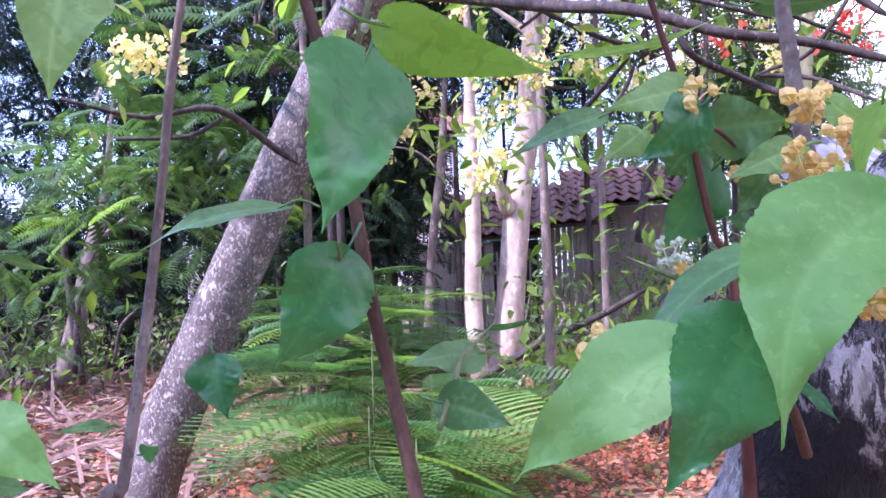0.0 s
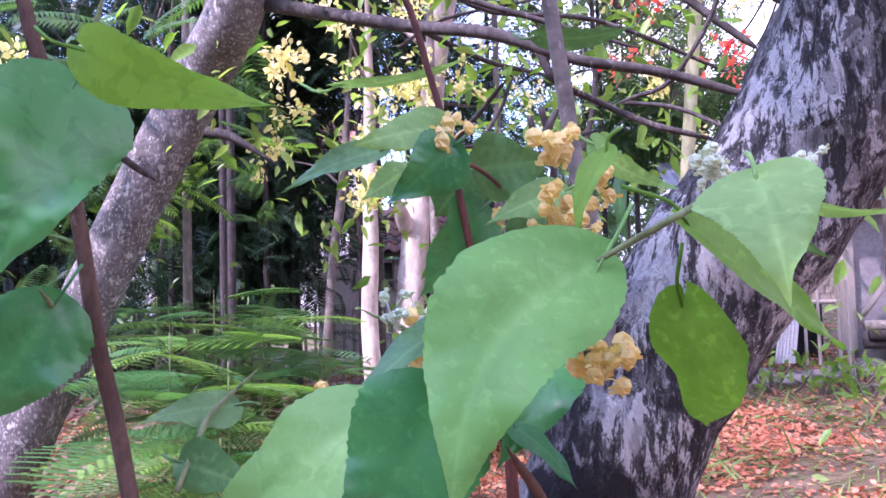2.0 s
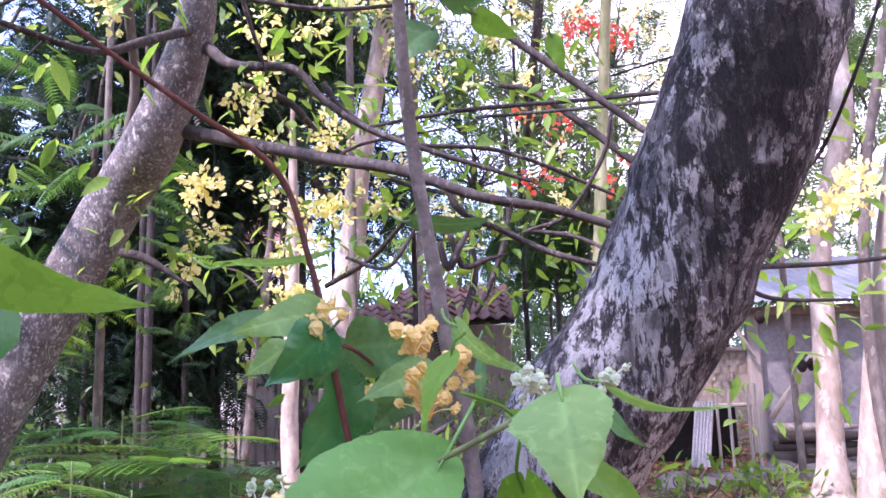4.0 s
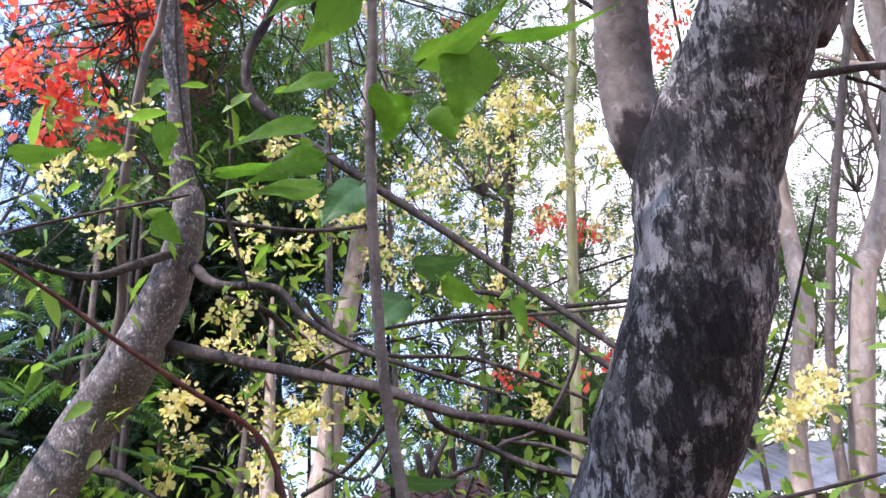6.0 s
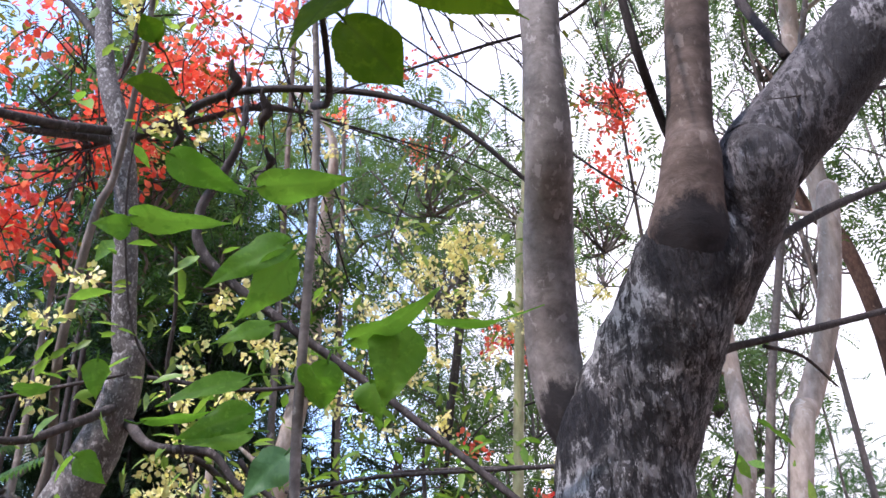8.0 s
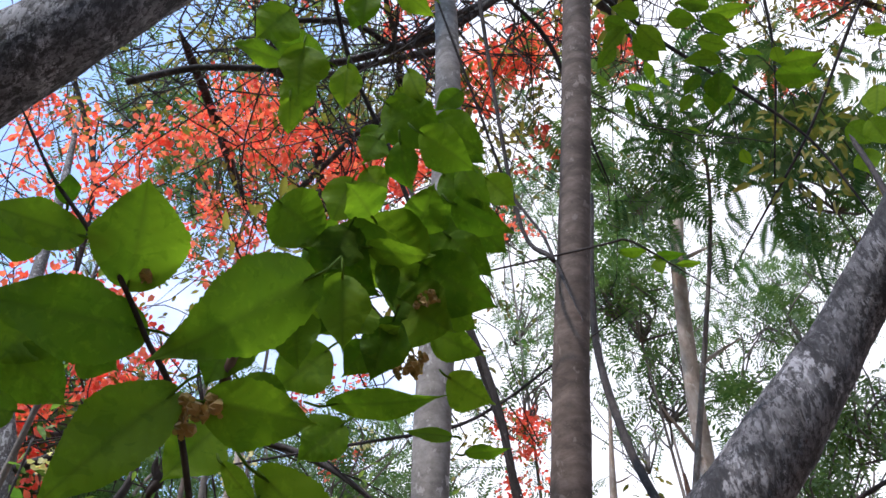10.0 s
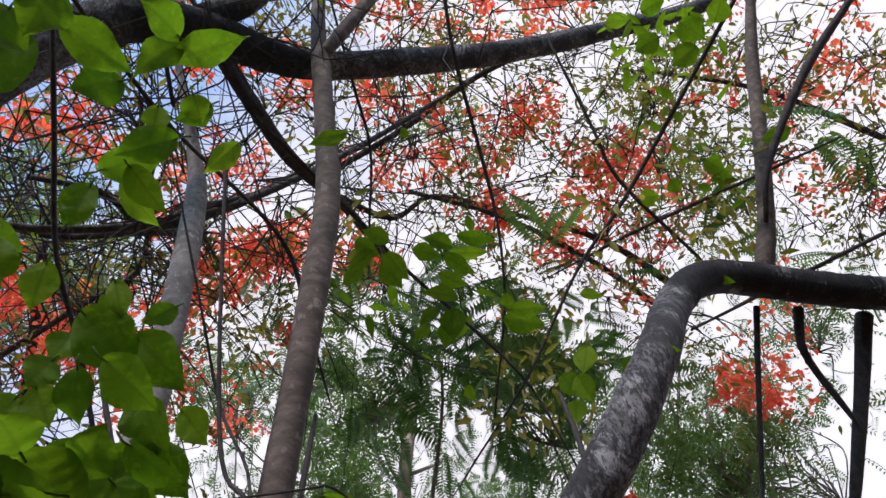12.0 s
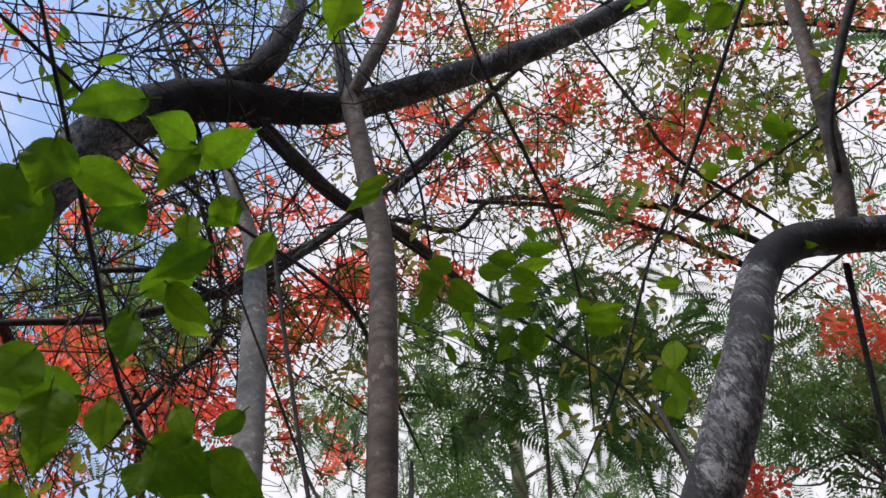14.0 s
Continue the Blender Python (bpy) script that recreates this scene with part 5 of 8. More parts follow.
LEAVES = [
    ("leaf_big", (-0.114, 1.013, 1.687), (-0.147, 0.900, 1.468), 0.162, (0.603, -0.741, 0.297), 0.08),
    ("leaf_lime", (-0.093, 0.945, 1.703), (0.078, 0.905, 1.618), 0.085, (-0.388, -0.832, -0.398), 0.3),
    ("leaf_big", (-0.160, 1.076, 1.440), (-0.240, 1.030, 1.293), 0.130, (0.360, -0.928, 0.096), 0.12),
    ("leaf_big", (-0.448, 1.426, 1.278), (-0.423, 1.397, 1.175), 0.095, (0.190, -0.931, 0.312), 0.05),
    ("leaf_grey", (-0.283, 1.266, 1.528), (-0.453, 1.110, 1.488), 0.061, (0.214, -0.425, 0.879), 0.1),
    ("leaf_young", (0.312, 1.108, 1.649), (0.201, 1.043, 1.623), 0.068, (0.390, -0.821, 0.418), 0.15),
    ("leaf_grey", (0.226, 1.310, 1.658), (0.072, 1.285, 1.605), 0.052, (-0.024, -0.875, 0.483), 0.12),
    ("leaf_big", (0.317, 1.080, 1.619), (0.240, 1.053, 1.546), 0.085, (0.379, -0.924, -0.059), 0.1),
    ("leaf_young", (0.262, 1.184, 1.608), (0.203, 1.153, 1.563), 0.058, (0.231, -0.918, 0.323), 0.08),
    ("leaf_grey", (0.351, 1.151, 1.600), (0.445, 1.107, 1.603), 0.096, (-0.386, -0.866, -0.319), 0.08),
    ("leaf_grey", (0.346, 1.192, 1.607), (0.298, 1.187, 1.538), 0.104, (0.263, -0.959, -0.102), 0.1),
    ("leaf_big", (0.364, 1.185, 1.550), (0.277, 1.132, 1.433), 0.116, (0.560, -0.827, -0.046), 0.1),
    ("leaf_young", (0.466, 1.127, 1.568), (0.356, 1.096, 1.531), 0.064, (0.098, -0.880, 0.464), 0.1),
    ("leaf_grey", (0.433, 1.160, 1.538), (0.378, 1.135, 1.480), 0.058, (0.096, -0.944, 0.317), 0.1),
    ("leaf_young", (0.494, 1.110, 1.625), (0.556, 1.033, 1.542), 0.045, (-0.868, -0.414, -0.275), 0.15),
    ("leaf_grey", (0.533, 1.123, 1.588), (0.526, 1.091, 1.483), 0.026, (-0.867, -0.458, 0.196), 0.1),
    ("leaf_big", (0.413, 1.189, 1.467), (0.367, 1.137, 1.473), 0.031, (0.741, -0.670, -0.047), 0.1),
    ("leaf_wide", (0.432, 0.830, 1.465), (0.279, 0.712, 1.252), 0.145, (0.142, -0.870, 0.472), 0.08),
    ("leaf_under", (0.533, 0.915, 1.424), (0.563, 1.000, 1.246), 0.110, (-0.687, -0.607, -0.399), 0.2),
    ("leaf_grey", (0.343, 0.959, 1.427), (0.141, 0.853, 1.329), 0.071, (-0.204, -0.414, 0.887), 0.16),
    ("leaf_wide", (0.215, 0.855, 1.328), (0.027, 0.872, 1.195), 0.112, (-0.338, -0.867, 0.367), 0.1),
    ("leaf_big", (0.284, 0.807, 1.348), (0.185, 0.781, 1.192), 0.130, (0.056, -0.990, 0.133), 0.1),
    ("leaf_grey", (0.255, 1.069, 1.342), (0.172, 1.038, 1.237), 0.077, (0.414, -0.908, -0.063), 0.1),
    ("leaf_grey", (0.016, 1.242, 1.290), (-0.090, 1.175, 1.289), 0.061, (0.458, -0.699, 0.549), 0.1),
    ("leaf_grey", (-0.043, 1.173, 1.227), (0.056, 1.128, 1.202), 0.074, (-0.389, -0.916, 0.099), 0.1),
    ("leaf_big", (0.031, 1.268, 1.323), (0.106, 1.253, 1.332), 0.018, (-0.022, -0.641, -0.767), 0.1),
    ("leaf_young", (0.530, 0.720, 1.529), (0.517, 0.640, 1.447), 0.098, (-0.350, -0.629, 0.694), 0.2),
    ("leaf_under", (0.519, 0.842, 1.499), (0.713, 0.892, 1.364), 0.062, (0.30, -0.80, 0.50), 0.05),
    ("leaf_young", (0.644, 0.939, 1.539), (0.732, 0.820, 1.479), 0.025, (-0.661, -0.159, -0.734), 0.15),
    ("leaf_grey", (0.634, 0.943, 1.522), (0.669, 0.875, 1.455), 0.027, (-0.899, -0.438, -0.021), 0.1),
    ("leaf_big", (0.376, 1.037, 1.281), (0.436, 0.973, 1.231), 0.041, (0.085, -0.547, 0.833), 0.1),
    ("leaf_big", (0.451, 1.087, 1.355), (0.352, 1.010, 1.241), 0.084, (-0.041, -0.804, 0.593), 0.1),
    ("leaf_wide", (-0.362, 0.589, 1.311), (-0.293, 0.571, 1.268), 0.052, (-0.007, -0.925, 0.379), 0.1),
    ("leaf_young", (-0.300, 0.614, 1.650), (-0.313, 0.590, 1.552), 0.068, (0.295, -0.936, 0.194), 0.1),
    ("leaf_grey", (-0.482, 1.077, 1.223), (-0.515, 1.008, 1.233), 0.021, (0.781, -0.263, 0.567), 0.1),
    ("leaf_grey", (-0.406, 0.666, 1.248), (-0.363, 0.665, 1.238), 0.027, (-0.063, -0.990, -0.128), 0.1),
    ("leaf_grey", (-0.501, 0.865, 1.441), (-0.456, 0.890, 1.424), 0.018, (0.080, -0.688, -0.721), 0.1),
    ("leaf_big", (-0.551, 1.358, 1.129), (-0.519, 1.351, 1.139), 0.035, (-0.117, -0.951, -0.286), 0.1),
    ("leaf_young", (0.162, 1.256, 1.738), (0.364, 1.109, 1.721), 0.023, (-0.302, -0.337, -0.892), 0.1),
    ("leaf_under", (0.451, 0.881, 1.577), (0.399, 0.860, 1.486), 0.041, (-0.722, -0.461, 0.516), 0.1),
    # round the slim grey stem, higher up
    ("leaf_mid2", (0.328, 0.893, 2.718), (0.475, 0.802, 2.688), 0.076, (-0.384, -0.332, -0.861), 0.1),
    ("leaf_mid2", (0.175, 0.861, 2.746), (0.300, 0.860, 2.680), 0.067, (-0.340, -0.690, -0.639), 0.1),
    ("leaf_mid2", (0.091, 1.101, 2.754), (0.267, 1.047, 2.716), 0.069, (-0.302, -0.352, -0.886), 0.1),
    ("leaf_mid2", (0.083, 1.110, 2.739), (0.022, 1.084, 2.724), 0.053, (0.441, -0.808, -0.392), 0.1),
    ("leaf_big", (0.380, 0.997, 2.666), (0.233, 1.000, 2.571), 0.070, (-0.058, -0.997, 0.058), 0.1),
    ("leaf_big", (0.393, 1.011, 2.645), (0.304, 1.040, 2.511), 0.084, (0.426, -0.782, -0.455), 0.1),
    ("leaf_big", (0.506, 0.989, 2.475), (0.648, 0.875, 2.511), 0.065, (-0.044, -0.351, -0.935), 0.1),
    ("leaf_big", (0.634, 0.947, 2.501), (0.806, 0.826, 2.458), 0.039, (-0.171, 0.103, -0.980), 0.1),
    ("leaf_mid2", (0.584, 0.965, 2.491), (0.566, 0.986, 2.354), 0.111, (0.026, -0.988, -0.153), 0.1),
    ("leaf_big", (0.477, 1.137, 2.485), (0.459, 1.175, 2.412), 0.072, (-0.422, -0.842, -0.335), 0.1),
    ("leaf_grey", (0.406, 1.137, 2.309), (0.331, 1.128, 2.227), 0.082, (-0.100, -0.975, 0.198), 0.1),
    ("leaf_young", (0.140, 1.305, 2.409), (0.278, 1.269, 2.414), 0.040, (-0.032, -0.260, -0.965), 0.1),
    ("leaf_mid2", (0.340, 1.320, 2.397), (0.202, 1.286, 2.363), 0.058, (0.167, -0.951, 0.260), 0.1),
    ("leaf_young", (0.367, 1.222, 2.595), (0.255, 1.204, 2.544), 0.047, (0.075, -0.983, 0.169), 0.1),
    ("leaf_grey", (0.522, 1.268, 2.204), (0.615, 1.205, 2.187), 0.055, (-0.436, -0.415, -0.799), 0.1),
    ("leaf_big", (0.569, 1.223, 2.153), (0.633, 1.194, 2.095), 0.048, (-0.660, -0.624, -0.419), 0.1),
    ("leaf_grey", (0.489, 1.193, 2.112), (0.417, 1.174, 2.047), 0.068, (0.050, -0.969, 0.242), 0.1),
    ("leaf_big", (0.707, 1.252, 2.131), (0.724, 1.243, 2.060), 0.033, (-0.619, -0.784, -0.044), 0.1),
    ("leaf_grey", (0.452, 1.233, 1.802), (0.563, 1.137, 1.769), 0.045, (-0.563, -0.402, -0.722), 0.1),
    ("leaf_big", (0.543, 1.020, 2.409), (0.559, 1.025, 2.341), 0.075, (-0.322, -0.934, -0.157), 0.1),
    ("leaf_big", (0.424, 1.042, 2.406), (0.488, 0.987, 2.383), 0.094, (-0.563, -0.325, -0.760), 0.1),
    ("leaf_mid2", (0.324, 1.191, 2.467), (0.166, 1.176, 2.410), 0.048, (0.007, -0.972, 0.233), 0.1),
    ("leaf_mid2", (0.340, 1.227, 2.410), (0.205, 1.216, 2.350), 0.066, (0.061, -0.997, 0.048), 0.1),
    ("leaf_grey", (-0.047, 0.748, 1.910), (0.006, 0.741, 1.917), 0.021, (0.063, -0.432, -0.899), 0.1),
    ("leaf_mid2", (-0.000, 1.454, 2.372), (0.065, 1.445, 2.318), 0.059, (-0.252, -0.956, -0.153), 0.1),
    ("leaf_mid2", (0.025, 1.357, 2.548), (0.025, 1.381, 2.471), 0.055, (0.143, -0.945, -0.296), 0.1),
    ("leaf_mid2", (-0.255, 1.342, 2.454), (-0.136, 1.318, 2.457), 0.049, (-0.067, -0.438, -0.897), 0.1),
    ("leaf_mid2", (-0.118, 1.368, 2.482), (-0.043, 1.339, 2.481), 0.044, (-0.167, -0.387, -0.907), 0.1),
]
# uneven halves and sideways bend of the largest blades
LEAN = {17: (-0.1, 0.0, -0.16), 18: (0.1, 0.0, 0.1), 20: (0.0, 0.06, 0.0), 21: (-0.1, 0.05, 0.0)}
KIND = {"leaf_lime": "leaf_lime", "leaf_big": "leaf_big", "leaf_mid2": "leaf_young", "leaf_grey": "leaf_grey", "leaf_young": "leaf_young", "leaf_wide": "leaf_fresh", "leaf_under": "leaf_lime"}
for i, (kind, base, tip, width, normal, droop) in enumerate(LEAVES):
    big_leaf("leaf", base, tip, width, normal, M["leaf_lime" if i >= 40 and kind != "leaf_grey" else KIND[kind]], shrub, wave=0.16, fold=0.13, droop=droop * 2.2, seed=i, lean=LEAN.get(i), stalk=0.08 if i == 20 else 0.3)

for i, (at, r, n) in enumerate([
    ((0.425, 0.998, 1.602), 0.024, 14), ((0.452, 1.079, 1.528), 0.032, 20), ((0.492, 1.062, 1.569), 0.018, 8), ((0.382, 1.131, 1.540), 0.012, 3),
    ((0.314, 1.089, 1.642), 0.02, 6), ((0.254, 1.020, 1.328), 0.022, 9), ((0.262, 1.010, 1.381), 0.024, 10),
    ((0.155, 0.978, 1.322), 0.018, 9), ((0.225, 0.947, 1.315), 0.016, 5), ((0.440, 0.875, 1.369), 0.026, 18),
]):
    bloom(shrub, at, r, n, 100 + i)
for i, (at, r, n) in enumerate([((0.511, 0.762, 1.546), 0.012, 9), ((0.525, 0.790, 1.541), 0.012, 7), ((0.597, 0.772, 1.545), 0.012, 9), ((0.267, 1.012, 1.410), 0.02, 10), ((0.225, 0.944, 1.295), 0.02, 9), ((-0.110, 1.051, 1.745), 0.015, 7), ((0.235, 0.949, 1.419), 0.016, 8)]):
    bloom(shrub, at, r, n, 200 + i, "bud_white", 0.006, "bud")

# ---- the leafy top of the shrub, seen from below ----
top_shrub = shrub
limb("stem", [((0.413, 0.878, 2.899), 0.0089), ((0.414, 0.605, 2.710), 0.0054), ((0.378, 0.425, 2.732), 0.0048), ((0.320, 0.321, 2.831), 0.0047), ((0.270, 0.261, 2.868), 0.0038), ((0.217, 0.208, 2.917), 0.0038), ((0.151, 0.170, 2.968), 0.0031), ((0.106, 0.155, 3.010), 0.0024), ((0.053, 0.133, 3.078), 0.0017)], M["twig_dark"], top_shrub, "thin dark stem", sides=8)
limb("stem", [((0.375, 0.318, 2.833), 0.0070), ((0.379, 0.277, 2.881), 0.0070), ((0.396, 0.234, 2.926), 0.0062), ((0.421, 0.203, 2.953), 0.0039)], M["stem_brown"], top_shrub, sides=8)
TOP = [
    ((0.231, 0.213, 2.915), (0.226, 0.094, 2.991), 0.125, (0.271, -0.528, -0.805), 0.05), ((0.158, 0.190, 2.952), (0.048, 0.152, 2.928), 0.065, (0.378, -0.823, -0.423), 0.08),
    ((0.257, 0.252, 2.877), (0.081, 0.169, 2.806), 0.106, (0.513, -0.775, -0.370), 0.08), ((0.448, 0.171, 2.952), (0.291, 0.204, 2.782), 0.127, (0.447, -0.704, -0.552), 0.08),
    ((0.364, 0.301, 2.822), (0.501, 0.249, 2.786), 0.093, (-0.408, -0.584, -0.701), 0.08), ((0.315, 0.301, 2.823), (0.196, 0.313, 2.649), 0.106, (0.029, -0.996, -0.089), 0.1),
    ((0.452, 0.344, 2.754), (0.612, 0.318, 2.621), 0.089, (-0.567, -0.600, -0.565), 0.12), ((0.449, 0.360, 2.731), (0.322, 0.346, 2.563), 0.065, (-0.466, -0.782, 0.413), 0.14),
    ((0.415, 0.418, 2.679), (0.498, 0.427, 2.595), 0.092, (-0.114, -0.968, -0.224), 0.08), ((0.556, 0.427, 2.954), (0.709, 0.332, 2.928), 0.058, (-0.303, -0.241, -0.922), 0.1),
    ((0.506, 0.227, 3.027), (0.526, 0.270, 2.925), 0.078, (-0.233, -0.879, -0.416), 0.08), ((0.435, 0.255, 3.012), (0.417, 0.294, 2.918), 0.090, (-0.185, -0.920, -0.345), 0.08),
    ((0.110, 0.222, 2.952), (0.055, 0.179, 2.905), 0.058, (0.703, -0.681, -0.203), 0.08), ((0.189, 0.350, 2.908), (0.240, 0.351, 2.883), 0.066, (-0.234, -0.827, -0.511), 0.08),
    ((0.128, 0.404, 2.825), (0.081, 0.357, 2.786), 0.049, (0.758, -0.630, -0.168), 0.08), ((0.100, 0.191, 2.836), (0.073, 0.142, 2.802), 0.064, (0.905, -0.321, -0.281), 0.08),
    ((0.601, 0.266, 3.171), (0.446, 0.265, 3.136), 0.083, (0.128, -0.827, -0.547), 0.08), ((0.549, 0.242, 3.202), (0.493, 0.180, 3.194), 0.078, (0.375, -0.228, -0.899), 0.08),
    ((0.631, 0.253, 3.212), (0.635, 0.166, 3.234), 0.080, (-0.249, -0.253, -0.935), 0.08), ((0.687, 0.210, 3.252), (0.776, 0.191, 3.180), 0.072, (-0.636, -0.126, -0.761), 0.08),
    ((0.688, 0.243, 3.202), (0.757, 0.240, 3.125), 0.075, (-0.662, -0.478, -0.577), 0.08), ((0.553, 0.248, 3.132), (0.641, 0.206, 3.089), 0.053, (-0.459, -0.051, -0.887), 0.1),
    ((0.575, 0.258, 3.118), (0.601, 0.276, 3.041), 0.040, (-0.400, -0.855, -0.329), 0.1), ((0.682, 0.314, 3.119), (0.754, 0.301, 3.059), 0.070, (-0.624, -0.417, -0.660), 0.08),
    ((0.750, 0.417, 3.049), (0.812, 0.390, 2.985), 0.072, (-0.736, -0.426, -0.527), 0.08), ((0.594, 0.341, 3.038), (0.625, 0.306, 3.034), 0.036, (-0.398, -0.252, -0.882), 0.08),
    ((0.614, 0.318, 3.054), (0.593, 0.360, 2.958), 0.080, (-0.314, -0.892, -0.324), 0.08), ((0.601, 0.137, 3.321), (0.695, 0.130, 3.252), 0.081, (-0.587, -0.271, -0.763), 0.08),
    ((0.571, 0.164, 3.312), (0.602, 0.212, 3.249), 0.060, (-0.498, -0.549, -0.671), 0.08), ((0.533, 0.169, 3.316), (0.512, 0.184, 3.262), 0.057, (-0.120, -0.967, -0.223), 0.08),
    ((0.377, 0.160, 3.337), (0.390, 0.196, 3.291), 0.042, (-0.199, -0.750, -0.631), 0.08), ((0.769, 0.475, 2.974), (0.684, 0.466, 2.959), 0.029, (0.124, -0.986, -0.114), 0.08),
    ((0.801, 0.480, 2.949), (0.850, 0.417, 2.929), 0.032, (-0.491, -0.105, -0.865), 0.08), ((0.529, 0.304, 3.020), (0.468, 0.241, 3.021), 0.081, (0.423, -0.424, -0.800), 0.08),
    ((0.166, 0.577, 2.748), (0.149, 0.542, 2.765), 0.039, (0.499, -0.559, -0.662), 0.08), ((0.209, 0.533, 2.619), (0.150, 0.479, 2.600), 0.041, (0.680, -0.733, 0.006), 0.08),
    ((0.514, 0.248, 3.165), (0.488, 0.285, 3.087), 0.081, (-0.168, -0.914, -0.369), 0.08), ((0.504, 0.285, 3.043), (0.463, 0.302, 2.962), 0.076, (-0.093, -0.982, -0.163), 0.08), ((0.638, 0.301, 3.145), (0.624, 0.333, 3.065), 0.074, (-0.339, -0.892, -0.298), 0.08),
    ((0.378, 0.267, 2.936), (0.352, 0.291, 2.835), 0.086, (-0.073, -0.975, -0.212), 0.08), ((0.706, 0.378, 3.107), (0.782, 0.345, 3.048), 0.067, (-0.664, -0.446, -0.600), 0.08), ((0.589, 0.355, 3.025), (0.551, 0.374, 2.970), 0.062, (-0.088, -0.958, -0.274), 0.08), ((0.456, 0.281, 2.985), (0.469, 0.304, 2.900), 0.074, (-0.518, -0.800, -0.302), 0.08),
    ((0.678, 0.157, 3.289), (0.733, 0.180, 3.205), 0.057, (-0.675, -0.463, -0.575), 0.08), ((0.131, 0.180, 2.995), (0.127, 0.138, 3.003), 0.032, (0.407, -0.201, -0.891), 0.08), ((0.246, 0.378, 2.798), (0.286, 0.324, 2.824), 0.063, (0.098, -0.373, -0.923), 0.08), ((0.408, 0.429, 2.815), (0.462, 0.416, 2.752), 0.041, (-0.702, -0.511, -0.495), 0.08),
    ((0.529, 0.325, 3.388), (0.503, 0.359, 3.295), 0.092, (-0.141, -0.943, -0.302), 0.08), ((0.609, 0.364, 3.341), (0.689, 0.345, 3.282), 0.092, (-0.586, -0.504, -0.635), 0.08), ((0.716, 0.320, 3.482), (0.778, 0.329, 3.403), 0.088, (-0.620, -0.559, -0.550), 0.08), ((0.778, 0.357, 3.433), (0.856, 0.366, 3.340), 0.098, (-0.613, -0.553, -0.565), 0.08), ((0.551, 0.303, 3.403), (0.591, 0.311, 3.337), 0.072, (-0.587, -0.682, -0.437), 0.08), ((0.529, 0.351, 3.229), (0.447, 0.310, 3.223), 0.076, (0.381, -0.672, -0.635), 0.08), ((0.624, 0.369, 3.190), (0.585, 0.312, 3.200), 0.067, (0.321, -0.367, -0.873), 0.08), ((0.738, 0.365, 3.304), (0.811, 0.334, 3.246), 0.082, (-0.659, -0.445, -0.607), 0.08), ((0.799, 0.295, 3.475), (0.853, 0.288, 3.407), 0.066, (-0.716, -0.468, -0.518), 0.08),
    ((0.273, -0.082, 3.741), (0.192, 0.025, 3.579), 0.118, (-0.008, -0.835, -0.550), 0.08), ((0.437, -0.064, 3.842), (0.368, -0.027, 3.776), 0.081, (0.176, -0.763, -0.622), 0.08),
    ((0.497, 0.128, 3.868), (0.594, 0.009, 3.854), 0.081, (-0.126, 0.016, -0.992), 0.08), ((0.397, 0.297, 3.667), (0.406, 0.374, 3.564), 0.077, (-0.216, -0.772, -0.598), 0.08),
    ((0.485, 0.265, 3.682), (0.495, 0.318, 3.599), 0.070, (-0.293, -0.790, -0.538), 0.08), ((0.477, 0.173, 3.849), (0.481, 0.232, 3.772), 0.064, (-0.256, -0.760, -0.598), 0.08),
    ((0.541, 0.134, 3.862), (0.640, 0.155, 3.793), 0.062, (-0.529, -0.197, -0.825), 0.08), ((0.535, 0.015, 4.020), (0.547, 0.056, 3.960), 0.060, (-0.378, -0.727, -0.573), 0.08),
    ((0.623, -0.045, 4.030), (0.576, 0.010, 3.975), 0.060, (-0.037, -0.725, -0.688), 0.08), ((0.713, -0.007, 4.002), (0.677, 0.064, 3.939), 0.057, (-0.200, -0.708, -0.677), 0.08),
    ((0.361, 0.290, 3.671), (0.248, 0.256, 3.628), 0.053, (0.415, -0.778, -0.471), 0.08), ((0.616, 0.320, 3.750), (0.663, 0.343, 3.679), 0.049, (-0.557, -0.613, -0.560), 0.08),
    ((0.678, 0.311, 3.624), (0.807, 0.302, 3.531), 0.093, (-0.548, -0.419, -0.724), 0.08), ((0.745, 0.277, 3.750), (0.696, 0.309, 3.694), 0.054, (-0.026, -0.878, -0.478), 0.08),
    ((0.433, 0.267, 3.684), (0.309, 0.230, 3.648), 0.093, (0.381, -0.716, -0.584), 0.08), ((0.581, 0.343, 3.620), (0.567, 0.366, 3.555), 0.070, (-0.335, -0.908, -0.250), 0.08),
    ((0.382, -0.219, 3.970), (0.266, -0.196, 3.852), 0.080, (0.435, -0.703, -0.563), 0.08), ((0.495, -0.139, 4.046), (0.399, -0.175, 4.019), 0.081, (0.375, -0.362, -0.853), 0.08),
    ((0.520, -0.102, 4.031), (0.611, -0.229, 4.011), 0.081, (-0.163, 0.039, -0.986), 0.08), ((0.505, -0.125, 4.040), (0.452, -0.039, 3.966), 0.074, (-0.223, -0.709, -0.669), 0.08),
    ((0.580, -0.001, 3.873), (0.490, 0.061, 3.794), 0.081, (-0.018, -0.798, -0.602), 0.08), ((0.536, 0.082, 3.835), (0.630, 0.103, 3.765), 0.065, (-0.537, -0.274, -0.798), 0.08),
    ((0.277, -0.183, 3.741), (0.277, -0.120, 3.659), 0.092, (-0.085, -0.786, -0.613), 0.08), ((0.317, -0.127, 3.775), (0.448, -0.129, 3.722), 0.084, (-0.366, -0.254, -0.895), 0.08),
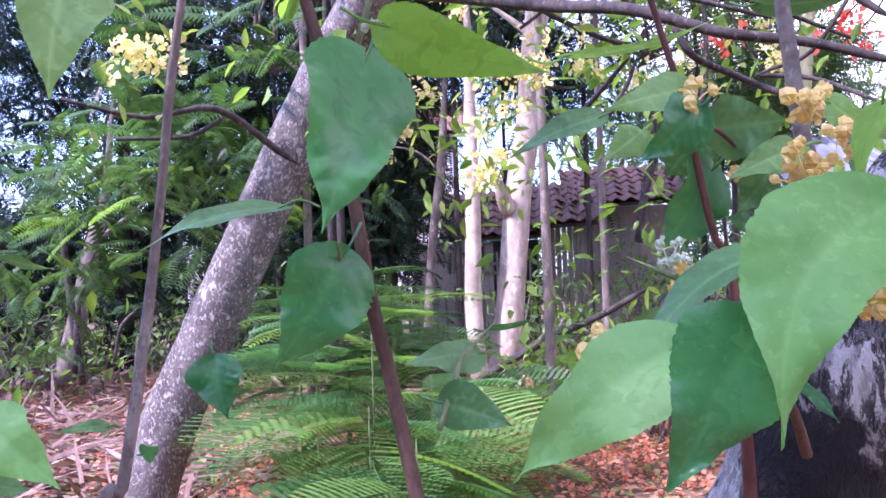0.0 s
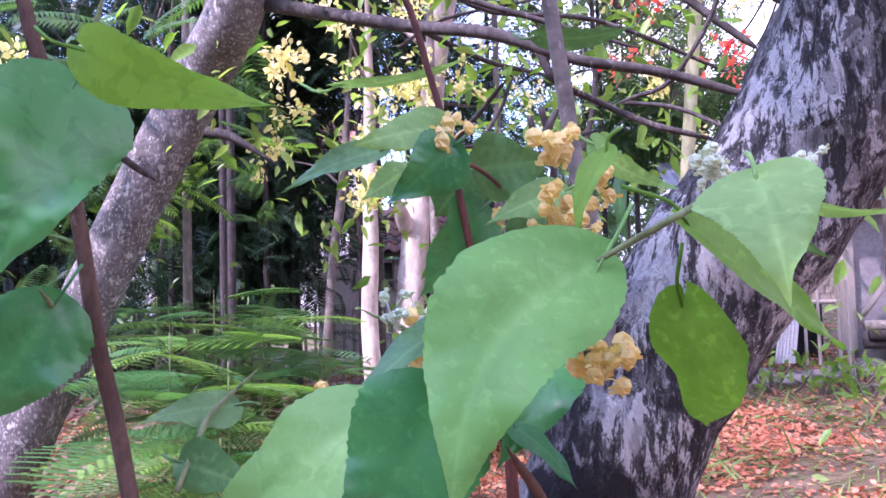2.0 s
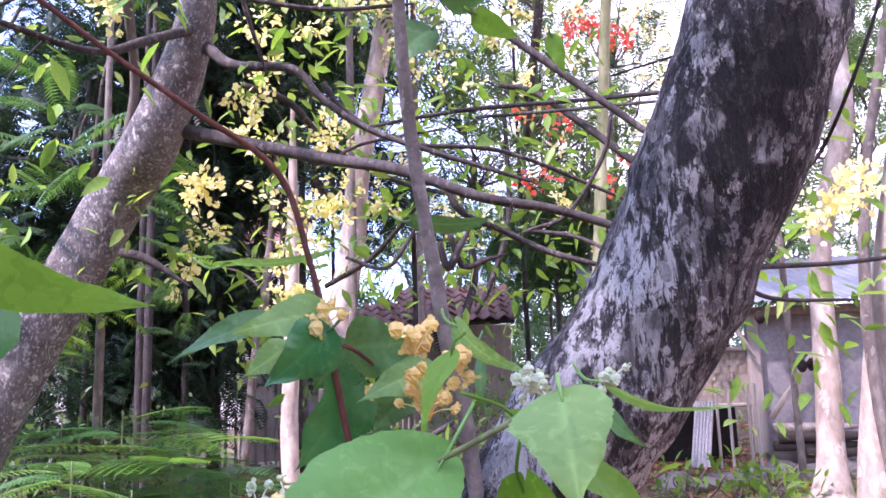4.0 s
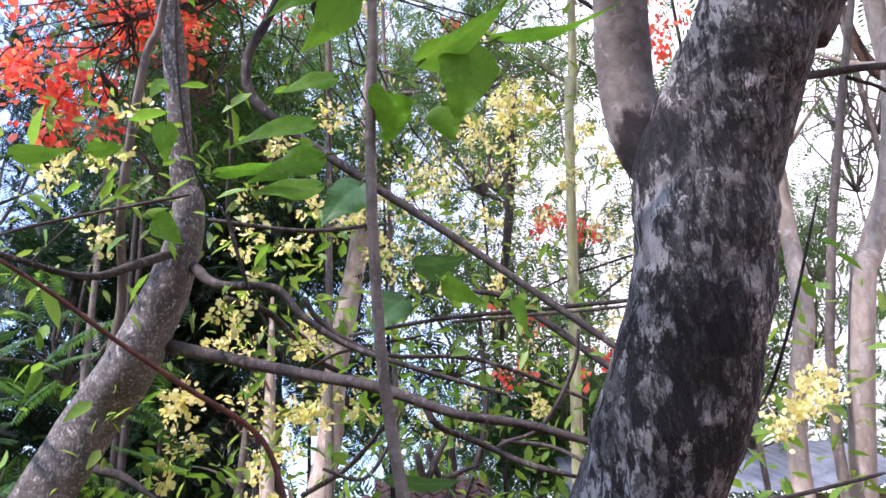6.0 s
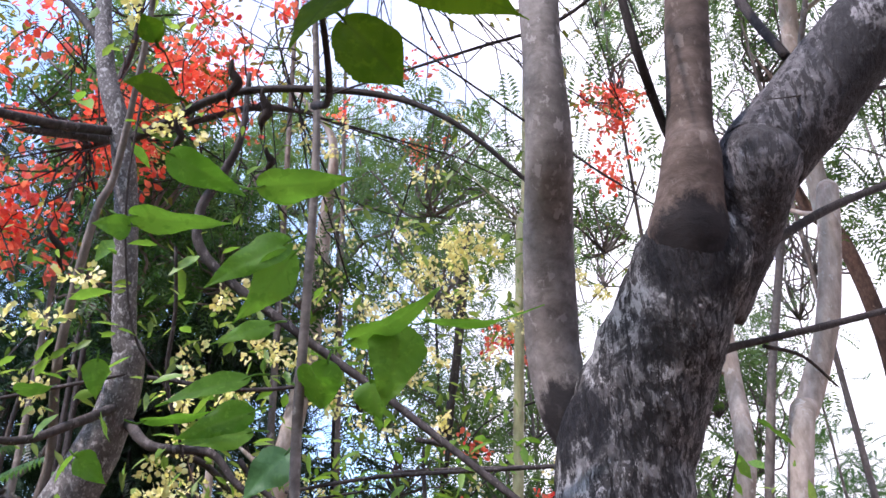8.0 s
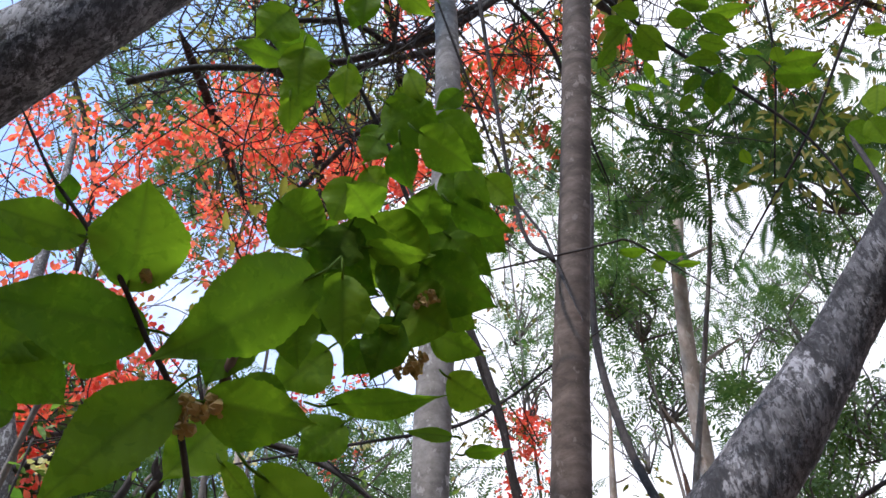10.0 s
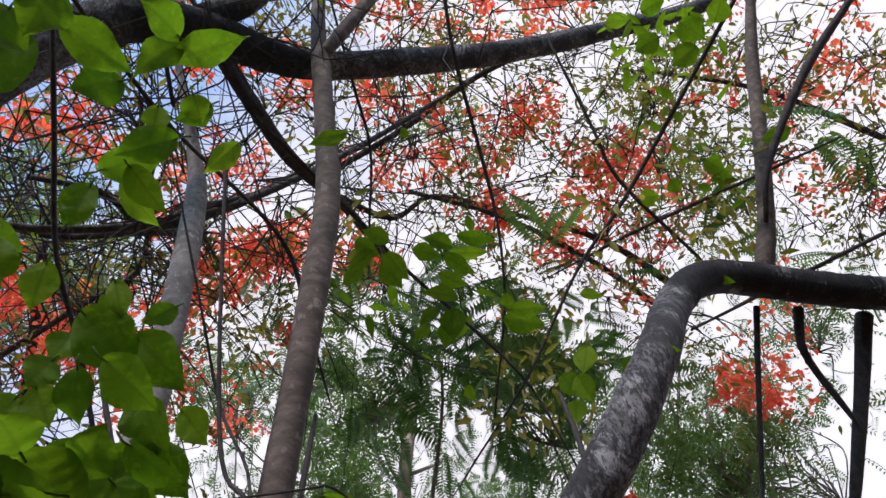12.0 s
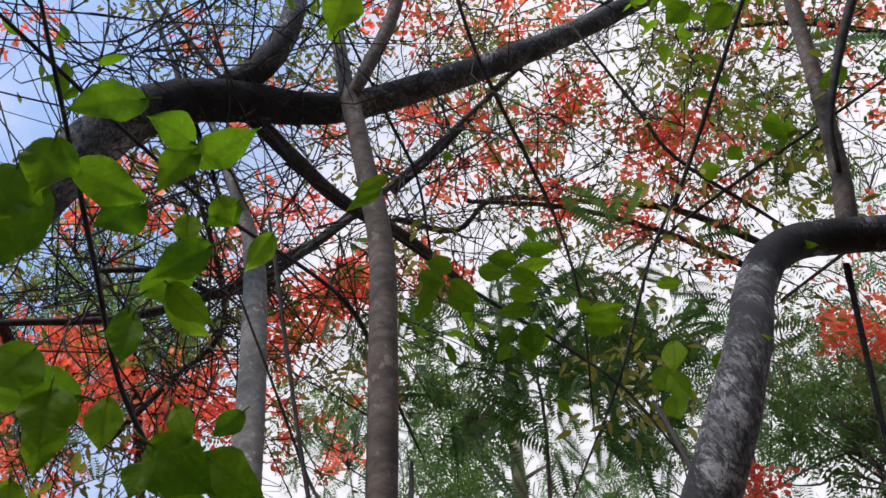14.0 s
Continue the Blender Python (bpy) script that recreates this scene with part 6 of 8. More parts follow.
    ((0.582, -0.054, 4.006), (0.623, -0.023, 3.966), 0.062, (-0.445, -0.429, -0.786), 0.08), ((0.481, 0.096, 3.717), (0.476, 0.147, 3.637), 0.066, (-0.377, -0.791, -0.481), 0.08),
    ((0.598, 0.205, 3.631), (0.636, 0.224, 3.560), 0.050, (-0.544, -0.698, -0.466), 0.08), ((0.680, 0.259, 3.574), (0.776, 0.250, 3.487), 0.098, (-0.602, -0.506, -0.617), 0.08),
    ((0.997, -0.055, 4.353), (0.916, 0.005, 4.300), 0.039, (-0.188, -0.780, -0.597), 0.08), ((0.722, -0.511, 4.308), (0.713, -0.411, 4.245), 0.096, (-0.315, -0.527, -0.789), 0.08),
    ((0.461, 0.304, 3.152), (0.583, 0.289, 3.073), 0.132, (-0.484, -0.613, -0.624), 0.08), ((0.560, 0.286, 3.227), (0.681, 0.271, 3.138), 0.128, (-0.556, -0.488, -0.673), 0.08), ((0.403, 0.262, 3.198), (0.491, 0.266, 3.131), 0.106, (-0.449, -0.643, -0.620), 0.08), ((0.653, 0.270, 3.148), (0.765, 0.248, 3.066), 0.115, (-0.577, -0.475, -0.664), 0.08), ((0.539, 0.297, 3.074), (0.494, 0.311, 2.986), 0.119, (-0.029, -0.990, -0.142), 0.08), ((0.714, 0.254, 3.283), (0.663, 0.306, 3.195), 0.105, (-0.231, -0.890, -0.392), 0.08), ((0.630, 0.318, 3.104), (0.706, 0.298, 3.035), 0.124, (-0.615, -0.593, -0.520), 0.08),
    ((0.092, 0.423, 2.922), (0.185, 0.433, 2.868), 0.096, (-0.256, -0.781, -0.570), 0.08), ((0.385, 0.444, 2.881), (0.329, 0.448, 2.790), 0.093, (0.111, -0.988, -0.106), 0.08), ((0.526, 0.395, 3.028), (0.458, 0.423, 2.949), 0.099, (-0.086, -0.962, -0.260), 0.08), ((0.410, 0.398, 2.938), (0.495, 0.382, 2.863), 0.085, (-0.548, -0.683, -0.482), 0.08), ((0.118, 0.401, 2.988), (0.077, 0.413, 2.898), 0.098, (0.151, -0.968, -0.200), 0.08), ((0.582, 0.483, 2.958), (0.516, 0.491, 2.881), 0.083, (-0.020, -0.996, -0.090), 0.08),
    ((0.236, -0.122, 3.725), (0.223, -0.057, 3.632), 0.112, (-0.069, -0.827, -0.558), 0.08), ((0.341, 0.177, 3.668), (0.297, 0.207, 3.578), 0.098, (0.057, -0.940, -0.336), 0.08),
    ((0.577, 0.265, 3.587), (0.695, 0.267, 3.493), 0.120, (-0.503, -0.577, -0.643), 0.08), ((0.386, 0.225, 3.633), (0.392, 0.271, 3.526), 0.098, (-0.185, -0.896, -0.403), 0.08),
]
for i, (base, tip, width, normal, droop) in enumerate(TOP):
    big_leaf("leaf", base, tip, width, normal, M["leaf_backlit"], top_shrub, ovate=True, wave=0.14, fold=0.14, droop=droop * 1.5, seed=300 + i)
for i, (at, r, n) in enumerate([((0.339, 0.312, 2.810), 0.02, 10), ((0.362, 0.311, 2.810), 0.018, 9), ((0.651, 0.354, 3.005), 0.025, 12), ((0.663, 0.291, 3.091), 0.018, 6), ((0.246, 0.207, 2.922), 0.012, 4), ((0.698, 0.358, 3.179), 0.03, 9)]):
    bloom(top_shrub, at, r, n, 400 + i, "pod_brown", 0.009, "fruit")

# ---- the flame tree: red flower sprays, feathery leaves and bare twigs ----
def spray(parent, at, r, n, seed, mat="petal_red", size=0.05, name="flower_spray"):
    rng = np.random.default_rng(seed)
    sub = np.array(at) + rng.normal(size=(7, 3)) * r * 0.55
    p = sub[rng.integers(0, 7, n)] + rng.normal(size=(n, 3)) * r * 0.24
    ax = p - np.array(at) + rng.normal(size=(n, 3)) * r * 0.6
    ob = put(name, scatter_mesh(name, PETAL, p, ax, rng.normal(size=(n, 3)), size * rng.uniform(0.6, 1.3, n), M[mat]), parent)
    ob["kind"] = "stuff"
    return ob


def leaf_clump(parent, at, r, n, seed, mat, size, template, name="leaf_clump", flat=1.0):
    rng = np.random.default_rng(seed)
    p = np.array(at) + rng.normal(size=(n, 3)) * np.array([r, r, r * flat]) * 0.6
    ax = (p - np.array(at)) / r * 0.6 + rand_dir(rng, n)
    ax[:, 2] = ax[:, 2] * (0.4 if flat < 0.8 else 1.0) - (0.1 if flat < 0.8 else 0.25)
    no = rng.normal(size=(n, 3)) * (0.25 if flat < 0.8 else 0.45) + (0, 0, 1)
    ob = put(name, scatter_mesh(name, template, p, ax, no, size * rng.uniform(0.55, 1.25, n), M[mat]), parent)
    ob["kind"] = "stuff"
    return ob


flame_tree = thing("flame_tree", "flame tree in bloom with scarlet flowers on bare twigs", "tree", (0.6, 6.5, 0.0))
FLAME = [(-1.331, 4.564, 4.926), (-1.102, 4.763, 4.722), (-0.909, 4.691, 5.285), (-0.273, 4.728, 5.885), (0.047, 4.749, 6.048), (-1.502, 4.436, 5.545), (-1.140, 4.760, 4.501), (-1.393, 4.658, 4.744),
         (4.002, 6.254, 6.759), (4.057, 6.205, 7.629), (3.136, 8.041, 5.427), (3.539, 7.989, 5.207), (2.099, 7.210, 7.352), (-0.559, 4.711, 5.530),
         (-0.947, 3.947, 5.888), (-0.478, 4.503, 5.625), (-0.707, 4.498, 5.196), (-0.057, 4.338, 6.240), (-1.103, 3.656, 7.539), (0.564, 3.976, 8.231), (1.843, 3.978, 8.551), (1.232, 4.194, 8.509), (4.102, 6.619, 7.087), (4.031, 6.385, 7.460),
         (0.111, 2.463, 8.515), (0.560, 2.386, 8.776), (0.042, 3.539, 7.856), (0.337, 3.518, 8.127), (-0.324, 3.575, 7.541), (1.255, 3.625, 7.982), (1.798, 3.578, 8.033), (0.112, 4.097, 7.399), (0.410, 4.403, 6.816), (2.273, 2.729, 8.787), (2.529, 2.617, 8.996), (3.175, 1.705, 9.805), (3.523, 2.433, 9.163), (3.658, 1.318, 9.720), (4.302, 1.359, 9.508), (5.021, 0.529, 9.619), (5.322, 0.113, 9.717), (5.082, 1.187, 9.446), (2.203, 3.102, 8.603), (-0.350, 3.784, 7.365), (1.572, 2.781, 8.697), (1.992, 1.477, 9.785), (6.390, 2.614, 7.289),
         (0.530, 2.259, 8.677), (1.258, 2.338, 8.581), (2.071, 2.791, 8.400), (1.193, 3.571, 7.814), (2.403, 2.370, 8.760), (2.635, 1.030, 9.608), (4.219, 1.215, 9.334), (5.148, 0.167, 9.456), (4.994, 0.627, 9.364), (3.090, -0.277, 10.290), (3.502, -0.426, 10.144), (5.975, -1.889, 9.309), (6.358, -1.887, 8.984), (6.912, -1.123, 8.537), (6.795, 1.118, 7.783), (6.956, 0.878, 7.666), (4.945, 1.084, 9.170), (1.925, 3.114, 8.241), (0.753, 3.373, 7.760), (2.127, 0.351, 10.082), (3.409, 1.167, 9.510), (6.689, -0.892, 8.774), (4.047, 0.295, 9.841), (1.544, 3.403, 8.006)]
for i, at in enumerate(FLAME):
    d = math.dist(at, (0.4, -0.2, 1.8))
    strong = at[0] < 1.2
    spray(flame_tree, at, 0.24 if strong else 0.2, 130 if strong else 110, 500 + i, size=0.058)
    rng = np.random.default_rng(700 + i)
    leaf_clump(flame_tree, np.array(at) + rng.normal(size=3) * 0.35, 0.45, 16, 800 + i, "leaf_olive", 0.085, LEAF_SMALL, "seed_clump")
SPRAYS = [(2.35, 0.29, 9.89), (2.70, 1.02, 9.87), (3.33, -0.05, 10.68), (3.42, -0.02, 10.31), (3.47, -0.39, 9.58), (4.11, 0.27, 9.75), (4.12, 0.49, 9.78), (4.57, 0.19, 9.05), (5.08, 0.68, 9.62), (4.81, 0.02, 8.85), (4.96, 0.31, 9.18), (4.36, 1.27, 9.53), (4.02, 0.87, 9.68), (3.78, 1.27, 9.94), (3.40, 1.73, 10.20), (2.98, 2.00, 10.59), (1.69, 2.40, 9.72), (2.03, 2.50, 10.18), (2.23, 2.51, 10.20), (1.55, 2.66, 9.64), (2.38, 2.70, 8.97), (2.85, 3.10, 10.21), (2.97, 2.43, 9.39), (3.53, 2.35, 9.22), (2.59, 3.69, 9.82), (2.28, 3.75, 9.35), (1.33, 4.30, 8.96), (1.62, 4.59, 9.23), (1.23, 4.09, 8.35), (2.16, 4.28, 9.23), (0.61, 4.87, 8.36), (0.18, 4.55, 8.11), (0.46, 4.22, 9.42), (-0.01, 4.58, 9.61), (0.69, 4.09, 8.72), (5.29, -1.05, 9.44), (5.41, -1.38, 8.75), (5.99, -1.54, 9.07), (5.75, -0.04, 9.22), (5.45, 0.43, 8.49), (5.17, 1.21, 9.58), (5.06, 2.00, 9.09), (6.85, 1.11, 7.85), (7.13, 0.97, 7.86), (6.30, 2.48, 7.24), (0.09, 3.21, 10.12), (0.43, 2.83, 10.49), (0.67, 2.69, 9.35), (2.87, 1.24, 10.58), (2.12, 1.54, 10.02), (4.06, 0.30, 9.71), (3.59, 0.57, 9.38), (0.46, 4.32, 9.38), (1.32, 4.11, 8.76), (1.38, 4.85, 9.22), (0.72, 4.19, 8.73), (0.41, 4.86, 8.73), (2.47, 2.97, 9.39), (2.80, 2.95, 9.64), (2.32, 3.26, 8.94), (4.78, 0.06, 8.84), (6.84, 1.11, 7.88), (7.03, 0.94, 7.72), (6.42, 2.58, 7.27), (7.21, 0.53, 7.98), (-1.31, 4.58, 8.03), (-1.41, 4.76, 9.05), (-0.96, 4.36, 8.24), (-0.69, 5.31, 8.95), (0.33, 4.41, 9.13), (-0.36, 4.68, 8.86), (-0.17, 4.80, 9.43), (0.56, 4.53, 9.32), (1.33, 4.62, 9.19), (1.65, 3.97, 8.33), (2.03, 4.07, 8.71), (-1.00, 5.03, 7.43), (0.18, 4.89, 7.95), (0.49, 4.89, 7.99), (-0.77, 6.80, 6.99), (-0.10, 5.67, 6.92), (2.33, 2.96, 9.18), (2.86, 2.73, 9.45), (3.84, 2.69, 9.64)]
for i, at in enumerate(SPRAYS):
    spray(flame_tree, at, 0.2, 85, 7000 + i, size=0.06)
# a low drooping bough of red flowers
for i, at in enumerate([(2.59, 5.64, 3.07), (2.66, 5.63, 2.96), (1.97, 5.87, 3.05), (2.1, 5.98, 3.58)]):
    limb("branch", [((3.4, 5.9, 4.2), 0.012), ((at[0] + 0.3, at[1] + 0.05, at[2] + 0.3), 0.008), (at, 0.004)], M["twig_dark"], flame_tree, sides=6)
    spray(flame_tree, at, 0.13, 46, 780 + i, "petal_red", 0.055)

# unseen leafy crown added behind the walker, on the overhanging tree, to shade the shrub
for i, (at, r) in enumerate([((-1.95, -0.45, 3.9), 0.65), ((-1.55, -0.1, 3.8), 0.6), ((-1.75, -0.65, 4.5), 0.65), ((-1.3, -0.45, 4.3), 0.5), ((-2.3, -0.1, 4.1), 0.5)]):
    limb("branch", [((-0.9, 0.98, 2.9), 0.04), ((at[0] * 0.6 - 0.4, at[1] * 0.5 + 0.3, 3.4), 0.025), (at, 0.008)], M["bark_branch"], over_tree, sides=7)
    leaf_clump(over_tree, at, r, 230, 640 + i, "leaf_mid", 0.2, LEAF_SMALL)

# twigs of the flame tree: from a few boughs out to the sprays
BOUGHS = [[((0.404, 4.296, 7.984), 0.0632), ((0.036, 3.584, 8.018), 0.0598), ((-0.270, 3.089, 8.081), 0.0485)], [((-0.358, 2.140, 6.094), 0.0332), ((-0.010, 2.058, 6.321), 0.0305), ((0.532, 1.978, 6.504), 0.0346), ((1.034, 1.772, 6.691), 0.0389), ((1.308, 1.628, 6.830), 0.0432), ((1.759, 1.329, 7.299), 0.0388), ((2.271, 0.929, 7.931), 0.0344), ((2.718, 0.516, 8.517), 0.0283)],
          [((0.385, 1.771, 6.627), 0.0242), ((0.627, 1.702, 6.657), 0.0277), ((0.788, 1.673, 6.659), 0.0277), ((1.060, 1.746, 6.701), 0.0318), ((1.285, 1.570, 6.863), 0.0360), ((1.599, 1.452, 7.181), 0.0305), ((1.945, 1.263, 7.711), 0.0208)],
          [((2.733, 1.984, 9.311), 0.0492), ((3.381, 1.900, 9.321), 0.0449), ((3.721, 1.573, 9.621), 0.0407), ((4.427, 1.303, 9.572), 0.0417), ((5.492, 0.921, 9.350), 0.0555), ((6.386, 0.844, 9.042), 0.0637)],
          [((2.566, 1.665, 9.115), 0.0467), ((2.974, 1.113, 9.474), 0.0486), ((3.433, 0.314, 9.891), 0.0454), ((4.061, -0.557, 10.123), 0.0357)], [((3.235, 1.480, 9.041), 0.0316), ((4.213, 1.225, 9.098), 0.0388), ((5.229, 1.080, 8.972), 0.0465), ((6.208, 1.040, 8.710), 0.0548)],
          [((4.329, -0.657, 9.080), 0.0324), ((5.345, -1.205, 8.864), 0.0398), ((6.464, -1.570, 8.378), 0.0536)], [((0.405, 2.797, 7.690), 0.0399), ((0.794, 2.810, 7.905), 0.0411), ((1.253, 2.665, 8.178), 0.0424), ((1.658, 2.557, 8.398), 0.0485)], [((0.800, 1.831, 8.635), 0.0283), ((1.412, 2.819, 8.178), 0.0382), ((1.148, 3.244, 7.815), 0.0377), ((0.828, 3.550, 7.355), 0.0366)],
          [((-0.801, 4.492, 5.172), 0.0416), ((-0.187, 4.608, 5.525), 0.0386), ((0.237, 4.699, 5.786), 0.0399), ((0.572, 4.848, 5.915), 0.0320)], [((-0.681, 4.338, 5.454), 0.0332), ((-0.580, 4.244, 6.112), 0.0349), ((-0.675, 3.889, 7.181), 0.0330), ((-1.037, 3.551, 7.889), 0.0299)], [((0.747, 3.383, 8.621), 0.0632), ((1.034, 3.979, 8.193), 0.0632), ((1.252, 4.490, 7.742), 0.0526)]]
for rows in BOUGHS:
    limb("bough", [(p, r * 0.65) for p, r in rows], M["bark_branch"], flame_tree, sides=8, per=5, lump=0.08)
# fine bare twigs and seed clumps through the whole crown
rng = np.random.default_rng(17)
allb = np.array([p for rows in BOUGHS for p, r in rows])
for k in range(90):
    c = np.array(FLAME[int(rng.integers(14, len(FLAME)))]) + rng.normal(size=3) * np.array([0.9, 0.9, 0.7])
    if k < 24:
        spray(flame_tree, c, 0.2, 60, 3000 + k, size=0.06)
    leaf_clump(flame_tree, c + rng.normal(size=3) * 0.2, 0.26, 30, 3100 + k, "leaf_olive", 0.1, LEAF_SMALL, "seed_clump")
for k in range(150):
    c = np.array(FLAME[int(rng.integers(27, len(FLAME)))]) + rng.normal(size=3) * np.array([0.8, 0.8, 0.6])
    leaf_clump(flame_tree, c, 0.16, 36, 6100 + k, "leaf_tiny", 0.07, LEAF_SMALL, "leaf_clump")
HIGH = [(-0.211, 1.274, 9.029), (0.096, 0.835, 9.165), (0.678, 0.935, 9.142), (1.014, 0.437, 9.629), (1.572, 0.470, 9.759), (1.937, -0.154, 9.971), (2.736, 0.148, 9.946), (3.016, -0.709, 10.116), (3.764, -0.606, 10.040), (4.432, -0.502, 9.708), (4.886, -0.324, 9.432), (4.652, -1.245, 9.568), (5.304, -1.095, 9.396), (5.318, -1.823, 9.556), (4.612, -1.792, 9.764), (6.176, -1.587, 9.188), (6.071, -2.301, 9.149), (3.599, -1.244, 10.094), (6.296, -0.846, 8.871), (5.872, -0.309, 8.961), (4.307, 0.466, 9.452), (3.730, 0.743, 9.691), (5.196, 0.665, 9.095), (2.718, 0.629, 9.668), (1.336, 1.087, 9.459)]
for k, at in enumerate(HIGH):
    for j in range(3):
        c = np.array(at) + rng.normal(size=3) * 0.35
        leaf_clump(flame_tree, c, 0.15, 40, 6400 + 3 * k + j, "leaf_tiny" if j else "leaf_olive", 0.075, LEAF_SMALL, "leaf_clump")
    if k % 2 == 0:
        spray(flame_tree, np.array(at) + rng.normal(size=3) * 0.2, 0.2, 70, 6600 + k, size=0.06)
for k, at in enumerate([(0.246, 3.217, 7.434), (1.138, 3.539, 7.506), (1.580, 3.408, 7.773), (2.217, 2.775, 8.714), (2.579, 2.594, 9.152), (-0.630, 3.543, 6.686), (-0.739, 3.838, 6.370), (-0.135, 4.187, 5.762), (-0.493, 4.430, 5.342), (3.224, 4.469, 9.021), (3.544, 2.570, 9.490), (1.348, 5.705, 6.991), (4.097, 6.278, 7.531), (0.492, 3.216, 7.556)]):
    spray(flame_tree, at, 0.26, 230, 6700 + k, size=0.047)
sets = []
for at in HIGH:
    for _ in range(2):
        a = np.array(at) + rng.normal(size=3) * 0.3
        sets.append(tangle(rng, a, [a + rng.normal(size=3) * np.array([0.6, 0.6, 0.4]) for _ in range(4)], 0.005, 0.001, 0.3, 4))
for k in range(170):
    a = allb[int(rng.integers(0, len(allb)))] + rng.normal(size=3) * 0.25
    ends = [a + rng.normal(size=3) * np.array([1.1, 1.1, 0.9]) for _ in range(3)]
    sets.append(tangle(rng, a, ends, 0.006, 0.0015, 0.3, 4))
for k in range(75):
    a = np.array((0.62, 0.25, 6.15)) + rng.normal(size=3) * np.array([0.8, 0.7, 0.25])
    sets.append(tangle(rng, a, [a + rng.normal(size=3) * 0.75 + (0, 0, 0.8) for _ in range(3)], 0.0045, 0.0012, 0.14, 4))
v, f = merge(*sets)
put("fine_twig", mesh_of("fine_twig", v, f, M["twig_dark"]), flame_tree)["kind"] = "stuff"
rng = np.random.default_rng(11)
allb = np.array([p for rows in BOUGHS for p, r in rows])
sets = []
for k, at in enumerate(FLAME):
    a = np.array(at)
    near = allb[np.argmin(((allb - a) ** 2).sum(1))]
    sets.append(tangle(rng, near, [a + rng.normal(size=3) * 0.25 for _ in range(3)], 0.009, 0.002, 0.28, 4))
v, f = merge(*sets)
put("twig", mesh_of("twig", v, f, M["twig_dark"]), flame_tree)["kind"] = "stuff"
for i, (a, b) in enumerate([((0.217, 1.593, 3.592), (0.216, 1.666, 3.478)), ((0.310, 1.791, 3.659), (0.316, 1.867, 3.536)), ((-0.032, 2.513, 4.029), (-0.024, 2.605, 3.914)), ((-0.485, 2.730, 3.600), (-0.420, 2.833, 3.453)), ((0.340, 2.743, 4.088), (0.358, 2.817, 3.990))]):
    a, b = np.array(a), np.array(b)
    m = (a + b) / 2 + (0.02, 0, 0)
    limb("seed_pod", [(a, 0.004), (a * 0.75 + b * 0.25, 0.012), (m, 0.017), (a * 0.25 + b * 0.75, 0.013), (b, 0.003)], M["pod"], flame_tree, "dark hanging seed pod", sides=8, per=4)

# small leaflets sprinkled among the bare twigs of the crown
rng = np.random.default_rng(88)
SPRINKLE = [(4.34, -1.44, 9.27), (4.98, -2.07, 8.13), (3.72, -0.99, 10.16), (5.06, -1.37, 7.51), (5.2, -0.87, 8.73), (3.25, 0.06, 9.77), (3.8, -0.67, 8.46), (0.45, 0.69, 9.21), (1.33, 0.4, 10.21), (5.15, -1.54, 8.64), (5.6, -0.77, 7.66), (5.28, -0.73, 9.22), (4.66, 0.44, 8.91), (5.02, 0.48, 7.36), (3.04, 1.59, 9.45), (4.54, -0.46, 9.23), (4.96, -0.6, 7.7), (5.59, -0.34, 7.71), (2.97, 1.05, 10.24), (0.27, 3.24, 8.07), (0.45, 2.53, 7.92)]
for i in range(126):
    c = np.array(SPRINKLE[i % 21]) + rng.normal(size=3) * 0.55
    leaf_clump(flame_tree, c, 0.22, 34, 7200 + i, ("leaf_olive", "leaf_tiny", "leaf_yellowgreen")[i % 3], 0.075, LEAF_SMALL)
    end = c + rng.normal(size=3) * 0.3
    v, f = tangle(rng, tuple(end), [c + rng.normal(size=3) * 0.2 for _ in range(4)], 0.006, 0.003, 0.3, 4)
    put("twig", mesh_of("twig", v, f, M["twig_dark"]), flame_tree)["kind"] = "stuff"

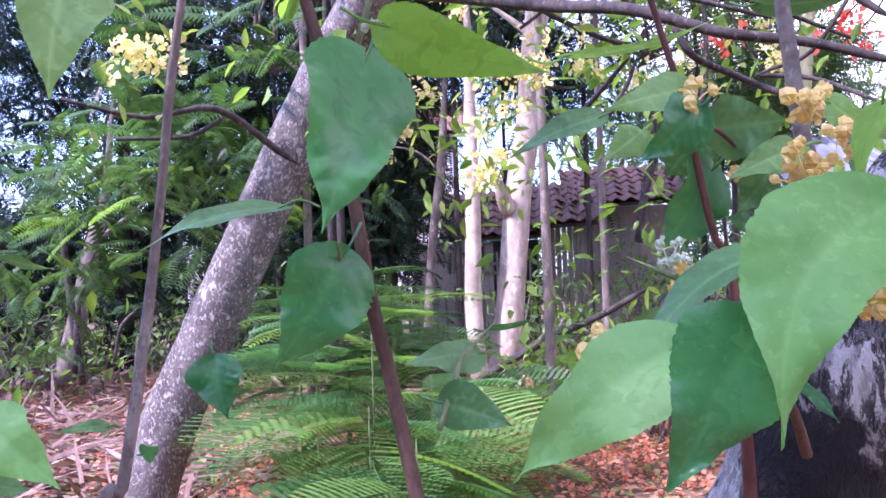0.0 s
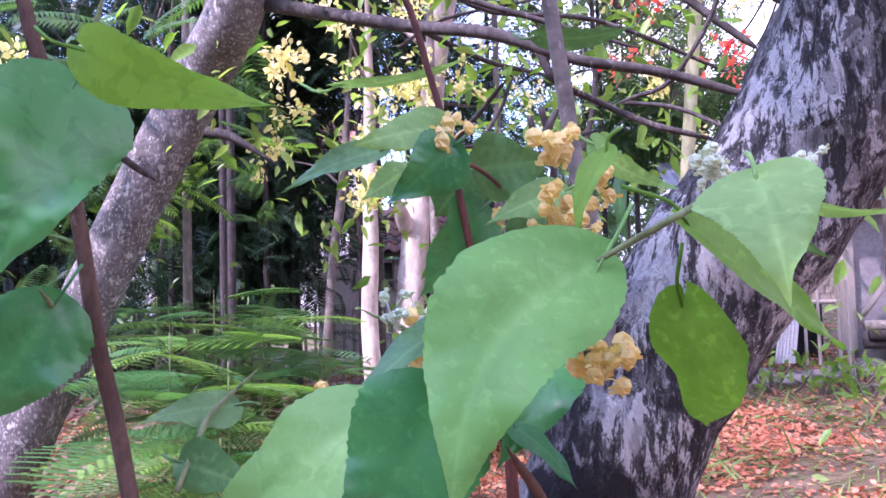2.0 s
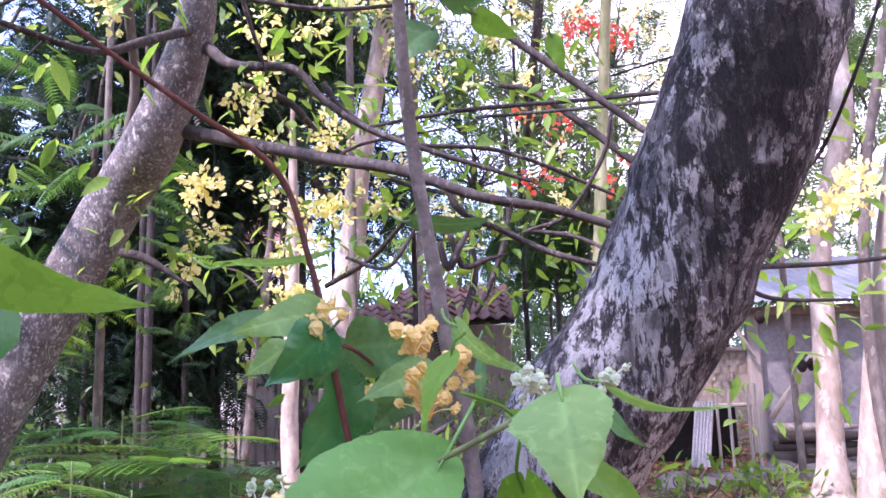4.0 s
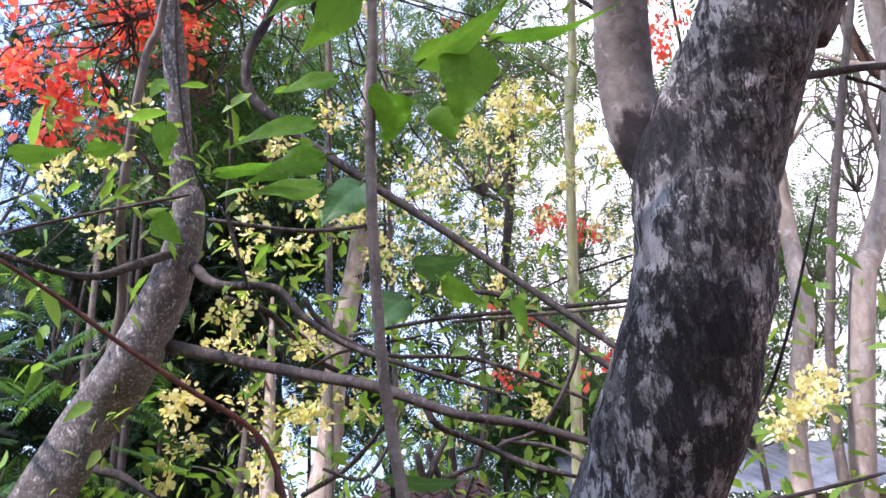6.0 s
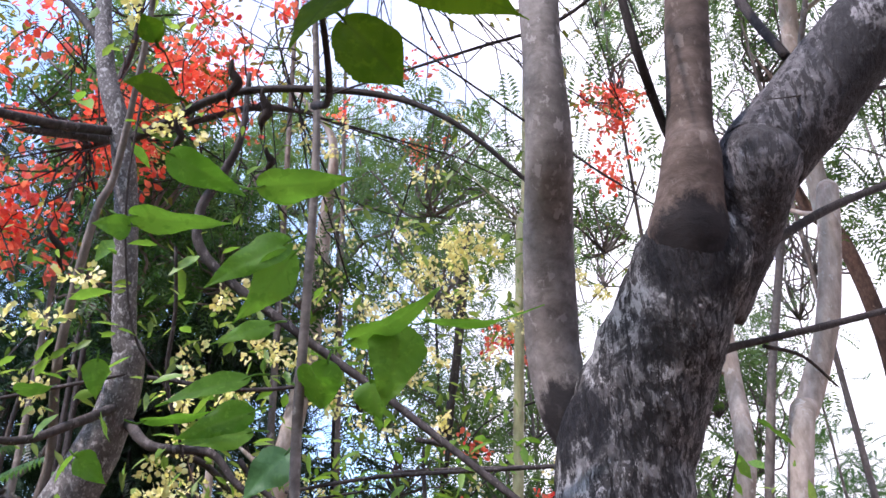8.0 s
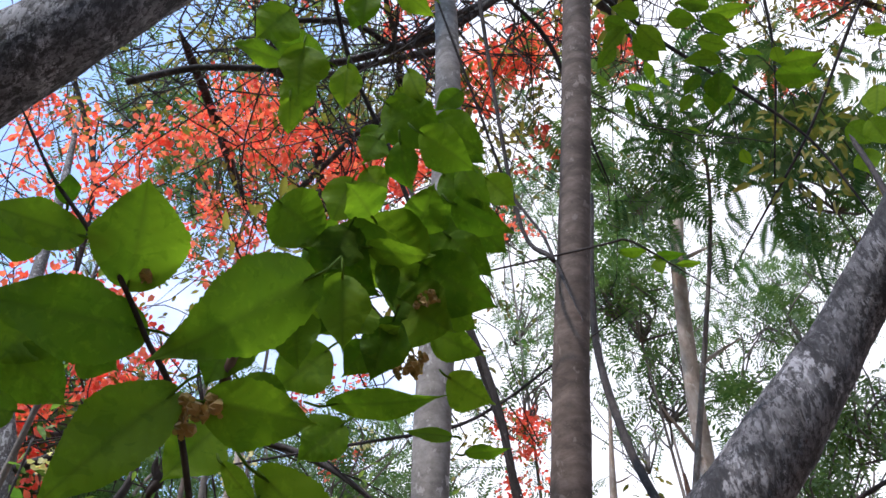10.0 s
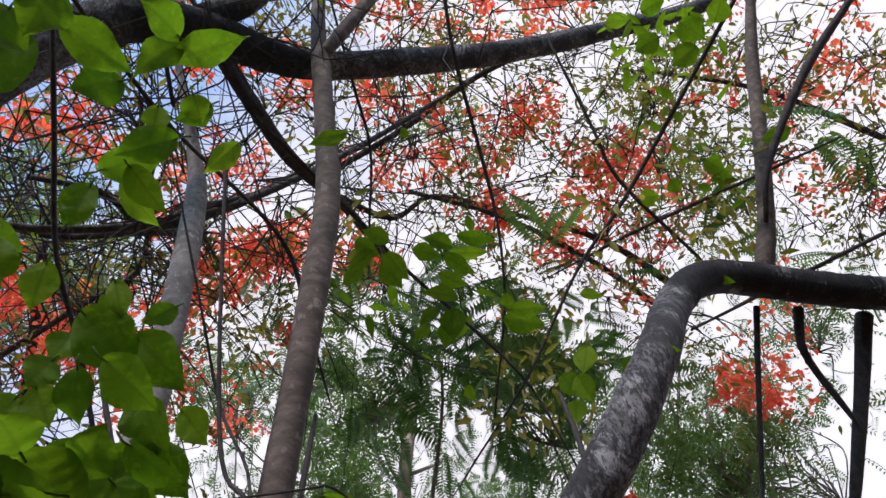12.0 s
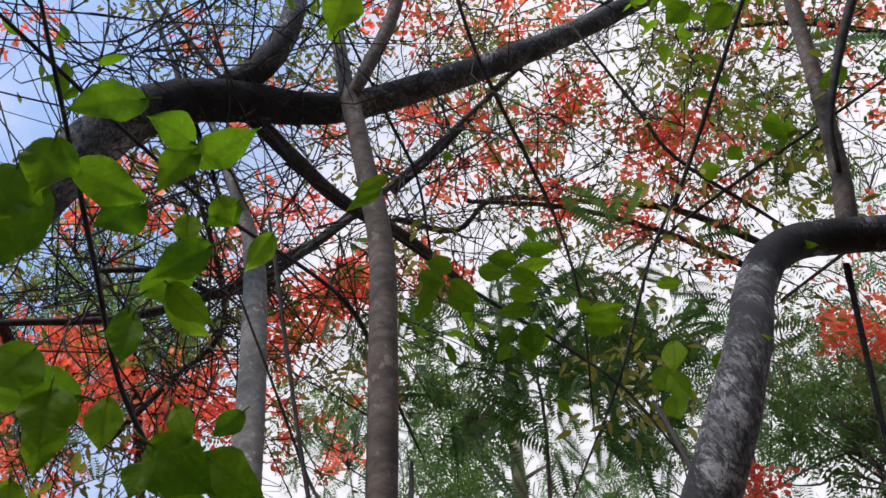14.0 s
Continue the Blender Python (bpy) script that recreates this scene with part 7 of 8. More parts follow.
# ---- long dark twigs overhead ----
twiggy = thing("twiggy_tree", "small tree with long thin dark twigs and green leaves", "tree", (1.9, 2.6, 0.0))
TWIGS = [[((1.598, -0.442, 6.777), 0.0191), ((1.836, -0.147, 6.463), 0.0183), ((2.218, 0.188, 6.131), 0.0179), ((2.409, 0.383, 5.860), 0.0145), ((2.558, 0.625, 5.554), 0.0114), ((2.638, 0.912, 5.222), 0.0083)], [((2.814, -1.251, 6.222), 0.0191), ((2.861, -0.805, 6.108), 0.0187), ((2.855, -0.117, 5.818), 0.0179), ((2.800, 0.276, 5.638), 0.0145), ((2.721, 0.750, 5.244), 0.0111), ((2.610, 1.125, 4.966), 0.0081)],
         [((0.056, 0.188, 5.185), 0.0125), ((0.347, 0.332, 5.154), 0.0125), ((0.697, 0.435, 4.987), 0.0121), ((1.039, 0.465, 4.797), 0.0116), ((1.211, 0.524, 4.714), 0.0136), ((1.320, 0.610, 4.563), 0.0133)], [((1.516, 0.315, 6.472), 0.0152), ((1.727, 0.499, 6.246), 0.0149), ((1.871, 0.758, 5.987), 0.0116)],
         [((1.593, 0.694, 5.888), 0.0194), ((1.788, 0.722, 5.804), 0.0194), ((2.046, 0.761, 5.671), 0.0166), ((2.351, 0.735, 5.385), 0.0135), ((2.618, 0.713, 5.068), 0.0105), ((2.821, 0.774, 4.699), 0.0077)], [((3.452, -0.353, 5.199), 0.0175), ((3.856, -0.792, 5.372), 0.0191)],
         [((0.510, 0.464, 6.164), 0.0222), ((0.420, 0.405, 6.392), 0.0204), ((0.275, 0.347, 6.819), 0.0191)], [((0.713, 0.384, 6.177), 0.0222), ((0.540, 0.340, 6.407), 0.0204), ((0.334, 0.292, 6.730), 0.0187)], [((0.310, 0.066, 4.114), 0.0097), ((0.398, 0.199, 4.006), 0.0095), ((0.504, 0.351, 3.863), 0.0092), ((0.627, 0.446, 3.725), 0.0090), ((0.731, 0.527, 3.573), 0.0087), ((0.826, 0.563, 3.440), 0.0085), ((0.886, 0.602, 3.296), 0.0082)], [((2.660, -0.274, 6.213), 0.0159), ((2.844, -0.163, 5.969), 0.0156), ((3.248, -0.129, 5.662), 0.0156)], [((3.218, -0.469, 5.719), 0.0156), ((3.048, -0.033, 5.806), 0.0156), ((2.942, 0.232, 5.830), 0.0125)], [((0.935, 0.579, 4.279), 0.0069), ((1.072, 0.691, 4.047), 0.0083), ((1.123, 0.637, 3.805), 0.0076), ((1.099, 0.561, 3.605), 0.0069)], [((1.145, 0.470, 3.580), 0.0054), ((1.206, 0.421, 3.578), 0.0054), ((1.267, 0.411, 3.546), 0.0041), ((1.329, 0.406, 3.506), 0.0027)],
         [((0.916, 1.485, 3.649), 0.0090), ((1.114, 1.304, 3.623), 0.0104), ((1.205, 1.129, 3.614), 0.0083), ((1.262, 0.949, 3.612), 0.0064)], [((1.080, 1.259, 3.157), 0.0061), ((1.172, 1.257, 3.089), 0.0061), ((1.231, 1.251, 3.047), 0.0046)], [((2.023, 0.724, 3.254), 0.0100), ((1.882, 0.782, 3.178), 0.0111), ((1.665, 0.775, 3.059), 0.0087), ((1.558, 0.754, 3.016), 0.0069)]]
for rows in TWIGS:
    (a, ra), (b, rb), (y, ry), (z, rz) = rows[0], rows[1], rows[-2], rows[-1]
    head = tuple(np.array(a) + 0.6 * (np.array(a) - np.array(b)) / math.dist(a, b))
    tail = tuple(np.array(z) + 0.3 * (np.array(z) - np.array(y)) / math.dist(y, z))
    limb("twig", [(head, ra * 0.4)] + [(p, r * 0.62) for p, r in rows] + [(tail, rz * 0.2)], M["twig_dark"], twiggy, sides=6, per=5, lump=0.1)
MIDLEAF = [(1.851, 0.659, 5.610), (1.714, 0.663, 5.608), 0.091, (-0.010, -0.664, -0.748), (1.884, 0.702, 5.579), (2.006, 0.721, 5.453), 0.107, (-0.712, -0.056, -0.700), (1.815, 0.740, 5.593), (1.749, 0.853, 5.515), 0.086, (-0.519, -0.672, -0.528), (2.097, 0.495, 5.551), (1.952, 0.528, 5.553), 0.091, (-0.167, -0.673, -0.721), (2.106, 0.543, 5.529), (2.238, 0.503, 5.410), 0.086, (-0.651, 0.093, -0.753),
           (2.110, 0.433, 5.564), (2.231, 0.321, 5.473), 0.081, (-0.484, 0.173, -0.858), (2.225, 0.656, 5.421), (2.059, 0.715, 5.428), 0.081, (-0.280, -0.707, -0.649), (2.248, 0.707, 5.386), (2.271, 0.801, 5.267), 0.134, (-0.811, -0.372, -0.452), (2.448, 0.534, 5.328), (2.544, 0.405, 5.244), 0.097, (-0.527, 0.154, -0.836), (2.459, 0.293, 4.759), (2.463, 0.362, 4.660), 0.103, (-0.900, -0.339, -0.275),
           (2.483, 0.397, 4.698), (2.531, 0.413, 4.577), 0.103, (-0.925, -0.045, -0.378), (2.188, 0.078, 4.248), (2.215, 0.022, 4.172), 0.061, (-0.787, 0.327, -0.523), (2.235, -0.023, 4.238), (2.252, -0.090, 4.170), 0.050, (-0.702, 0.407, -0.584), (2.592, 0.249, 5.194), (2.633, 0.173, 5.120), 0.058, (-0.646, 0.326, -0.691), (2.173, 0.755, 5.409), (2.127, 0.841, 5.334), 0.070, (-0.612, -0.678, -0.407),
           (1.255, 0.500, 3.635), (1.308, 0.452, 3.609), 0.030, (-0.449, -0.017, -0.893), (1.327, 0.469, 3.612), (1.377, 0.417, 3.587), 0.030, (-0.451, -0.005, -0.893), (1.334, 0.470, 3.606), (1.339, 0.482, 3.563), 0.036, (-0.727, -0.636, -0.260), (1.376, 0.455, 3.588), (1.414, 0.410, 3.565), 0.022, (-0.493, 0.032, -0.869), (2.386, 0.874, 5.089), (2.437, 0.907, 5.035), 0.053, (-0.628, -0.250, -0.737),
           (1.254, 0.195, 5.203), (1.154, 0.297, 5.147), 0.066, (-0.309, -0.672, -0.673), (1.782, 0.274, 6.091), (1.759, 0.321, 6.088), 0.058, (-0.600, -0.335, -0.726), (2.396, 0.503, 5.374), (2.441, 0.547, 5.328), 0.065, (-0.625, -0.156, -0.765), (2.228, 0.422, 5.856), (2.295, 0.468, 5.808), 0.052, (-0.540, -0.107, -0.835),
           (2.363, -0.742, 6.281), (2.444, -0.834, 6.237), 0.091, (-0.213, 0.254, -0.943), (2.454, -0.891, 6.231), (2.491, -1.017, 6.203), 0.110, (-0.321, 0.110, -0.941), (2.617, -0.962, 6.135), (2.751, -0.979, 6.053), 0.152, (-0.492, 0.227, -0.841), (2.581, -0.834, 6.162), (2.542, -0.703, 6.186), 0.122, (-0.629, -0.048, -0.776), (2.734, -0.916, 6.067), (2.714, -0.765, 6.084), 0.134, (-0.668, -0.005, -0.744), (2.718, -1.071, 6.066), (2.663, -1.194, 6.087), 0.122, (-0.385, 0.017, -0.923),
           (2.004, 0.630, 5.629), (2.103, 0.563, 5.545), 0.091, (-0.660, -0.042, -0.750), (1.761, 0.762, 5.681), (1.869, 0.735, 5.588), 0.097, (-0.669, -0.173, -0.723), (1.910, 0.768, 5.614), (2.022, 0.786, 5.490), 0.107, (-0.692, -0.278, -0.666), (2.148, 0.537, 5.591), (2.274, 0.407, 5.508), 0.070, (-0.464, 0.112, -0.879), (2.154, 0.642, 5.545), (2.258, 0.594, 5.444), 0.086, (-0.678, 0.070, -0.731), (1.828, 0.842, 5.616), (1.775, 0.943, 5.528), 0.075, (-0.403, -0.712, -0.575),
           (2.485, 0.602, 5.357), (2.611, 0.483, 5.251), 0.118, (-0.633, 0.021, -0.774), (2.208, 0.856, 5.413), (2.163, 0.924, 5.340), 0.064, (-0.451, -0.777, -0.439), (2.287, 0.779, 5.405), (2.294, 0.863, 5.292), 0.107, (-0.680, -0.566, -0.466), (2.717, 0.587, 5.050), (2.772, 0.581, 4.932), 0.105, (-0.892, -0.192, -0.410), (2.793, 0.632, 4.959), (2.805, 0.675, 4.851), 0.115, (-0.855, -0.442, -0.272), (2.355, 0.034, 4.341), (2.369, -0.041, 4.280), 0.052, (-0.689, 0.367, -0.625), (2.303, 0.143, 4.346), (2.324, 0.082, 4.279), 0.044, (-0.784, 0.320, -0.532),
           (2.853, -0.215, 4.923), (2.908, -0.248, 4.876), 0.040, (-0.578, 0.179, -0.796), (2.851, -0.190, 5.709), (2.909, -0.262, 5.677), 0.099, (-0.490, -0.001, -0.872), (2.903, -0.348, 5.692), (2.966, -0.330, 5.641), 0.076, (-0.637, 0.077, -0.767), (2.963, -0.529, 5.662), (3.041, -0.549, 5.601), 0.105, (-0.591, 0.126, -0.797), (2.753, 0.290, 5.411), (2.829, 0.256, 5.362), 0.044, (-0.516, 0.074, -0.853), (3.234, -0.890, 5.702), (3.191, -0.750, 5.741), 0.091, (-0.756, -0.045, -0.653)]
for i, (base, tip, width, normal) in enumerate(zip(*[iter(MIDLEAF)] * 4)):
    big_leaf("leaf", base, tip, width, normal, M["leaf_backlit"], twiggy, ovate=True, wave=0.08, fold=0.15, droop=0.08, seed=900 + i)
for i, at in enumerate([(2.967, 0.749, 5.513), (2.781, 0.869, 5.470), (2.901, -0.581, 6.199), (3.086, -0.622, 6.074), (3.154, -0.310, 5.483), (2.797, 0.815, 5.146), (2.081, 2.532, 7.093), (3.262, -0.381, 5.393), (1.847, 0.772, 5.991), (1.919, 2.313, 6.622), (2.972, 0.016, 5.832), (3.253, -0.478, 5.940)]):
    leaf_clump(twiggy, at, 0.22, 34, 950 + i, "leaf_olive", 0.085, LEAF_SMALL, "leaf_clump")
for i, at in enumerate([(2.535, -0.766, 6.417), (2.662, -0.965, 6.341), (2.841, -0.925, 6.236), (2.726, -0.767, 6.310), (2.978, -0.606, 6.149), (3.213, -0.551, 5.976), (3.377, -0.553, 5.842), (2.010, 1.047, 5.793), (2.353, 0.920, 5.676), (0.985, -0.061, 6.452), (0.073, 0.322, 5.566)]):
    leaf_clump(twiggy, at, 0.16, 9, 970 + i, "leaf_backlit", 0.13, LEAF_SMALL, "leaf_clump")

# ---- feathery trees behind ----
feather_tree = thing("feathery_tree", "tall tree with long feathery green leaves", "tree", (3.8, 4.6, 0.0))
for i, (at, r, n, s) in enumerate([((4.349, 2.636, 9.004), 0.6, 16, 0.62), ((3.974, 2.751, 9.157), 0.5, 12, 0.6), ((4.799, 2.455, 8.807), 0.6, 14, 0.62), ((5.342, 2.718, 8.267), 0.6, 14, 0.6), ((5.669, 2.355, 8.179), 0.5, 12, 0.6), ((3.139, 3.453, 9.769), 0.4, 8, 0.55), ((4.326, 3.268, 9.236), 0.6, 14, 0.6), ((5.033, 2.907, 8.984), 0.7, 18, 0.62), ((5.613, 2.883, 8.560), 0.6, 14, 0.62), ((5.521, 2.205, 8.274), 0.5, 12, 0.6),
                               ((3.896, 2.950, 9.162), 0.6, 14, 0.6), ((4.349, 2.996, 8.883), 0.6, 14, 0.6), ((3.682, 3.406, 9.633), 0.5, 8, 0.6), ((5.349, 2.723, 8.327), 0.6, 14, 0.6), ((4.921, 2.504, 8.772), 0.6, 12, 0.6), ((6.453, -1.220, 8.981), 0.5, 8, 0.6), ((7.015, -0.610, 8.438), 0.5, 8, 0.6), ((5.732, 1.643, 8.927), 0.5, 10, 0.6), ((6.130, 1.987, 8.756), 0.5, 10, 0.6), ((5.977, -0.662, 9.454), 0.5, 8, 0.55)]):
    leaf_clump(feather_tree, at, r, max(5, int(n * 0.8)), 1000 + i, "leaf_feather", s * 0.9, FEATHER, "feathery_leaves")
for i, at in enumerate([(2.32, 2.68, 8.28), (3.84, 2.56, 8.73), (3.90, 2.29, 7.73), (4.51, 1.97, 8.29), (4.88, 2.19, 8.04), (4.70, 1.55, 7.64), (5.04, 1.70, 7.36), (4.23, 2.48, 7.48), (2.98, 2.40, 7.83), (3.54, 2.91, 7.84), (5.01, 1.41, 7.15), (5.02, -0.88, 7.66), (4.11, 1.01, 7.94), (4.02, 1.47, 7.85), (2.66, 2.92, 8.72), (3.58, 2.12, 8.10), (3.45, 2.50, 7.70), (4.03, 2.10, 8.11), (4.63, 2.20, 7.67), (5.04, 2.21, 7.39), (5.12, 2.72, 7.53), (4.19, 2.29, 7.14), (4.61, 1.39, 7.63), (4.13, 1.91, 7.62)]):
    leaf_clump(feather_tree, at, 0.28, 2 if i > 13 else 4, 1040 + i, "leaf_feather" if i % 2 else "leaf_haze", 0.6, FEATHER, "feathery_leaves")
limb("trunk", [((3.8, 4.6, -0.1), 0.05), ((3.9, 4.7, 3.0), 0.035), ((4.890, 3.331, 8.392), 0.02), ((4.396, 2.674, 9.084), 0.01)], M["bark_grey"], feather_tree, sides=10)

def haze_tree(label, clumps, size, seed, mat="leaf_haze"):
    """A far thin-leaved tree: one trunk, twigs and loose feathery leaf clumps. clumps: (centre, reach, count)."""
    c0 = np.array(clumps[0][0])
    base = (c0[0] * 1.02, c0[1] * 1.02)
    t = thing("background_tree", label, "tree", (base[0], base[1], ground_z(*base)), "background trees")
    rng = np.random.default_rng(seed)
    limb("trunk", [((base[0], base[1], -0.1), 0.035), ((base[0], base[1], c0[2] * 0.5), 0.022), (tuple(c0), 0.01)], M["bark_grey"], t, sides=8)
    for at, r, n in clumps:
        at, radii = np.array(at), (r, r * 0.9, r * 0.9)
        n = int(n * 0.6)
        p, cl = blob_points(rng, at, radii, n, 0.15, 30, 0.17)
        ax = rand_dir(rng, n) + (0, 0, -0.4)
        no = rng.normal(size=(n, 3)) * 0.6 + (0, 0, 1)
        put("crown", scatter_mesh("crown", SPRIG, p, ax, no, size * rng.uniform(0.6, 1.3, n), M[mat]), t)["kind"] = "stuff"
        v, f = tangle(rng, at - (0, 0, r * 0.6), cl[:14], 0.016, 0.005, 0.25, 4)
        put("twig", mesh_of("twig", v, f, M["bark_grey"]), t)["kind"] = "stuff"
    return t


THIN = "thin-leaved tree hazy against the bright sky"
HAZE = [((4.164, 9.920, 8.872), 1.3, 300), ((4.634, 10.914, 6.817), 1.2, 320), ((4.740, 11.329, 5.773), 1.2, 260), ((7.651, 8.570, 7.864), 1.3, 48), ((3.812, 11.619, 5.733), 1.3, 360), ((8.253, 6.995, 10.865), 2.0, 500), ((9.020, 6.623, 8.611), 2.0, 500), ((7.936, 9.195, 10.623), 1.8, 72), ((5.591, 8.969, 12.460), 1.6, 240), ((9.181, 5.182, 11.340), 1.8, 360), ((6.522, 6.731, 12.438), 1.8, 320), ((8.879, 6.096, 11.094), 1.8, 420), ((9.573, 3.113, 10.624), 2.0, 520), ((0.196, 6.246, 10.826), 1.7, 500), ((-0.964, 5.638, 11.182), 1.5, 420), ((0.515, 5.200, 12.729), 1.5, 320), ((1.351, 5.187, 11.572), 1.6, 420), ((10.680, 1.944, 9.830), 2.0, 480), ((6.261, 6.459, 12.831), 1.7, 360), ((10.810, 3.094, 10.881), 1.6, 380), ((4.406, 6.677, 12.250), 1.6, 420),
        ((3.020, 11.004, 9.558), 2.0, 700), ((0.880, 10.276, 9.300), 2.0, 700), ((-0.408, 10.016, 7.761), 2.0, 800), ((-0.653, 7.306, 11.147), 1.6, 360), ((1.162, 6.874, 12.770), 1.3, 240), ((1.897, 10.210, 9.303), 1.6, 240), ((3.292, 10.676, 8.131), 1.8, 500), ((0.760, 10.786, 6.435), 1.6, 280), ((6.968, 9.147, 5.129), 1.6, 420), ((7.898, 8.810, 7.172), 1.5, 52), ((2.662, 12.647, 6.659), 1.8, 320), ((1.440, 10.984, 8.191), 1.5, 220), ((5.937, 10.749, 8.337), 1.3, 120), ((7.591, 9.571, 6.186), 1.6, 420), ((3.646, 11.520, 8.559), 1.6, 240), ((9.938, 0.741, 11.047), 1.6, 300), ((7.235, 0.169, 12.164), 1.4, 160), ((4.565, 1.617, 13.351), 1.4, 140)]
HAZE += [((6.24, 4.65, 6.50), 1.3, 260), ((6.56, 4.79, 5.82), 1.3, 300), ((6.23, 6.32, 6.39), 1.2, 48), ((4.12, 6.34, 8.31), 1.1, 170), ((2.12, 6.82, 6.98), 1.2, 260), ((4.28, 7.33, 6.86), 1.0, 170), ((5.07, 5.09, 8.89), 1.1, 170), ((6.50, 3.90, 6.97), 1.2, 260), ((5.54, 5.54, 8.14), 1.0, 200), ((7.25, 1.90, 7.47), 1.2, 280), ((4.82, 5.13, 9.11), 1.0, 200), ((5.75, 2.66, 8.69), 1.1, 260), ((4.31, 3.64, 9.14), 1.0, 240), ((7.21, 1.75, 7.66), 1.1, 240)]
HAZE += [((2.9, 9.5, 5.2), 1.2, 280), ((1.8, 9.5, 5.6), 1.1, 280), ((3.6, 9.5, 4.2), 1.1, 240), ((2.2, 9.5, 4.5), 1.0, 240), ((5.9, 9.0, 4.3), 1.0, 220), ((6.3, 8.8, 5.4), 1.0, 200), ((5.6, 8.8, 3.4), 0.9, 220)]
for i in range(0, len(HAZE), 5):
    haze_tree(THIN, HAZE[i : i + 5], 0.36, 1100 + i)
haze_tree("small-leaved green tree behind the flame tree", [((-0.96, 4.96, 6.05), 0.8, 260), ((-0.47, 5.35, 5.6), 0.8, 280), ((0.07, 6.11, 5.4), 0.8, 280), ((0.85, 6.65, 5.4), 0.7, 200), ((-0.6, 5.75, 4.9), 0.8, 300)], 0.3, 1190, "leaf_feather")

# ---- mid shrubs with yellow blossom and lime leaves ----
blossom_tree = thing("blossoming_tree", "small tree with yellow blossom sprays and lime-green leaves", "tree", (0.4, 4.6, 0.0))
BLOSSOM = [(0.391, 3.958, 3.602), (0.610, 3.960, 3.576), (-0.517, 3.208, 3.080), (1.468, 4.424, 4.407), (1.675, 4.447, 4.476), (1.912, 4.355, 4.505), (2.098, 4.501, 4.115), (0.385, 3.827, 2.748), (0.774, 4.028, 3.371), (0.046, 3.472, 3.185), (1.546, 4.590, 3.800), (0.472, 3.917, 4.123), (-0.155, 3.261, 2.379), (1.747, 4.468, 2.570), (2.519, 3.040, 2.308), (1.590, 4.724, 3.416), (1.170, 4.555, 4.057),
           (0.337, 3.882, 2.795), (0.002, 3.442, 2.824), (0.254, 4.240, 2.020), (2.284, 2.782, 2.216), (2.428, 2.793, 2.263), (1.723, 4.404, 4.516), (2.258, 4.488, 4.461), (0.473, 4.177, 3.671), (-0.701, 3.103, 3.305), (0.109, 4.212, 2.223), (2.413, 4.532, 4.273), (-0.187, 3.345, 2.363),
           (-0.011, 3.814, 2.742), (-0.198, 3.720, 2.281), (0.315, 4.128, 2.440), (0.433, 4.090, 2.574), (0.602, 4.098, 2.515), (2.203, 2.791, 2.114), (2.333, 2.797, 2.211), (0.239, 4.113, 2.455), (0.237, 4.160, 2.269), (0.140, 4.445, 1.939), (-0.311, 3.760, 2.097), (0.081, 4.436, 2.030), (0.420, 4.311, 2.462), (-1.357, 3.178, 2.360), (-1.262, 3.221, 2.347), (0.091, 4.383, 1.933), (-1.202, 3.255, 2.328),
           (1.693, 4.173, 4.588), (1.542, 4.154, 4.479), (1.687, 4.346, 4.512), (1.826, 4.288, 4.548), (1.381, 4.300, 4.290), (2.573, 4.518, 4.463), (2.767, 4.481, 4.348), (-0.259, 2.524, 4.617), (-0.024, 2.674, 4.103)]
for i, at in enumerate(BLOSSOM):
    spray(blossom_tree, at, 0.068, 74, 1300 + i, "petal_yellow", 0.03, "blossom_spray")
    rng = np.random.default_rng(1400 + i)
    leaf_clump(blossom_tree, np.array(at) + rng.normal(size=3) * 0.12, 0.3, 12, 1500 + i, "leaf_yellowgreen", 0.09, LEAF_SMALL)
rng = np.random.default_rng(77)
for i in range(46):
    a = np.array((1.475, 5.122, 4.154)) + rng.normal(size=3) * np.array([0.7, 0.6, 0.7])
    spray(blossom_tree, a, 0.1, 40, 5300 + i, "petal_yellow", 0.034, "blossom_spray")
    leaf_clump(blossom_tree, a + rng.normal(size=3) * 0.15, 0.28, 9, 5400 + i, "leaf_yellowgreen", 0.1, LEAF_SMALL)
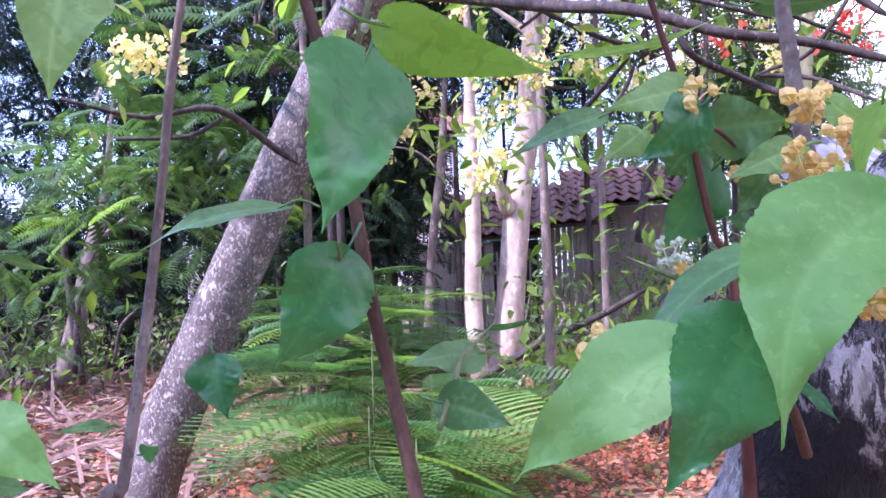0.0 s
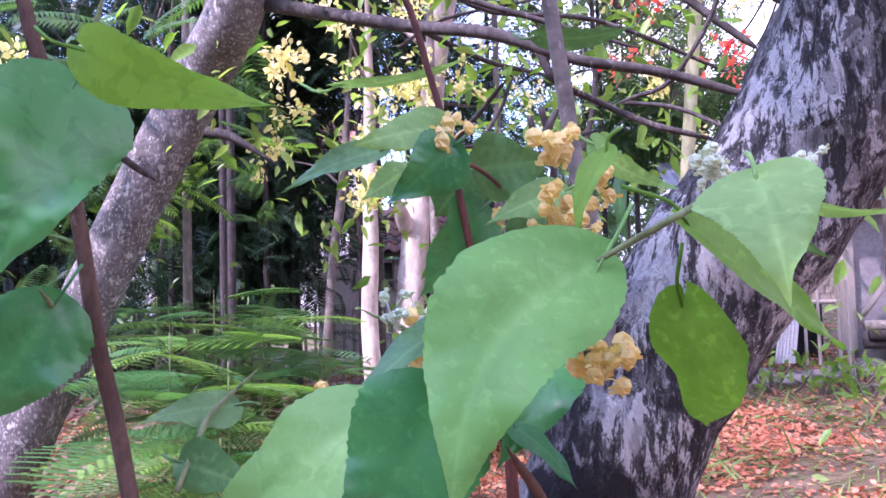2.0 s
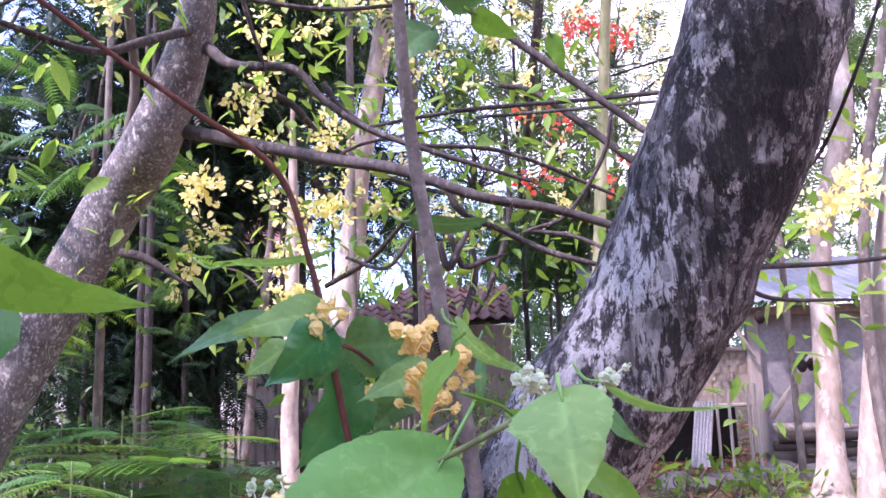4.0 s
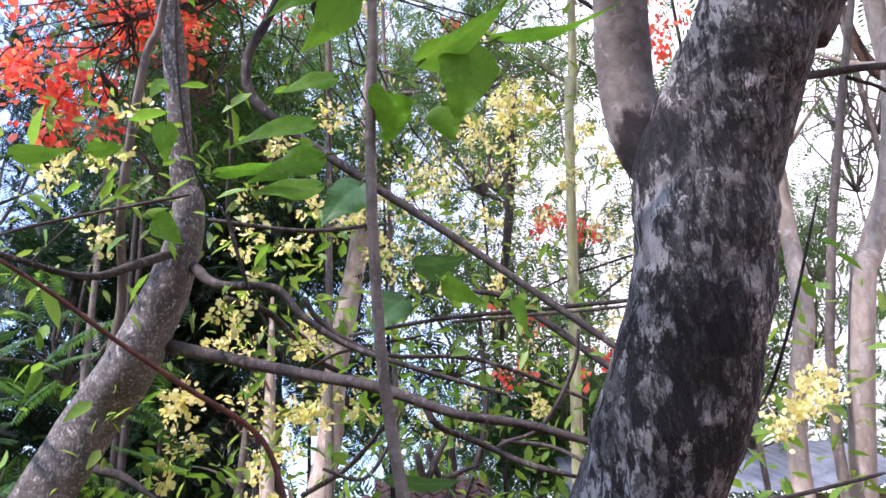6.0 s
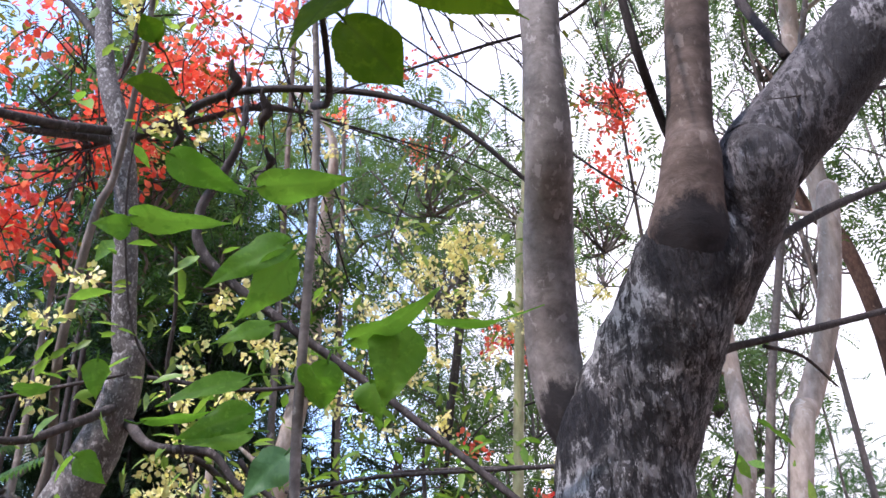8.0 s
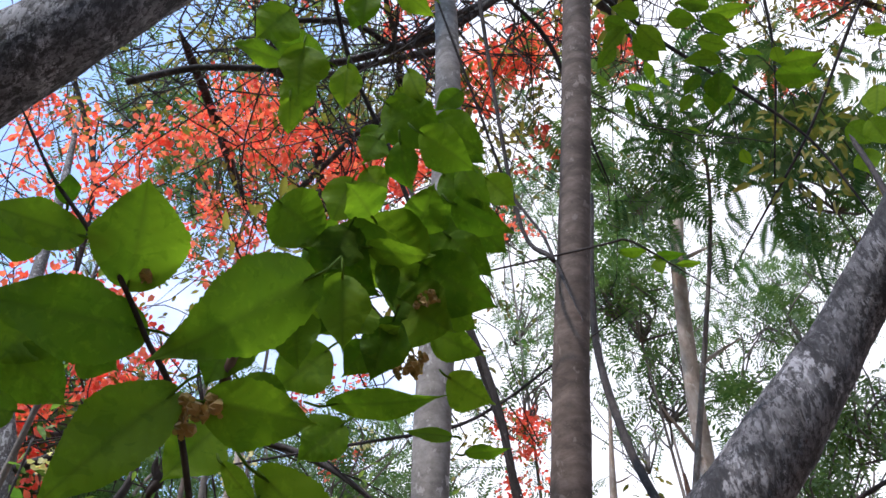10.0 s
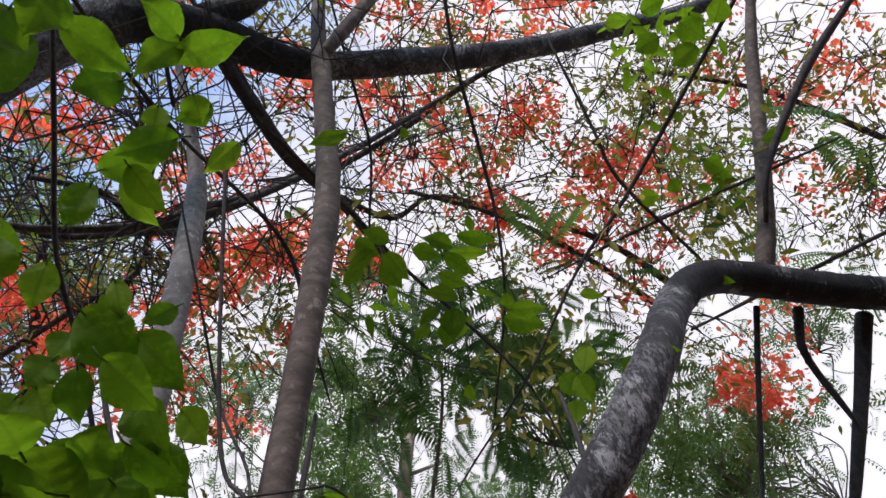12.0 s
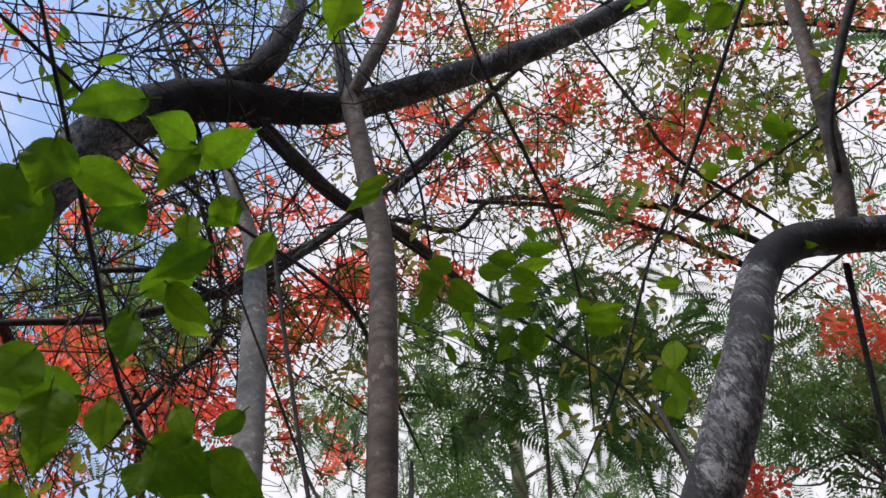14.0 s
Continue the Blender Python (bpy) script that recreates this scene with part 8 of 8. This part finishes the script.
GREENS = [((-0.490, 2.242, 2.991), 0.25, 8), ((0.257, 3.492, 3.156), 0.3, 10), ((0.836, 4.265, 3.829), 0.3, 10), ((-0.296, 2.306, 2.971), 0.2, 6), ((-0.113, 2.209, 3.014), 0.15, 4), ((-0.379, 2.407, 2.674), 0.25, 8), ((-0.134, 2.325, 2.746), 0.15, 4), ((0.121, 2.856, 3.555), 0.35, 14), ((-0.434, 2.439, 4.020), 0.2, 9), ((0.991, 4.135, 2.491), 0.5, 24), ((1.309, 4.150, 2.640), 0.5, 24), ((0.499, 4.035, 3.106), 0.4, 18), ((1.856, 4.288, 3.170), 0.4, 14), ((1.159, 4.423, 3.309), 0.5, 20), ((1.659, 4.426, 2.895), 0.4, 16), ((2.408, 3.020, 2.707), 0.3, 9), ((2.622, 2.892, 2.646), 0.4, 14),
          ((-0.567, 2.508, 2.714), 0.4, 16), ((-0.257, 2.433, 2.808), 0.2, 7), ((1.095, 4.247, 2.703), 0.5, 22), ((1.671, 4.439, 3.030), 0.4, 16), ((0.645, 4.277, 2.369), 0.4, 18), ((0.340, 4.231, 2.102), 0.5, 24), ((1.145, 4.768, 2.008), 0.5, 26), ((1.489, 4.657, 2.315), 0.5, 22), ((2.329, 3.045, 2.054), 0.35, 16), ((2.310, 3.034, 2.078), 0.3, 12), ((2.492, 2.906, 2.098), 0.3, 12), ((0.971, 4.112, 3.195), 0.4, 14), ((-0.547, 2.894, 2.187), 0.3, 10),
          ((0.714, 4.117, 2.401), 0.35, 16), ((1.113, 3.934, 2.810), 0.4, 16), ((0.280, 3.782, 2.866), 0.4, 14), ((2.398, 3.464, 1.743), 0.5, 20), ((2.558, 3.349, 1.898), 0.4, 16), ((2.442, 3.673, 1.496), 0.4, 14), ((-0.142, 3.746, 2.196), 0.3, 10), ((1.613, 4.315, 2.561), 0.4, 14), ((1.425, 4.488, 2.146), 0.4, 14), ((0.943, 4.253, 2.426), 0.5, 20), ((0.625, 4.268, 2.551), 0.4, 14), ((-0.231, 3.978, 2.072), 0.3, 10), ((0.551, 4.632, 1.891), 0.4, 12), ((1.724, 4.068, 2.256), 0.5, 20), ((1.956, 3.723, 2.329), 0.5, 20), ((0.413, 4.550, 2.099), 0.4, 4), ((0.799, 4.934, 1.466), 0.4, 14), ((0.622, 4.946, 1.198), 0.4, 10), ((0.426, 4.977, 1.375), 0.3, 6), ((1.000, 4.899, 1.627), 0.4, 12), ((-1.997, 3.918, 1.399), 0.4, 10), ((-1.692, 4.061, 1.473), 0.3, 8)]
for i, (at, r) in enumerate([((-1.998, 4.127, 1.918), 0.5), ((-2.076, 3.846, 2.052), 0.5), ((-2.082, 4.101, 1.630), 0.5), ((-1.856, 4.368, 2.276), 0.5), ((-1.579, 4.656, 2.481), 0.5), ((-1.447, 4.737, 2.262), 0.4), ((-2.223, 4.025, 1.405), 0.5), ((-2.000, 4.581, 1.677), 0.4)]):
    leaf_clump(blossom_tree, at, r, 12, 5600 + i, "leaf_feather", 0.3, FEATHER, "feathery_leaves", 0.7)
for i, (at, r, n) in enumerate(GREENS):
    leaf_clump(blossom_tree, at, r, n if at[1] > 2.6 else (n + 1) // 2, 1600 + i, "leaf_mid", 0.13, LEAF_SMALL)
for i, at in enumerate([(-0.64, 2.8, 3.41), (-0.43, 2.73, 3.21), (-0.7, 3.0, 3.21), (-0.28, 2.6, 3.31), (0.01, 2.88, 3.3), (0.09, 3.25, 3.24), (-0.47, 2.93, 3.01), (0.23, 3.11, 3.52), (-0.15, 2.82, 3.14), (0.29, 3.68, 3.26), (-0.71, 3.41, 3.02), (0.08, 3.57, 2.98)]):
    leaf_clump(blossom_tree, at, 0.2, 14, 1660 + i, "leaf_yellowgreen", 0.075, LEAF_SMALL)
    if i % 2:
        spray(blossom_tree, at, 0.06, 50, 1680 + i, "petal_yellow", 0.028, "blossom_spray")
FINE = [[((-0.038, 3.629, 2.936), 0.0216), ((0.178, 3.766, 2.901), 0.0222), ((0.381, 3.938, 2.728), 0.0199), ((0.718, 4.066, 2.593), 0.0175), ((0.959, 4.150, 2.555), 0.0149)], [((0.425, 3.615, 2.126), 0.0100), ((0.602, 3.583, 2.069), 0.0125), ((0.716, 3.543, 2.210), 0.0125), ((0.755, 3.515, 2.303), 0.0100)], [((0.856, 3.322, 2.180), 0.0188), ((0.911, 3.343, 2.040), 0.0188), ((1.023, 3.345, 2.069), 0.0165)], [((1.282, 4.094, 3.144), 0.0187), ((1.513, 4.062, 3.070), 0.0249), ((1.921, 3.847, 2.645), 0.0268)], [((1.150, 4.089, 2.957), 0.0122), ((1.545, 3.984, 2.962), 0.0122), ((1.940, 3.631, 2.894), 0.0116)], [((0.296, 3.876, 2.597), 0.0111), ((0.514, 3.831, 2.719), 0.0111), ((0.889, 3.770, 2.779), 0.0083)],
        [((0.807, 3.303, 2.138), 0.0188), ((0.842, 3.320, 2.028), 0.0212), ((0.898, 3.323, 2.121), 0.0212)], [((1.140, 3.143, 2.153), 0.0114), ((1.333, 3.081, 2.115), 0.0114), ((1.476, 2.931, 1.996), 0.0089)], [((-1.481, 2.961, 2.123), 0.0094), ((-1.219, 3.091, 2.069), 0.0141), ((-0.974, 3.202, 2.117), 0.0188), ((-0.773, 3.384, 1.971), 0.0194)], [((-1.399, 3.249, 2.019), 0.0100), ((-1.134, 3.347, 2.039), 0.0125), ((-0.989, 3.407, 2.137), 0.0125)], [((-0.055, 6.506, 0.531), 0.0411), ((0.304, 6.333, 0.762), 0.0443), ((0.595, 6.133, 0.944), 0.0429), ((0.943, 5.904, 1.112), 0.0332), ((1.203, 5.766, 1.269), 0.0245)], [((0.553, 6.135, 0.923), 0.0301), ((0.611, 6.148, 1.111), 0.0258)],
        [((0.328, 3.245, 2.808), 0.0175), ((0.426, 3.283, 2.691), 0.0175), ((0.672, 3.302, 2.566), 0.0150), ((1.133, 3.429, 2.572), 0.0132), ((1.668, 3.522, 2.397), 0.0111)], [((0.780, 2.939, 2.300), 0.0177), ((0.843, 2.952, 2.190), 0.0177), ((1.007, 3.055, 2.144), 0.0183), ((1.196, 3.017, 2.045), 0.0183), ((1.358, 2.970, 1.989), 0.0137)], [((0.340, 4.234, 2.074), 0.0183), ((0.562, 4.009, 2.180), 0.0175), ((0.740, 3.759, 2.355), 0.0139)], [((-0.075, 3.101, 3.110), 0.0125), ((0.327, 3.133, 3.080), 0.0125), ((0.655, 3.194, 3.143), 0.0102)], [((0.552, 3.674, 2.760), 0.0111), ((0.990, 3.597, 2.821), 0.0139), ((1.522, 3.451, 2.830), 0.0139), ((1.871, 3.312, 2.825), 0.0139)], [((1.375, 2.721, 2.506), 0.0089), ((1.353, 2.772, 2.363), 0.0111), ((1.234, 2.859, 2.163), 0.0111), ((1.111, 2.928, 2.119), 0.0089)], [((-0.123, 2.206, 3.906), 0.0069), ((-0.145, 2.374, 3.519), 0.0066), ((-0.093, 2.607, 3.128), 0.0066), ((0.037, 2.703, 2.944), 0.0066), ((0.084, 2.759, 2.808), 0.0044)],
        [((0.017, 2.652, 3.504), 0.0094), ((0.034, 2.792, 3.286), 0.0118), ((0.021, 2.917, 3.049), 0.0118), ((0.098, 3.029, 2.802), 0.0094)], [((1.326, 5.259, 2.001), 0.0229), ((1.419, 5.208, 2.184), 0.0267), ((1.568, 5.209, 2.631), 0.0233), ((1.563, 5.155, 3.258), 0.0197)], [((1.897, 5.805, 3.652), 0.0450), ((1.978, 5.644, 4.268), 0.0457), ((2.033, 5.378, 5.146), 0.0424)], [((1.869, 5.758, 3.309), 0.0266), ((1.907, 5.537, 3.967), 0.0310), ((1.965, 5.308, 4.900), 0.0274)], [((-0.626, 2.278, 2.668), 0.0058), ((-0.447, 2.304, 2.741), 0.0078), ((-0.101, 2.331, 2.843), 0.0078)], [((-1.618, 6.785, 1.775), 0.0242), ((-1.552, 6.781, 2.259), 0.0242), ((-1.548, 6.703, 2.576), 0.0194)],
        [((-3.502, 7.332, 0.568), 0.0454), ((-3.597, 7.353, 1.188), 0.0454), ((-3.667, 7.331, 1.911), 0.0398)], [((-3.482, 7.137, 0.693), 0.0332), ((-3.467, 7.200, 1.291), 0.0332), ((-3.378, 7.252, 1.643), 0.0277)], [((-2.789, 6.372, 0.849), 0.0194), ((-2.754, 6.414, 1.113), 0.0194), ((-2.656, 6.464, 1.243), 0.0145)], [((1.546, 7.339, 1.688), 0.0519), ((1.630, 7.303, 2.186), 0.0519), ((1.728, 7.308, 2.517), 0.0474), ((1.699, 7.342, 2.929), 0.0427)]]
for rows in FINE:
    limb("branch", [(p, r * 0.75) for p, r in rows], M["bark_branch"], blossom_tree, sides=6, per=4, lump=0.08)

# ---- flame tree seedlings with fern-like leaves ----
def seedling(base, fronds, seed, size, mat="frond_dark"):
    rng = np.random.default_rng(seed)
    z0 = ground_z(base[0], base[1])
    t = thing("seedling", "young seedling with fern-like twice-divided green leaves", "seedling", (base[0], base[1], z0), "fern-leaved seedlings")
    top = np.array([base[0], base[1], z0 + base[2]])
    limb("stem", [((base[0], base[1], z0 - 0.05), 0.007), (tuple(top), 0.004)], M["stem_green"], t, sides=6)
    for k in range(fronds):
        a = 2 * math.pi * k / fronds + rng.uniform(-0.4, 0.4)
        ax = np.array([[math.cos(a), math.sin(a), rng.uniform(-0.1, 0.35)]])
        p = top + (0, 0, rng.uniform(-0.6, 0.04) * base[2])
        no = np.array([[0, -0.12, 1.0]]) + rng.normal(size=(1, 3)) * 0.2
        put("frond", scatter_mesh("frond", TWICE[k % 3], p[None], ax, no, [size * rng.uniform(0.5, 1.15)], M[mat if k % 5 > 1 else "leaf_fern"]), t)["kind"] = "stuff"


for i, (x, y, top) in enumerate([(-0.62, 3.3, 1.22), (-0.38, 3.2, 1.12), (-0.16, 3.35, 0.95), (-0.85, 3.95, 1.36), (-0.6, 4.0, 1.38), (-0.36, 3.9, 1.3), (-0.12, 4.1, 1.1), (-0.95, 4.6, 1.3), (-0.7, 4.75, 1.36), (-0.45, 4.6, 1.3), (-0.15, 4.8, 1.05), (-0.38, 3.05, 0.88), (-0.2, 2.95, 0.78), (-0.75, 3.6, 0.9), (0.05, 3.6, 0.75), (0.1, 4.5, 0.8)]):
    seedling((x, y, top - ground_z(x, y)), 18, 1700 + i, 0.54)
for i, at in enumerate([(-1.371, 4.954, 2.133), (-1.210, 4.917, 2.533), (-1.870, 4.560, 2.189), (-2.150, 4.413, 2.299), (-2.321, 4.368, 2.081), (-1.165, 4.702, 3.223), (-1.256, 4.622, 2.716), (-1.062, 4.133, 2.641), (-1.100, 4.181, 2.366), (-0.932, 4.035, 2.854), (-1.021, 4.482, 2.984), (-0.669, 5.147, 1.026), (-0.689, 4.316, 0.842)]):
    leaf_clump(left_tree, at, 0.5, 7, 1800 + i, "leaf_feather", 0.4, FEATHER, "feathery_leaves", 0.6)
for i, at in enumerate([(-2.12, 4.62, 2.26), (-1.79, 4.50, 2.02), (-1.40, 4.09, 1.76), (-1.18, 4.50, 2.10), (-1.00, 4.68, 2.36), (-1.15, 3.92, 2.17), (-1.96, 4.41, 1.80), (-1.94, 4.06, 1.57), (-1.59, 4.39, 2.24), (-0.81, 4.71, 2.23), (-0.70, 4.76, 2.04), (-1.06, 4.52, 2.01), (-1.43, 4.44, 2.04), (-1.63, 3.89, 2.30), (-2.00, 4.14, 2.00), (-1.12, 4.08, 1.81)]):
    leaf_clump(left_tree, at, 0.3, 7, 1850 + i, "leaf_feather" if i % 3 else "leaf_mid", 0.3, FEATHER, "feathery_leaves", 0.35)
